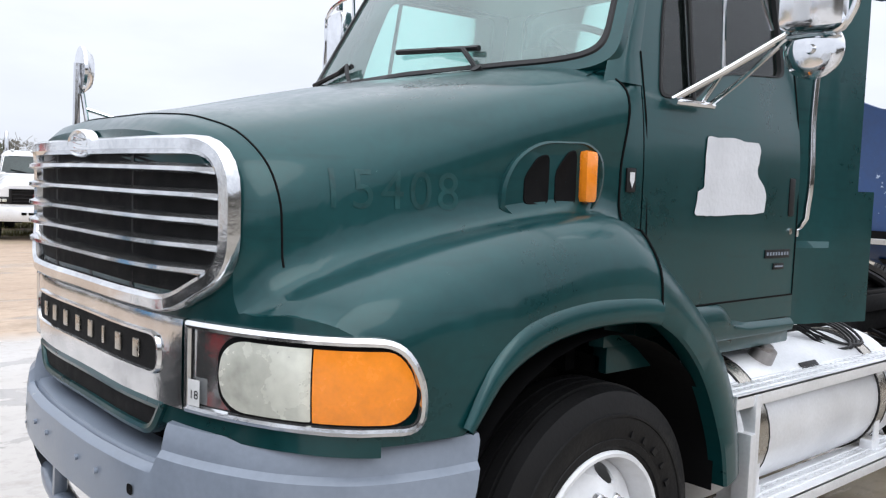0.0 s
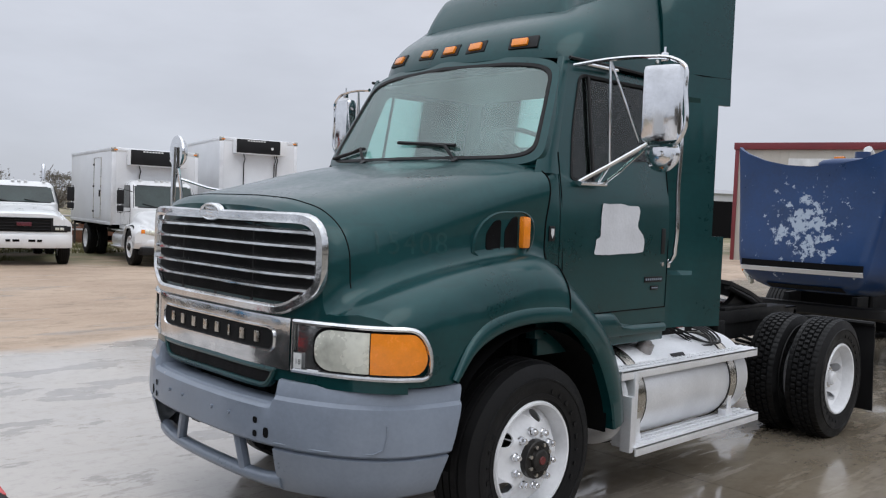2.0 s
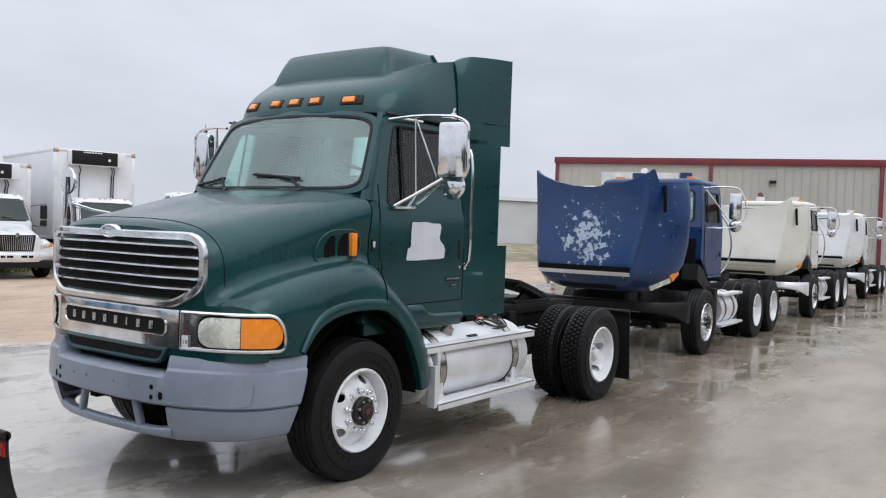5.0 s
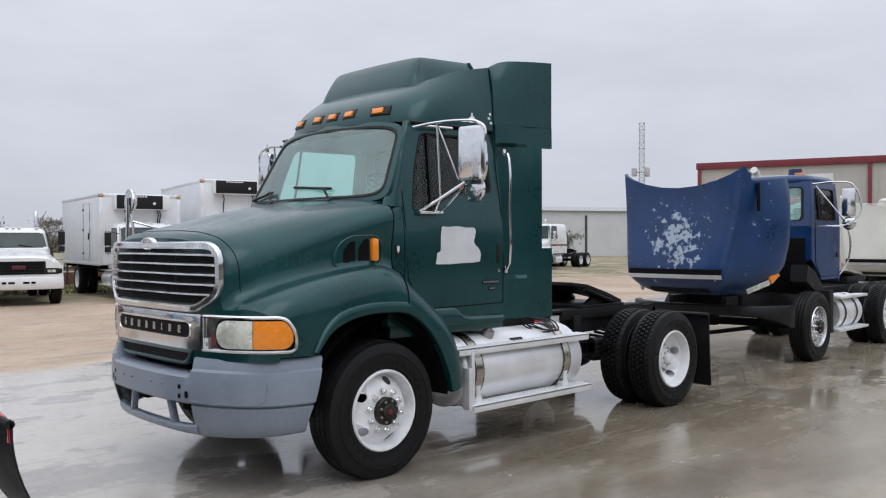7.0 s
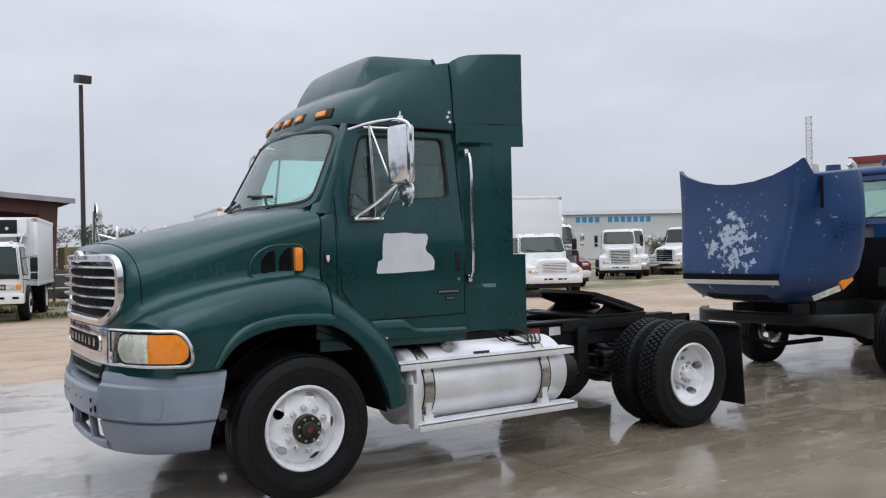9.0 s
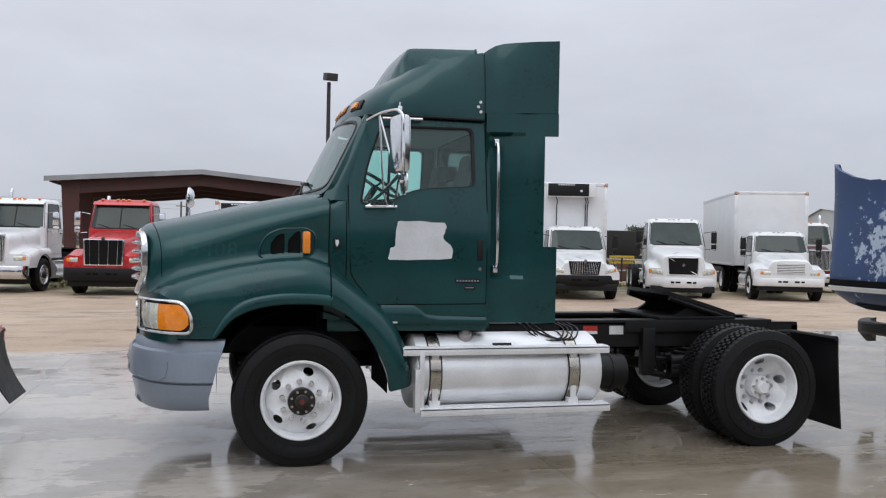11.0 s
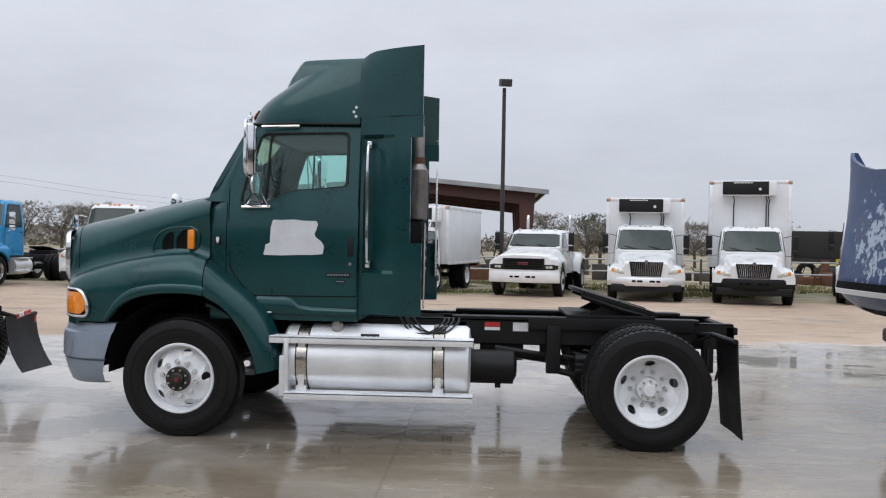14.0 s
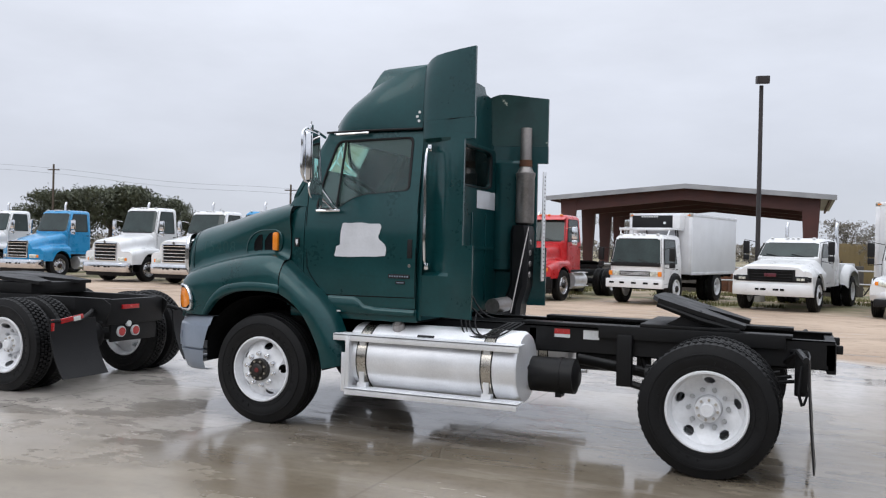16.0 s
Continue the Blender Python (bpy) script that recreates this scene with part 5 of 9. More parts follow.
# side extenders behind the cab
for sd in (-1, 1):
    bm = bmesh.new()
    loft(bm, [[(1.47, sd * (min(side_y(z), 0.95) - 0.02), z), (1.492, sd * (min(side_y(z), 0.95) - 0.004), z), (1.50, sd * 0.88, z), (1.52, sd * 0.866, z)] for z in np.linspace(1.07, 2.79, 16)])
    part("cab_corner", bm, GREEN, green)
    bm = bmesh.new()
    XS = [1.495, 1.52, 1.56, 1.62, 1.70, 1.80, 1.90, 1.95, 2.00, 2.055]
    YB = [0.878, 0.864, 0.858, 0.872, 0.925, 0.98, 1.015, 1.03, 1.045, 1.06]
    ZS = [1.065, 1.3, 1.42, 1.45, 1.64, 1.69, 1.75, 2.2, 2.5, 2.595, 2.625, 2.70, 2.780]
    for i in range(len(ZS) - 1):
        for j in range(len(XS) - 1):
            if j >= 7 and 1.68 < (ZS[i] + ZS[i + 1]) / 2 < 2.6:
                continue
            q = []
            for a, b in ((i, j), (i, j + 1), (i + 1, j + 1), (i + 1, j)):
                z = ZS[a]
                flat = 1.0 if z > 1.43 else 0.35
                y = YB[b] if b > 4 else YB[b] * flat + (0.955 + 0.006 * b) * (1 - flat)
                y -= 0.012 * max(0, z - 2.5)
                if b <= 4 and z > 2.61:
                    y = (0.882, 0.897, 0.915, 0.936, 0.958)[b]
                q.append(bm.verts.new((XS[b], sd * y, z)))
            bm.faces.new(q)
    bmesh.ops.remove_doubles(bm, verts=bm.verts[:], dist=1e-4)
    ext = bmesh.ops.extrude_face_region(bm, geom=bm.faces[:])
    for v in ext["geom"]:
        if isinstance(v, bmesh.types.BMVert):
            v.co.y -= sd * 0.028
    extender = part("side_extender", bm, GREEN, green, "green side extender panel behind the door", 24)
    bm = bmesh.new()
    rows = []
    for x, ys, zt in ((1.484, (0.874, 0.870, 0.855, 0.835, 0.815), 3.29), (1.515, (0.895, 0.893, 0.88, 0.862, 0.84), 3.315), (1.56, (0.915, 0.913, 0.905, 0.885, 0.865), 3.34), (1.62, (0.935, 0.934, 0.928, 0.912, 0.90), 3.355), (1.72, (0.963, 0.963, 0.96, 0.952, 0.945), 3.362), (1.88, (1.01,) * 5, 3.368), (2.05, (1.058,) * 5, 3.374)):
        zt -= 0.08 * (sd > 0) * (x - 1.484) / 0.57
        z0 = 2.781
        sec = [(x, sd * y, z0 + (zt - z0) * k) for y, k in zip(ys, (0, 0.35, 0.7, 0.92, 1.0))]
        rows.append(sec + [(a, b - sd * 0.03, c) for a, b, c in sec[::-1]])
    loft(bm, rows, closed=True, ends=True)
    part("upper_extender", bm, GREEN if sd < 0 else CHIPPED, extender, "" if sd < 0 else "green upper extender with chipped edges", 24)
    part("extender_seam", tube(bmesh.new(), [(x, sd * y, 2.7805) for x, y in ((1.49, 0.872), (1.56, 0.905), (1.72, 0.953), (2.048, 1.05))], 0.006, 6), DARK, extender)
    # grab handle
    bm = bmesh.new()
    yb = 0.905
    tube(bm, curve([(1.575, sd * yb, 2.53), (1.572, sd * (yb + 0.05), 2.52), (1.57, sd * (yb + 0.065), 2.45), (1.572, sd * (yb + 0.07), 2.0), (1.574, sd * (yb + 0.07), 1.62), (1.574, sd * (yb + 0.055), 1.53), (1.574, sd * yb, 1.50)], 24), 0.015, 10)
    obox(bm, pose(1.575, sd * yb, 2.54), 0.04, 0.03, 0.06, 0.008)
    obox(bm, pose(1.574, sd * (yb + 0.01), 1.50), 0.04, 0.05, 0.06, 0.008)
    part("grab_handle", bm, CHROME, extender, "long chrome grab handle")

# mirrors
for sd in (-1, 1):
    ym = sd * 1.375
    bm = bmesh.new()
    obox(bm, pose(0.66, ym, 2.43, 0, 0, -12 * sd), 0.085, 0.21, 0.43, 0.035)
    mirror = part("mirror", bm, CHROME, green, "chrome side mirror on tube arms")
    bm = bmesh.new()
    obox(bm, pose(0.66, ym, 2.43, 0, 0, -12 * sd) @ pose(0.045, 0, 0), 0.006, 0.175, 0.385, 0.002)
    part("mirror_glass", bm, MIRROR, mirror)
    bm = bmesh.new()
    lathe(bm, [(-0.034, 0.0), (-0.034, 0.014), (-0.016, 0.018), (-0.013, 0.06), (-0.007, 0.094), (0.0, 0.102), (0.012, 0.10), (0.012, 0.0)], 28)
    for v in bm.verts:
        v.co = pose(0.70, ym + sd * -0.01, 2.155, 0, 0, -90) @ v.co
    part("spot_mirror", bm, CHROME, mirror)
    bm = bmesh.new()
    r = 0.012
    tube(bm, curve([(0.50, sd * 0.90, 2.665), (0.55, sd * 1.1, 2.685), (0.60, sd * 1.3, 2.685), (0.64, sd * 1.43, 2.67), (0.655, sd * 1.495, 2.63), (0.66, sd * 1.505, 2.5), (0.665, sd * 1.50, 2.26), (0.67, sd * 1.47, 2.215), (0.69, sd * 1.35, 2.205), (0.685, sd * 1.28, 2.205)], 40), r, 8)
    tube(bm, [(0.685, sd * 1.28, 2.215), (0.60, sd * 1.10, 2.09), (0.50, sd * 0.97, 1.99)], 0.0125, 8)
    tube(bm, [(0.685, sd * 1.28, 2.2), (0.70, sd * 1.1, 2.06), (0.71, sd * 0.985, 1.985)], 0.010, 8)
    tube(bm, [(0.56, sd * 1.10, 2.685), (0.66, sd * 1.24, 2.23)], 0.007, 8)
    tube(bm, [(0.56, sd * 1.10, 2.685), (0.60, sd * 1.10, 2.10)], 0.008, 8)
    tube(bm, [(0.60, sd * 1.10, 2.09), (0.66, sd * 0.985, 1.985)], 0.009, 8)
    tube(bm, [(0.48, sd * 0.99, 1.98), (0.73, sd * 0.99, 1.985)], 0.014, 8)
    tube(bm, [(0.62, sd * 0.90, 2.69), (0.95, sd * 0.885, 2.70)], 0.012, 8)
    obox(bm, pose(0.66, sd * 1.375, 2.685), 0.03, 0.03, 0.05, 0.006)
    rod(bm, (0.655, sd * 1.375, 2.66), (0.66, sd * 1.375, 2.74), 0.006)
    part("mirror_arm", bm, CHROME, mirror)
# look-down mirror on a post at the far fender
bm = bmesh.new()
tube(bm, [(-0.93, 1.04, 1.25), (-0.94, 1.06, 1.80), (-0.935, 1.06, 2.13)], 0.016, 8)
tube(bm, [(-0.93, 1.06, 2.1), (-0.90, 1.03, 1.86), (-0.89, 1.02, 1.62)], 0.011, 8)
tube(bm, [(-0.91, 1.04, 1.93), (-0.75, 0.98, 1.88), (-0.52, 0.93, 1.845)], 0.010, 8)
post = part("fender_mirror", bm, CHROME, green, "convex fender mirror on a chrome post")
bm = bmesh.new()
lathe(bm, [(0.0, 0.0), (-0.045, 0.03), (-0.035, 0.075), (0.0, 0.108), (0.012, 0.105), (0.012, 0.0)], 28)
for v in bm.verts:
    v.co = pose(-0.915, 1.06, 2.10, 0, 0, 84) @ v.co
part("fender_mirror_head", bm, CHROME, post)

# fuel tank with steps
TY, TZ, TR = -0.80, 0.665, 0.305
for sd in (-1, 1):
    bm = bmesh.new()
    prof = [(0.86, 0.02), (0.862, TR * 0.7), (0.875, TR * 0.93), (0.90, TR), (2.44, TR), (2.47, TR * 0.93), (2.482, TR * 0.7), (2.484, 0.02)]
    rows = []
    for k in range(49):
        q = 2 * math.pi * k / 48
        rows.append([(x, sd * -TY + r * math.sin(q), TZ + r * math.cos(q)) for x, r in prof])
    loft(bm, rows)
    bmesh.ops.remove_doubles(bm, verts=bm.verts[:], dist=1e-4)
    tank = part("fuel_tank", bm, ALU, green, "round aluminium fuel tank with two steps")
    for x in (1.045, 2.215):
        bm = bmesh.new()
        rows = []
        for k in range(37):
            q = 2 * math.pi * k / 36
            rows.append([(x + dx, sd * -TY + (TR + o) * math.sin(q), TZ + (TR + o) * math.cos(q)) for dx, o in ((-0.045, 0.0), (-0.045, 0.006), (0.045, 0.006), (0.045, 0.0))])
        loft(bm, rows)
        strap = part("tank_strap", bm, STEEL, tank)
        bm = bmesh.new()
        for dx in (-0.047, 0.047):
            tube(bm, [(x + dx, sd * -TY + (TR + 0.003) * math.sin(2 * math.pi * k / 36), TZ + (TR + 0.003) * math.cos(2 * math.pi * k / 36)) for k in range(36)], 0.006, 6, closed=True)
        part("strap_edge", bm, PLASTIC, strap)
        bm = bmesh.new()
        obox(bm, pose(x, sd * 1.075, 0.80), 0.06, 0.02, 0.16, 0.004)
        obox(bm, pose(x, sd * 1.085, 0.58), 0.05, 0.012, 0.30, 0.003)
        obox(bm, pose(x, sd * 1.06, 0.73), 0.10, 0.055, 0.05, 0.006)
        obox(bm, pose(x, sd * 1.06, 0.435), 0.09, 0.06, 0.05, 0.006)
        for dz in (-0.01, 0.01):
            rod(bm, (x - 0.025, sd * 1.08, 0.735 + dz), (x - 0.025, sd * 1.095, 0.735 + dz), 0.009, seg=8)
            rod(bm, (x + 0.025, sd * 1.08, 0.735 + dz), (x + 0.025, sd * 1.095, 0.735 + dz), 0.009, seg=8)
        part("step_bracket", bm, ALU, strap)
    for nm, x0, z, y0, y1 in (("upper_step", 0.775, 0.875, 0.97, 1.135), ("lower_step", 0.915, 0.405, 0.985, 1.165)):
        bm = bmesh.new()
        box(bm, x0, 2.51, sd * y0, sd * y1, z - 0.006, z + 0.006, 0.002)
        box(bm, x0, 2.51, sd * (y1 - 0.012), sd * y1, z - 0.05, z + 0.008, 0.004)
        for k in range(3):
            y = y0 + 0.035 + 0.045 * k
            box(bm, x0, 2.51, sd * y, sd * (y + 0.012), z + 0.004, z + 0.012, 0.002)
        for k in range(34):
            x = x0 + 0.05 + k * 0.05
            if x < 2.48:
                for y in (y0 + 0.058, y0 + 0.103):
                    box(bm, x, x + 0.02, sd * y, sd * (y + 0.014), z + 0.005, z + 0.011)
        part(nm, bm, ALU, tank, "ribbed aluminium step plank")
    bm = bmesh.new()
    box(bm, 0.905, 0.945, sd * 1.0, sd * 1.145, 0.39, 0.87, 0.006)
    box(bm, 0.87, 0.91, sd * 1.08, sd * 1.15, 0.38, 0.72, 0.006)
    part("step_end", bm, ALU, tank)
    bm = bmesh.new()
    rod(bm, (1.325, sd * 0.93, 0.93), (1.325, sd * 0.955, 0.985), 0.055, 0.05, 20)
    rod(bm, (1.325, sd * 0.955, 0.985), (1.325, sd * 0.962, 1.0), 0.03, 0.028, 16)
    part("filler_cap", bm, EXH, tank)
    bm = bmesh.new()
    obox(bm, pose(1.62, sd * 1.01, 0.89, -sd * 44), 0.16, 0.035, 0.004, 0.001)
    part("tank_label", bm, PLASTIC, tank)
bm = bmesh.new()
for k, (x0, dz) in enumerate(((2.02, 0.02), (2.06, 0.035), (2.10, 0.0), (2.15, 0.01))):
    tube(bm, curve([(x0 - 0.22, -0.62, 1.08), (x0 - 0.16, -0.80, 1.0 + dz), (x0 - 0.02, -0.96, 0.935 - dz), (x0 + 0.10, -0.98, 0.925), (x0 + 0.20, -0.86, 0.985), (x0 + 0.22, -0.6, 1.02)], 22), 0.007, 6)
part("cable_loop", bm, PLASTIC, green)

# chassis
for sd in (-1, 1):
    bm = bmesh.new()
    box(bm, -1.0, 4.86, sd * 0.42, sd * 0.43, 0.77, 1.0)
    box(bm, -1.0, 4.86, sd * 0.34, sd * 0.43, 0.99, 1.0)
    box(bm, -1.0, 4.86, sd * 0.34, sd * 0.43, 0.77, 0.78)
    part("frame_rail", bm, BLACK, green, "black steel frame rail")
    bm = bmesh.new()
    box(bm, 2.3, 4.55, sd * 0.30, sd * 0.46, 1.004, 1.03, 0.004)
    box(bm, 3.0, 4.5, sd * 0.432, sd * 0.47, 0.92, 1.03, 0.004)
    part("rail_plate", bm, BLACK, green)
    bm = bmesh.new()
    box(bm, 2.60, 2.74, sd * 0.4305, sd * 0.434, 0.93, 0.975)
    part("warning_label", bm, REDL, green)
    bm = bmesh.new()
    box(bm, 2.60, 2.74, sd * 0.4305, sd * 0.4345, 0.90, 0.928)
    part("paper_label", bm, PALETXT, green)
    part("paper_label", box(bmesh.new(), 2.86, 3.0, sd * 0.4305, sd * 0.4345, 0.895, 0.975), PALETXT, green)
    # rear suspension: hanger, leaf pack, torque arm
    bm = bmesh.new()
    obox(bm, pose(3.23, sd * 0.46, 0.74), 0.13, 0.08, 0.44, 0.015)
    obox(bm, pose(4.62, sd * 0.46, 0.74), 0.10, 0.08, 0.36, 0.015)
    for k in range(5):
        w = 0.66 - 0.09 * k
        tube(bm, [(3.98 - w, sd * 0.46, 0.66 + 0.028 * k + 0.02), (3.98, sd * 0.46, 0.60 + 0.028 * k), (3.98 + w, sd * 0.46, 0.66 + 0.028 * k + 0.02)], 0.016, 6)
    tube(bm, [(3.2, sd * 0.44, 0.56), (3.6, sd * 0.44, 0.47), (3.95, sd * 0.44, 0.46)], 0.03, 8)
    rod(bm, (3.45, sd * 0.36, 0.48), (3.30, sd * 0.36, 0.98), 0.03)
    part("leaf_spring", bm, BLACK, green)
    bm = bmesh.new()
    for k in range(3):
        rod(bm, (3.42 + 0.0, sd * 0.53, 0.56 + 0.05 * k), (3.6, sd * 0.53, 0.56 + 0.05 * k), 0.055, seg=16)
    part("brake_chamber", bm, BLACK, green)
    # mud flap on its bracket
    bm = bmesh.new()
    rows = []
    for k in range(9):
        z = 0.93 - 0.80 * k / 8
        x = 4.66 + 0.05 * (k / 8) ** 1.5
        rows.append([(x, sd * 0.60, z), (x + 0.01, sd * 0.9, z), (x, sd * 1.2, z), (x + 0.012, sd * 1.2, z), (x + 0.022, sd * 0.9, z), (x + 0.012, sd * 0.60, z)])
    loft(bm, rows, closed=True, ends=True)
    part("mud_flap", bm, PLASTIC, green, "black rubber mud flap")
    bm = bmesh.new()
    tube(bm, [(4.55, sd * 0.43, 0.90), (4.60, sd * 0.7, 0.935), (4.65, sd * 1.2, 0.93)], 0.022, 8)
    tube(bm, [(4.50, sd * 0.43, 0.82), (4.58, sd * 0.70, 0.92)], 0.016, 8)
    part("flap_hanger", bm, BLACK, green)
    wheel(green, 0.0, sd * 0.995, sd, "front", True, 20)
    duals(green, 3.98, sd * 1.05, sd, True, 8)
bm = bmesh.new()
rod(bm, (0, -0.95, 0.5), (0, 0.95, 0.5), 0.05)
obox(bm, pose(0, 0, 0.46), 0.10, 1.5, 0.12, 0.02)
tube(bm, [(-0.45, -0.42, 0.72), (0.15, -0.45, 0.62), (0.55, -0.42, 0.70)], 0.035, 8)
tube(bm, [(-0.45, 0.42, 0.72), (0.15, 0.45, 0.62), (0.55, 0.42, 0.70)], 0.035, 8)
tube(bm, [(0.18, -0.85, 0.52), (0.2, 0, 0.5), (0.18, 0.85, 0.52)], 0.022, 8)
part("front_axle", bm, BLACK, green)
bm = bmesh.new()
rod(bm, (3.98, -0.95, 0.5), (3.98, 0.95, 0.5), 0.075)
bmesh.ops.create_uvsphere(bm, u_segments=20, v_segments=12, radius=0.21, matrix=pose(3.96, 0.04, 0.5))
rod(bm, (3.75, 0.04, 0.52), (2.7, 0.02, 0.66), 0.05)
part("drive_axle", bm, BLACK, green)
for x in (1.2, 2.4, 3.2, 4.83):
    part("frame_crossmember", box(bmesh.new(), x - 0.04, x + 0.04, -0.43, 0.43, 0.80, 0.98, 0.01), BLACK, green)
# engine and gearbox in near-black: underbody shade put into their colour
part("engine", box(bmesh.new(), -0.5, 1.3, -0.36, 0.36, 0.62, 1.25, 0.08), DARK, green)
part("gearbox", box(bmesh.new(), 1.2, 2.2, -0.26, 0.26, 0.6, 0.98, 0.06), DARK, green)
bm = bmesh.new()
rod(bm, (2.30, -0.66, 0.60), (2.86, -0.66, 0.60), 0.15, seg=24)
rod(bm, (2.86, -0.66, 0.60), (2.89, -0.66, 0.60), 0.13, 0.08, seg=24)
for x in (2.4, 2.72):
    rod(bm, (x, -0.66, 0.60), (x + 0.03, -0.66, 0.60), 0.156, seg=24)
box(bm, 2.70, 2.75, -0.72, -0.6, 0.42, 0.48)
part("air_tank", bm, BLACK, green)
part("air_tank", rod(bmesh.new(), (2.55, 0.66, 0.62), (3.0, 0.66, 0.62), 0.15, seg=24), BLACK, green)
# tail end: cross beam, tow hook, dangling hoses
bm = bmesh.new()
box(bm, 4.80, 4.87, -0.43, 0.43, 0.74, 0.96, 0.012)
obox(bm, pose(4.89, -0.34, 0.93), 0.06, 0.05, 0.07, 0.012)
obox(bm, pose(4.89, 0.34, 0.93), 0.06, 0.05, 0.07, 0.012)
tube(bm, [(4.62, -0.5, 0.8), (4.60, -0.56, 0.6), (4.63, -0.58, 0.5)], 0.012, 6)
tube(bm, [(4.66, -0.62, 0.9), (4.68, -0.64, 0.65), (4.64, -0.66, 0.52)], 0.01, 6)
part("rear_beam", bm, BLACK, green)
# fifth wheel, tilted back
part("fifth_wheel_base", box(bmesh.new(), 3.35, 4.15, -0.46, 0.46, 1.03, 1.06, 0.006), BLACK, green)
bm = bmesh.new()
tilt = pose(3.78, 0, 1.165, 0, 16)
out = [(-0.44, -0.28), (-0.44, 0.28), (-0.36, 0.43), (0.05, 0.45), (0.50, 0.40), (0.50, 0.22), (0.12, 0.06), (0.05, 0.0), (0.12, -0.06), (0.50, -0.22), (0.50, -0.40), (0.05, -0.45), (-0.36, -0.43)]
plate(bm, out, [], lambda u, v: tilt @ Vector((u * 0.84, v, 0.0)), tuple(tilt.to_3x3() @ Vector((0, 0, 0.035))))
for sd in (-1, 1):
    tube(bm, [tilt @ Vector((-0.30, sd * 0.40, -0.015)), tilt @ Vector((0.08, sd * 0.43, -0.03)), tilt @ Vector((0.38, sd * 0.37, -0.015))], 0.028, 8)
part("fifth_wheel_plate", bm, BLACK, green, "greasy black fifth wheel plate tilted back")
for sd in (-1, 1):
    bm = bmesh.new()
    plate(bm, [(3.55, 1.06), (4.05, 1.06), (3.92, 1.12), (3.84, 1.19), (3.72, 1.19), (3.66, 1.12)], [], lambda u, v, sd=sd: (u, sd * 0.38, v), (0, -sd * 0.05, 0))
    part("fifth_wheel_bracket", bm, BLACK, green)
# exhaust stack and heat shield on the far side
EX, EY = 1.845, 0.92
bm = bmesh.new()
lathe(bm, [(2.50, 0.0), (2.50, 0.062), (2.97, 0.060), (2.97, 0.054), (2.80, 0.05)], 24)
for v in bm.verts:
    v.co = (EX + v.co.x, EY + v.co.z, v.co.y)
stack = part("exhaust_stack", bm, EXH, green, "weathered steel exhaust stack and muffler")
bm = bmesh.new()
lathe(bm, [(1.93, 0.06), (1.95, 0.095), (1.97, 0.10), (2.44, 0.10), (2.46, 0.106), (2.485, 0.106), (2.50, 0.085), (2.55, 0.066)], 28)
for v in bm.verts:
    v.co = (EX + v.co.x, EY + v.co.z, v.co.y)
part("muffler", bm, EXH, stack)
bm = bmesh.new()
loft(bm, [[(x + dx * w, EY + dy, z) for dx, dy in ((-1, -0.13), (-0.6, -0.17), (0.6, -0.17), (1, -0.13), (1, 0.06), (-1, 0.06))] for x, w, z in ((1.745, 0.11, 0.90), (1.765, 0.105, 1.08), (1.835, 0.095, 1.28), (1.838, 0.102, 1.86), (1.838, 0.085, 1.92))], closed=True, ends=True)
tube(bm, [(1.75, 0.9, 1.0), (1.70, 0.7, 0.96), (1.45, 0.45, 0.95)], 0.06, 10)
part("exhaust_pipe", bm, PLASTIC, green)
for k in range(4):
    part("shield_dimple", rod(bmesh.new(), (1.93, 0.86, 1.40 + 0.115 * k), (1.944, 0.86, 1.40 + 0.115 * k), 0.036, 0.026, 16), EXH, green)
part("stack_clamp", rod(bmesh.new(), (EX, EY, 2.555), (EX, EY, 2.625), 0.068, seg=20), RUST, green)
part("stack_brace", tube(bmesh.new(), [(1.98, 0.15, 1.04), (1.93, 0.80, 1.90)], 0.008, 8), EXH, green)
part("filter_can", rod(bmesh.new(), (1.80, 0.12, 1.10), (1.80, 0.52, 1.10), 0.075, seg=20), EXH, green)
bm = bmesh.new()
box(bm, 2.035, 2.05, 0.92, 1.01, 1.33, 2.50, 0.004)
shield = part("heat_shield", bm, ALU, green, "pale perforated heat shield strip")
bm = bmesh.new()
for k in range(26):
    rod(bm, (2.049, 0.965, 1.37 + 0.043 * k), (2.053, 0.965, 1.37 + 0.043 * k), 0.009, seg=8)
part("shield_hole", bm, DARK, shield)
bm = bmesh.new()
tube(bm, curve([(1.54, -0.35, 2.05), (1.66, -0.40, 1.6), (1.80, -0.46, 1.15), (1.95, -0.5, 1.03)], 16), 0.008, 6)
tube(bm, curve([(1.54, -0.30, 1.9), (1.70, -0.36, 1.4), (1.95, -0.4, 1.05), (2.3, -0.42, 1.04)], 16), 0.008, 6)
part("air_line", bm, PLASTIC, green)


# ---- the other vehicles of the yard; each faces -X in its own frame, front axle over its origin ----
def cab_x(z, st):
    """Where the cab's front stands at a height: upright below the windscreen, raked above."""
    return float(np.interp(z, [st["zf"], st["zb"], st["zr"] - 0.12, st["zr"]], [st["xb"], st["xb"], st["xt"], st["xt"] + 0.10]))


def cab_w(z, st):
    return float(np.interp(z, [st["zf"], st["zb"], st["zr"] - 0.1, st["zr"]], [st["w"], st["w"], st["w"] - 0.10, st["w"] - 0.20]))


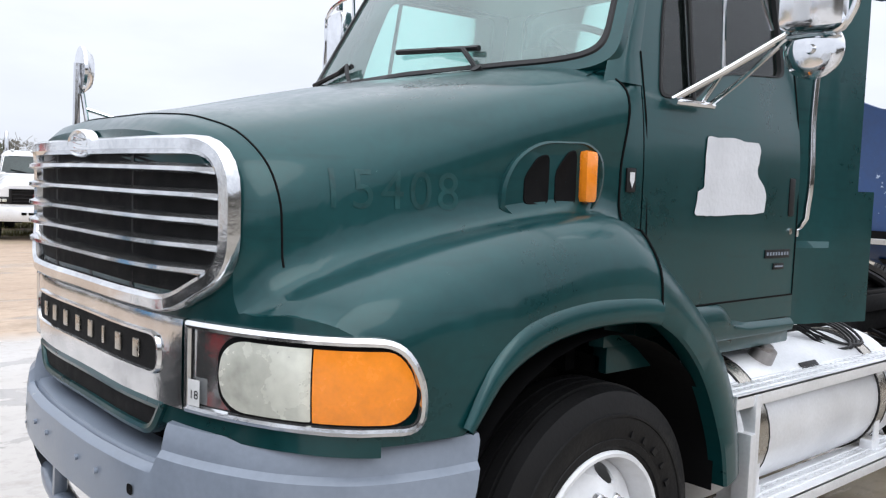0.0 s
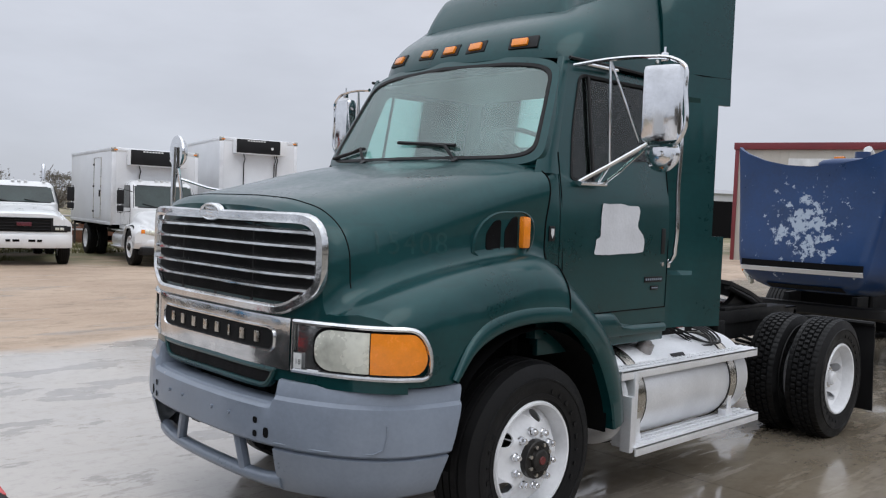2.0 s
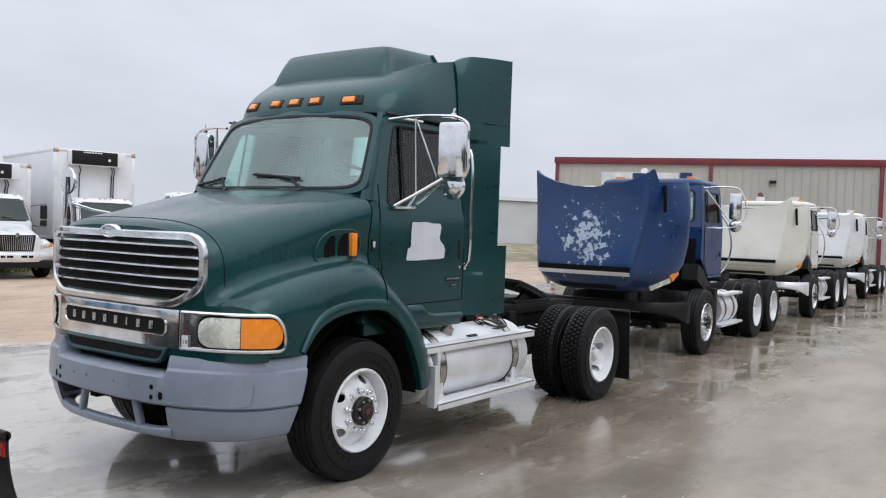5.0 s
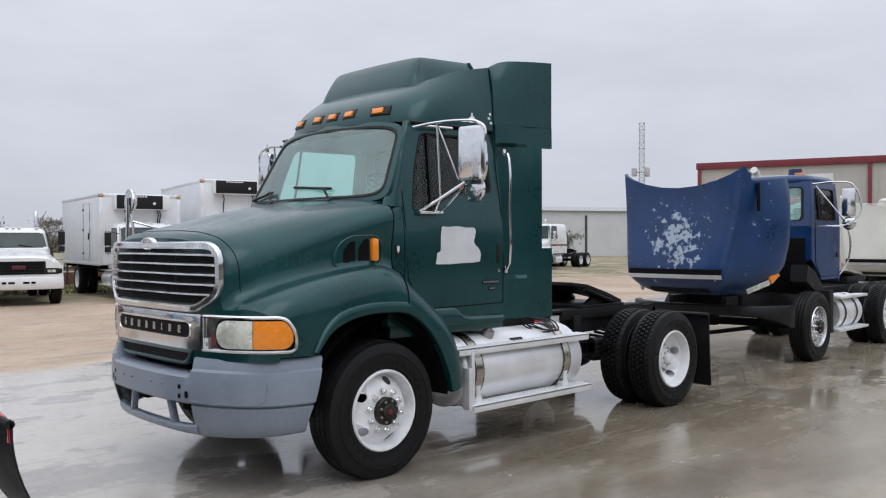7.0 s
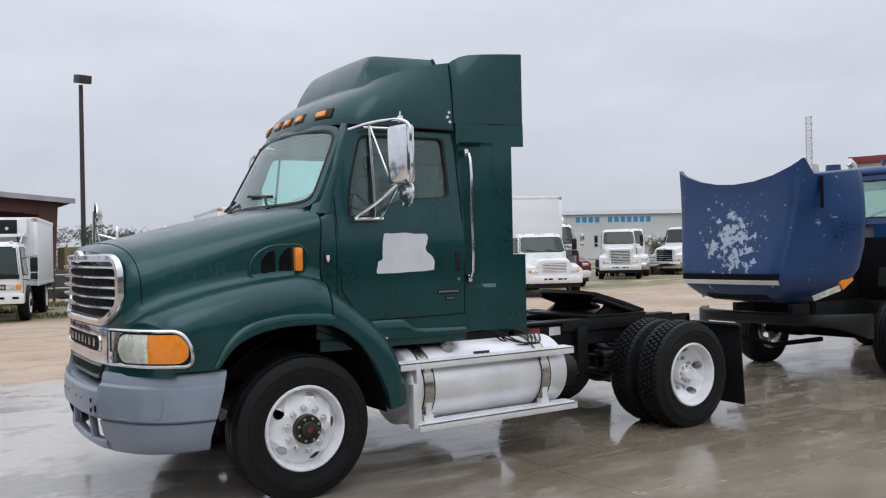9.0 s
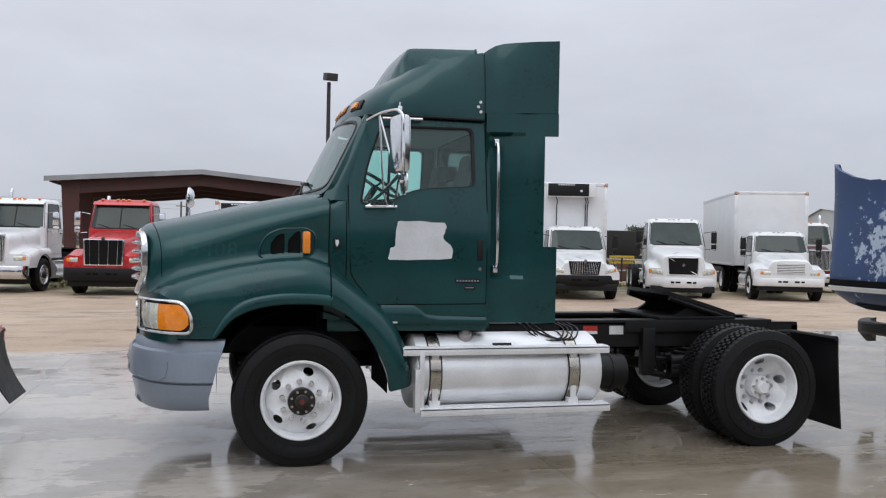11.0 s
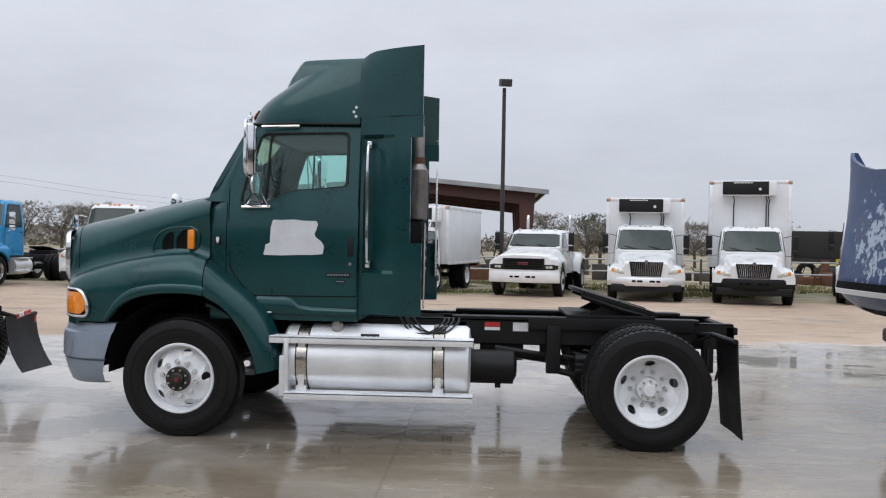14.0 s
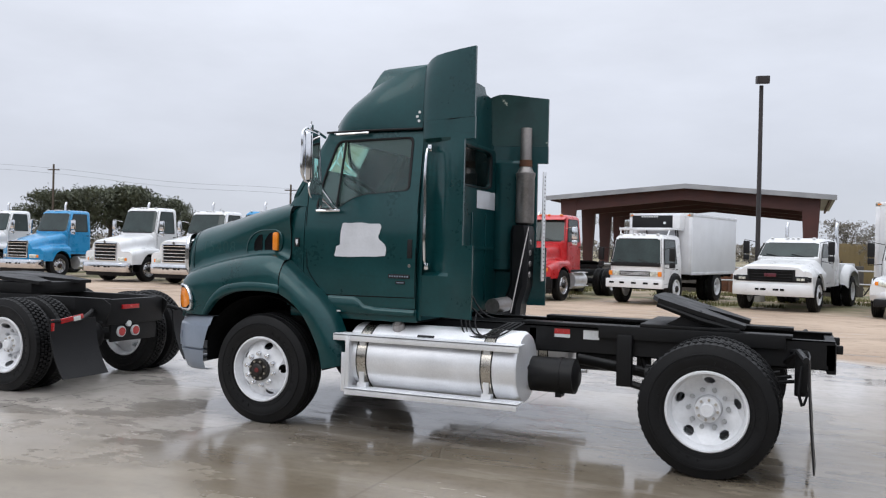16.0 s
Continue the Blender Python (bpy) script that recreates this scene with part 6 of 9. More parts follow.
def build_cab(veh, st, paint, glassm=None):
    """Cab shell with windscreen, side windows, door seams, roof lamps and mirrors."""
    glassm = glassm or DARK_GLASS
    bm = bmesh.new()
    rows = []
    zs = [st["zf"], st["zb"] - 0.02, st["zb"], (st["zb"] + st["zr"]) / 2, st["zr"] - 0.12, st["zr"] - 0.05, st["zr"] - 0.012, st["zr"]]
    for i, z in enumerate(zs):
        k = (1.0, 1.0, 1.0, 1.0, 1.0, 0.99, 0.95, 0.86)[i]
        x0, x1, w = cab_x(z, st), st["xr"], cab_w(z, st)
        cx, a = (x0 + x1) / 2, (x1 - x0) / 2
        rows.append([(cx + u * k, v * k, z) for u, v in ringpts(0, 0, a, w, 40, 9)])
    loft(bm, rows, closed=True, ends=True)
    cab = part("cab", bm, paint, veh)

    def screen(a, b, off):
        z = st["zb"] + 0.04 + (st["zr"] - 0.16 - st["zb"] - 0.04) * b
        w = cab_w(z, st)
        y = a * w * 0.93
        x0, x1 = cab_x(z, st), st["xr"]
        h = (x1 - x0) / 2
        x = (x0 + x1) / 2 - h * (1 - abs(y / w) ** 9) ** (1 / 9)
        return (x - off, y, z + off * 0.3)
    bm = bmesh.new()
    loft(bm, [[screen(-1.0 + i / 6, -0.03 + 1.06 * j / 4, 0.004) for i in range(13)] for j in range(5)])
    part("screen_gasket", bm, PLASTIC, cab)
    bm = bmesh.new()
    n = 2 if st.get("split") else 1
    for q in range(n):
        a0, a1 = (-0.96, 0.96) if n == 1 else ((-0.96, -0.02), (0.02, 0.96))[q]
        loft(bm, [[screen(a0 + (a1 - a0) * i / 10, 0.02 + 0.96 * j / 4, 0.012) for i in range(11)] for j in range(5)])
    part("windscreen", bm, GLASSDARK, veh, "dark windscreen")
    for a in (-0.5, 0.35):
        part("wiper", tube(bmesh.new(), [screen(a, 0.02, 0.03), screen(a + 0.38, 0.16, 0.028)], 0.010, 5), PLASTIC, cab)
    for sd in (-1, 1):
        zb, zt = st["zb"] + 0.03, st["zr"] - 0.17
        x0b, x0t, x1 = st["xb"] + 0.16, st["xt"] + 0.10, min(st["xr"] - 0.16, st["xb"] + 1.12)
        def sp(x, z, o, sd=sd):
            return (x, sd * (cab_w(z, st) + o), z)
        bm = bmesh.new()
        loop = rpoly([(x0b, zb), (x1, zb), (x1, zt), (x0t + 0.02, zt)], 0.055, 4, 5)
        cx, cz = sum(p[0] for p in loop) / len(loop), sum(p[1] for p in loop) / len(loop)
        loft(bm, [[sp(cx + (x - cx) * k, cz + (z - cz) * k, o) for x, z in loop] for k, o in ((1.06, -0.01), (1.05, 0.006), (0.98, 0.008), (0.97, 0.0))], closed=True)
        part("window_frame", bm, PLASTIC, cab)
        bm = bmesh.new()
        loft(bm, [[sp(cx + (x - cx) * k, cz + (z - cz) * k, 0.004) for x, z in loop] for k in (0.99, 0.5, 0.02)], closed=True)
        part("side_window", bm, GLASSDARK, cab)
        bm = bmesh.new()
        d0, d1 = st["xb"] + 0.10, x1 + 0.10
        tube(bm, [sp(d0, zb, 0.001), sp(d0, st["zf"] + 0.12, 0.001), sp(d1, st["zf"] + 0.12, 0.001), sp(d1, zt, 0.001)], 0.006, 5)
        obox(bm, pose(d1 - 0.1, sd * (st["w"] + 0.006), zb - 0.18), 0.13, 0.02, 0.035, 0.005)
        part("door_seam", bm, PLASTIC, cab)
        # mirror on arms
        my, mz = sd * (st["w"] + 0.28), st["zb"] + 0.25
        mx = st["xb"] + 0.05
        bm = bmesh.new()
        obox(bm, pose(mx, my, mz + 0.06, 0, 0, -8 * sd), 0.09, 0.19, 0.40, 0.03)
        obox(bm, pose(mx, my, mz - 0.26, 0, 0, -8 * sd), 0.09, 0.18, 0.17, 0.03)
        mir = part("mirror", bm, st.get("mirror", PLASTIC), veh)
        bm = bmesh.new()
        tube(bm, [(mx + 0.08, sd * (st["w"] - 0.06), mz + 0.22), (mx, my + sd * 0.06, mz + 0.30), (mx, my + sd * 0.06, mz - 0.38), (mx + 0.06, sd * st["w"], mz - 0.34)], 0.013, 6)
        part("mirror_arm", bm, st.get("mirror", PLASTIC), mir)
    for k in range(5):
        y = (-0.62, -0.16, 0.0, 0.16, 0.62)[k]
        bm = bmesh.new()
        obox(bm, pose(st["xt"] + 0.10, y, st["zr"] - 0.005, 0, -12), 0.09, 0.085, 0.045, 0.012)
        part("roof_light", bm, st.get("lamps", PALETXT), cab)
    if st.get("visor"):
        bm = bmesh.new()
        rows = []
        for k in range(9):
            y = (-1 + k / 4) * (cab_w(st["zr"] - 0.1, st) - 0.02)
            rows.append([(st["xt"] + 0.02, y, st["zr"] - 0.07), (st["xt"] - 0.16, y * 0.97, st["zr"] - 0.17), (st["xt"] - 0.155, y * 0.97, st["zr"] - 0.185), (st["xt"] + 0.02, y, st["zr"] - 0.10)])
        loft(bm, rows, closed=True, ends=True)
        part("sun_visor", bm, paint, veh)
    return cab


def build_hood(veh, st, paint):
    """Bonnet with flared fenders, nose panel, grille, headlamps and bumper."""
    xn, zn, xb, zb = st["xn"], st["zn"], st["xb"] + 0.04, st["zb"] + st.get("cowl", -0.02)
    wf, wr, yf, zc0, zc1, bow = st["hf"], st["hr"], st["yf"], st["cf"], st["cr"], st["bow"]
    zl0 = st.get("low", 0.72)

    def section(u):
        zt = zn + (zb - zn) * u ** 0.9
        ys = wf + (wr - wf) * u
        zc = zc0 + (zc1 - zc0) * min(u * 2.2, 1)
        x = xn * (1 - u) + xb * u
        w = 0.62
        zl = zl0 if x < -w * 0.93 else (0.5 + 0.64 * math.sqrt(max(1 - (x / w) ** 2, 0)) if x < w else 0.62)
        zl = max(zl, zl0) if x < 0 else max(zl, 0.6)
        zl = min(zl, zc - 0.06)
        keys = [(0, zt), (0.55 * ys, zt - 0.012), (0.86 * ys, zt - 0.06), (0.98 * ys, zt - 0.17), (ys, (zt + zc) / 2 - 0.04), (ys + 0.02, zc + 0.03), (ys + 0.06, zc), (yf - 0.08, zc - 0.04), (yf - 0.01, zc - 0.12), (yf, (zc - 0.12 + zl) / 2), (yf, zl)]
        return curve(keys, 30)

    def px(u, y):
        c = bow * (abs(y) / yf) ** 2.4
        return (xn + c) * (1 - u) + xb * u
    bm = bmesh.new()
    rows = []
    for u in np.linspace(0, 1, 19):
        s = [(px(u, y), y, z - (0.03 if u == 0 and z > zc0 else 0)) for y, z in section(u)]
        s.append((s[-1][0], s[-1][1] - 0.05, s[-1][2]))
        rows.append([(x, -y, z) for x, y, z in s[::-1]] + s[1:])
    loft(bm, rows)
    hood = part("hood", bm, paint, veh, "", 50)
    bm = bmesh.new()
    s0 = [(y, z - (0.03 if z > zc0 else 0)) for y, z in section(0)]
    loft(bm, [[(px(0, y), y, z + (zl0 - 0.02 - z) * k / 5) for k in range(6)] for y, z in [(-y, z) for y, z in s0[::-1]] + s0[1:]])
    part("nose", bm, paint, hood)

    def f(y, z, o=0.0):
        return (px(0, y) - o, y, z)
    # grille
    g = st["grille"]
    gw0, gw1, gz0, gz1 = g["w0"], g["w1"], g["z0"], g["z1"]
    fm = g.get("frame", CHROME)
    loop = [(-gw0, gz0), (gw0, gz0), (gw1, gz1), (-gw1, gz1)]
    big = []
    for i in range(4):
        a, b = loop[i], loop[(i + 1) % 4]
        big += [(a[0] + (b[0] - a[0]) * k / 6, a[1] + (b[1] - a[1]) * k / 6) for k in range(6)]
    cz = (gz0 + gz1) / 2
    bm = bmesh.new()
    loft(bm, [[f(y * k, cz + (z - cz) * k, o) for y, z in big] for k, o in ((1.10, 0.002), (1.09, 0.03), (1.01, 0.035), (0.98, 0.012))], closed=True)
    gr = part("grille", bm, fm, veh)
    bm = bmesh.new()
    loft(bm, [[f((-1 + 2 * j / 10) * (gw0 + (gw1 - gw0) * k), gz0 + (gz1 - gz0) * k, 0.006) for j in range(11)] for k in (0, 0.5, 1)])
    part("grille_screen", bm, MESH, gr)
    for k in range(g.get("n", 0)):
        bm = bmesh.new()
        q = (k + 0.5) / g["n"]
        if g["dir"] == "v":
            y0, y1 = (-1 + 2 * q) * gw0, (-1 + 2 * q) * gw1
            tube(bm, [f(y0, gz0, 0.014), f(y1, gz1, 0.014)], g.get("r", 0.012), 6)
        elif g["dir"] == "h":
            z = gz0 + (gz1 - gz0) * q
            w = gw0 + (gw1 - gw0) * q
            tube(bm, [f(-w + 2 * w * j / 6, z, 0.016) for j in range(7)], g.get("r", 0.014), 6)
        else:
            tube(bm, [f(-gw0 * 0.95, gz0, 0.02), f(gw1 * 0.95, gz1, 0.02)], 0.018, 6)
        part("grille_bar", bm, g.get("bar", CHROME), gr)
    bm = bmesh.new()
    if "badge" in g:
        obox(bm, pose(px(0, 0) - 0.035, 0, gz1 + g["mark"]), 0.03, 0.34, 0.10, 0.01)
    else:
        rod(bm, (px(0, 0) - 0.03, 0, gz1 + g.get("mark", 0.0)), (px(0, 0) - 0.05, 0, gz1 + g.get("mark", 0.0)), 0.055, seg=16)
    part("badge", bm, g.get("badge", g.get("bar", CHROME)), gr)
    # headlamps
    hl = st["lamp"]
    for sd in (-1, 1):
        bm = bmesh.new()
        loft(bm, [[f(sd * (hl["y0"] + (hl["y1"] - hl["y0"]) * j / 6), hl["z"] + hl["h"] * (k - 0.5) + hl.get("rise", 0.0) * j / 6, 0.012 + 0.02 * math.sin(math.pi * k) ** 0.5) for k in (0, 0.15, 0.5, 0.85, 1)] for j in range(7)])
        lamp = part("headlight", bm, hl.get("m", LENS), veh, "clear headlight" if "m" not in hl else "dark headlight strip")
        if "m" in hl:
            for q in (0.3, 0.62):
                yy = sd * (hl["y0"] + (hl["y1"] - hl["y0"]) * q)
                part("lens", obox(bmesh.new(), pose(px(0, yy) - 0.03, yy, hl["z"], 0, 0, -12 * sd), 0.02, 0.10, 0.07, 0.008), LENS, lamp)
        bm = bmesh.new()
        y0, y1 = hl["y1"], hl["y1"] + 0.09
        loft(bm, [[f(sd * (y0 + (y1 - y0) * j / 3), hl["z"] + hl["h"] * 0.8 * (k - 0.5) + hl.get("rise", 0.0), 0.012 + 0.012 * math.sin(math.pi * k)) for k in (0, 0.5, 1)] for j in range(4)])
        part("turn_signal", bm, hl.get("m", AMBER), lamp)
    # bumper
    b = st["bumper"]
    bm = bmesh.new()
    rows = []
    for k in range(25):
        y = (-1 + k / 12) * b["w"]
        x = xn - b["out"] + (bow + 0.12) * (abs(y) / b["w"]) ** (2.4 if b.get("round", 1) else 14)
        rows.append([(x + dx, y, z) for dx, z in ((0.14, b["z1"]), (0.01, b["z1"]), (0.0, b["z1"] - 0.02), (-0.01, (b["z0"] + b["z1"]) / 2), (0.01, b["z0"] + 0.02), (0.03, b["z0"]), (0.14, b["z0"]))])
    loft(bm, rows, closed=True, ends=True)
    bp = part("bumper", bm, b["m"], veh)
    for y in (-0.36, -0.18, 0.18, 0.36):
        bm = bmesh.new()
        obox(bm, pose(xn - b["out"] + 0.0, y, (b["z0"] + b["z1"]) / 2 + 0.02), 0.03, 0.11 if abs(y) > 0.2 else 0.16, 0.06, 0.01)
        part("bumper_slot", bm, DARK, bp)
    # wells with their shade painted in as near-black
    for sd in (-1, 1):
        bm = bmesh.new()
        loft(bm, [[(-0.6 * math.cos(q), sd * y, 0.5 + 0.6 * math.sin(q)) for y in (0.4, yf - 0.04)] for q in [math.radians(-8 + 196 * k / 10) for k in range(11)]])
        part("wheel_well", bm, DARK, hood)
    return hood


def build_chassis(veh, st, paint):
    """Rails, wheels, tank, and the body that the chassis carries."""
    wb, length = st["wb"], st["wb"] + (1.0 if st.get("body") is None else 1.6)
    for sd in (-1, 1):
        bm = bmesh.new()
        box(bm, st["xn"] + 0.1, length, sd * 0.38, sd * 0.44, 0.72, 0.96, 0.006)
        part("frame_rail", bm, BLACK, veh)
        tr = st.get("track", 1.0)
        wheel(veh, 0, sd * tr, sd, "front", False, 30 * sd, st.get("alu", False))
        for x in ([wb] if not st.get("tandem") else [wb - 0.65, wb + 0.65]):
            duals(veh, x, sd * (tr + 0.05), sd, False)
        if st.get("tank", True):
            bm = bmesh.new()
            rod(bm, (st["xb"] + 0.65, sd * 0.78, 0.62), (st["xb"] + 1.7, sd * 0.78, 0.62), 0.29, seg=28)
            tank = part("fuel_tank", bm, ALU, veh)
            part("upper_step", box(bmesh.new(), st["xb"] + 0.7, st["xb"] + 1.65, sd * 0.9, sd * 1.1, 0.88, 0.91, 0.006), ALU, tank)
            part("lower_step", box(bmesh.new(), st["xb"] + 0.7, st["xb"] + 1.65, sd * 0.9, sd * 1.12, 0.42, 0.45, 0.006), ALU, tank)
    part("front_axle", rod(bmesh.new(), (0, -0.95, 0.5), (0, 0.95, 0.5), 0.06), DARK, veh)
    for x in ([wb] if not st.get("tandem") else [wb - 0.65, wb + 0.65]):
        part("drive_axle", rod(bmesh.new(), (x, -0.95, 0.5), (x, 0.95, 0.5), 0.08), DARK, veh)
    part("engine", box(bmesh.new(), -0.6, 1.2, -0.38, 0.38, 0.6, 1.1, 0.05), DARK, veh)
    if st.get("body") is None and st.get("fifth", True):
        bm = bmesh.new()
        plate(bm, [(-0.44, -0.28), (-0.44, 0.28), (-0.3, 0.43), (0.5, 0.40), (0.5, 0.2), (0.1, 0.0), (0.5, -0.2), (0.5, -0.40), (-0.3, -0.43)], [], lambda u, v: (wb + u, v, 1.16 - 0.2 * u), (0, 0, 0.04))
        box(bm, wb - 0.3, wb + 0.3, -0.42, 0.42, 0.97, 1.13, 0.02)
        part("fifth_wheel", bm, BLACK, veh)
    for sd, h in st.get("stacks", ()):
        bm = bmesh.new()
        x = st["xr"] + 0.10
        tube(bm, [(x, sd * 0.78, h - 0.5), (x, sd * 0.78, h - 0.12), (x + 0.06, sd * 0.78, h)], 0.055, 12)
        pipe = part("exhaust_stack", bm, CHROME, veh)
        part("muffler", rod(bmesh.new(), (x, sd * 0.78, 1.0), (x, sd * 0.78, h - 0.5), 0.09, seg=16), CHROME, pipe)
    bd = st.get("body")
    if bd:
        x0, x1, w, z0, z1 = bd["x0"], bd["x1"], bd["w"], bd["z0"], bd["z1"]
        bm = bmesh.new()
        box(bm, x0, x1, -w, w, z0, z1, 0.03)
        bx = part("cargo_box", bm, bd.get("m", BOXW), veh, "plain white cargo box")
        for sd in (-1, 1):
            bm = bmesh.new()
            box(bm, x0 - 0.012, x0 + 0.10, sd * (w - 0.10), sd * (w + 0.012), z0, z1 - 0.02, 0.012)
            part("corner_post", bm, ALU, bx)
            part("corner_cap", box(bmesh.new(), x0 - 0.016, x0 + 0.11, sd * (w - 0.11), sd * (w + 0.016), z1 - 0.13, z1 + 0.012, 0.02), STEEL, bx)
            bm = bmesh.new()
            box(bm, x0 + 0.02, x1, sd * (w - 0.02), sd * (w + 0.014), z1 - 0.09, z1 + 0.008, 0.01)
            box(bm, x0 + 0.02, x1, sd * (w - 0.02), sd * (w + 0.014), z0 - 0.02, z0 + 0.07, 0.01)
            part("side_rail", bm, ALU, bx)
            bm = bmesh.new()
            obox(bm, pose(x0 - 0.015, sd * (w - 0.09), z1 - 0.06), 0.02, 0.10, 0.04, 0.006)
            part("marker_lamp", bm, AMBER, bx)
        bm = bmesh.new()
        box(bm, x0 - 0.01, x0 + 0.05, -w + 0.02, w - 0.02, z1 - 0.10, z1 + 0.008, 0.012)
        part("front_rail", bm, ALU, bx)
        # sills in near-black, which paints in the shade under the box
        bm = bmesh.new()
        box(bm, x0, x1, -0.4, 0.4, 0.9, z0, 0.01)
        for k in range(6):
            x = x0 + (x1 - x0) * (k + 0.5) / 6
            box(bm, x - 0.04, x + 0.04, -w + 0.05, w - 0.05, z0 - 0.12, z0, 0.006)
        part("box_sill", bm, DARK, bx)
        if bd.get("door"):
            for sd in (-1, 1):
                q = [(x0 + 1.3, sd * (w + 0.004), z0 + 0.15), (x0 + 1.3, sd * (w + 0.004), z1 - 0.25), (x0 + 2.2, sd * (w + 0.004), z1 - 0.25), (x0 + 2.2, sd * (w + 0.004), z0 + 0.15)]
                dr = part("side_door", tube(bmesh.new(), q, 0.016, 5, closed=True), STEEL, bx)
                for z in (z0 + 0.35, (z0 + z1) / 2, z1 - 0.45):
                    part("hinge", box(bmesh.new(), x0 + 2.15, x0 + 2.27, sd * w, sd * (w + 0.03), z - 0.03, z + 0.03, 0.005), PLASTIC, dr)
                part("latch", box(bmesh.new(), x0 + 1.34, x0 + 1.42, sd * w, sd * (w + 0.04), z0 + 0.8, z0 + 1.0, 0.008), PLASTIC, dr)
        if bd.get("reefer"):
            rz, ro = bd["reefer"], bd.get("ro", 0.0)
            bm = bmesh.new()
            box(bm, x0 - 0.46, x0 - 0.003, ro - 0.86, ro + 0.80, rz, rz + 0.46, 0.05)
            ref = part("cooling_unit", bm, WHITE, bx, "white and black refrigeration unit")
            bm = bmesh.new()
            box(bm, x0 - 0.475, x0 - 0.30, ro - 0.62, ro + 0.79, rz + 0.02, rz + 0.45, 0.03)
            part("unit_face", bm, PLASTIC, ref)
            bm = bmesh.new()
            for k in range(7):
                box(bm, x0 - 0.482, x0 - 0.474, ro - 0.12 + 0.085 * k, ro - 0.06 + 0.085 * k, rz + 0.385, rz + 0.425)
            part("unit_marks", bm, PALETXT, ref)
            bm = bmesh.new()
            rod(bm, (x0 - 0.47, ro - 0.35, rz + 0.2), (x0 - 0.482, ro - 0.35, rz + 0.2), 0.045, seg=16)
            part("unit_dial", bm, PALETXT, ref)
            for dy in (-0.62, -0.55, 0.45):
                bm = bmesh.new()
                tube(bm, [(x0 - 0.06, ro + dy, rz), (x0 - 0.10, ro + dy - 0.04, rz - 0.15), (x0 - 0.04, ro + dy - 0.02, rz - 0.3), (x0 - 0.04, ro + dy - 0.02, z0 + 0.3)], 0.018, 6)
                part("unit_hose", bm, PLASTIC, ref)


GLASSDARK = surf("reflective_dark_glass", (0.02, 0.034, 0.032), 0.06, 0.0, 0.12, 0.35, 1.5, 20, 0, rvar=0.03, spec=0.4)

S_MEDIUM = dict(zf=0.95, zb=1.55, zr=2.36, xb=0.52, xt=0.95, xr=1.95, w=0.98, split=False, mirror=PLASTIC, xn=-0.98, zn=1.22, hf=0.72, hr=0.90, yf=1.16, cf=0.98, cr=1.12, bow=0.34, low=0.66, wb=5.2, cowl=-0.04,
             grille=dict(w0=0.40, w1=0.46, z0=0.80, z1=1.20, n=16, dir="v", r=0.009, frame=PLASTIC, bar=CHROME, mark=0.02), lamp=dict(y0=0.66, y1=0.94, z=0.90, h=0.13, rise=0.05), bumper=dict(w=1.16, z0=0.48, z1=0.74, out=0.06, m=ALU), tank=True)
S_SLOPED = dict(zf=1.0, zb=1.76, zr=2.74, xb=0.45, xt=1.0, xr=2.0, w=1.02, mirror=PLASTIC, xn=-1.15, zn=1.46, hf=0.70, hr=0.95, yf=1.16, cf=1.02, cr=1.22, bow=0.38, low=0.62, wb=4.6, tandem=True, lamps=WHITE,
               grille=dict(w0=0.47, w1=0.50, z0=0.80, z1=1.36, n=1, dir="d", frame=ALU, bar=CHROME, mark=-0.24), lamp=dict(y0=0.66, y1=1.0, z=0.86, h=0.16, rise=0.03), bumper=dict(w=1.17, z0=0.36, z1=0.68, out=0.08, m=WHITE))
S_SQUARE = dict(zf=0.95, zb=1.58, zr=2.32, xb=0.42, xt=0.72, xr=1.75, w=0.96, mirror=PLASTIC, xn=-0.95, zn=1.36, hf=0.66, hr=0.86, yf=1.12, cf=1.08, cr=1.22, bow=0.20, low=0.70, wb=5.0,
              grille=dict(w0=0.44, w1=0.44, z0=0.92, z1=1.24, n=6, dir="h", r=0.018, frame=WHITE, bar=WHITE, mark=-0.45), lamp=dict(y0=0.62, y1=0.84, z=0.92, h=0.12), bumper=dict(w=1.12, z0=0.50, z1=0.76, out=0.08, m=WHITE, round=0))
S_CONV = dict(lamps=AMBER, zf=1.0, zb=1.92, zr=2.86, xb=0.45, xt=0.72, xr=1.85, w=0.98, split=True, visor=True, mirror=CHROME, xn=-1.15, zn=1.74, hf=0.58, hr=0.80, yf=1.14, cf=1.16, cr=1.34, bow=0.10, low=0.74, wb=4.9, tandem=True, alu=True, stacks=((1, 3.2),),
              grille=dict(w0=0.42, w1=0.44, z0=0.92, z1=1.68, n=18, dir="v", r=0.007, frame=CHROME, bar=ALU, mark=0.04), lamp=dict(y0=0.72, y1=0.96, z=1.02, h=0.13), bumper=dict(w=1.15, z0=0.42, z1=0.80, out=0.30, m=CHROME, round=0))
S_HEAVY = dict(zf=1.0, zb=1.95, zr=2.90, xb=0.50, xt=0.80, xr=1.90, w=0.98, mirror=CHROME, xn=-1.20, zn=1.64, hf=0.72, hr=0.90, yf=1.17, cf=1.22, cr=1.36, bow=0.18, low=0.70, wb=4.9, tandem=True, alu=True, stacks=((1, 3.3),),
              grille=dict(w0=0.52, w1=0.54, z0=0.86, z1=1.52, n=5, dir="h", r=0.015, frame=CHROME, bar=CHROME, mark=0.06), lamp=dict(y0=0.66, y1=0.92, z=0.90, h=0.15), bumper=dict(w=1.17, z0=0.40, z1=0.76, out=0.16, m=CHROME, round=0))


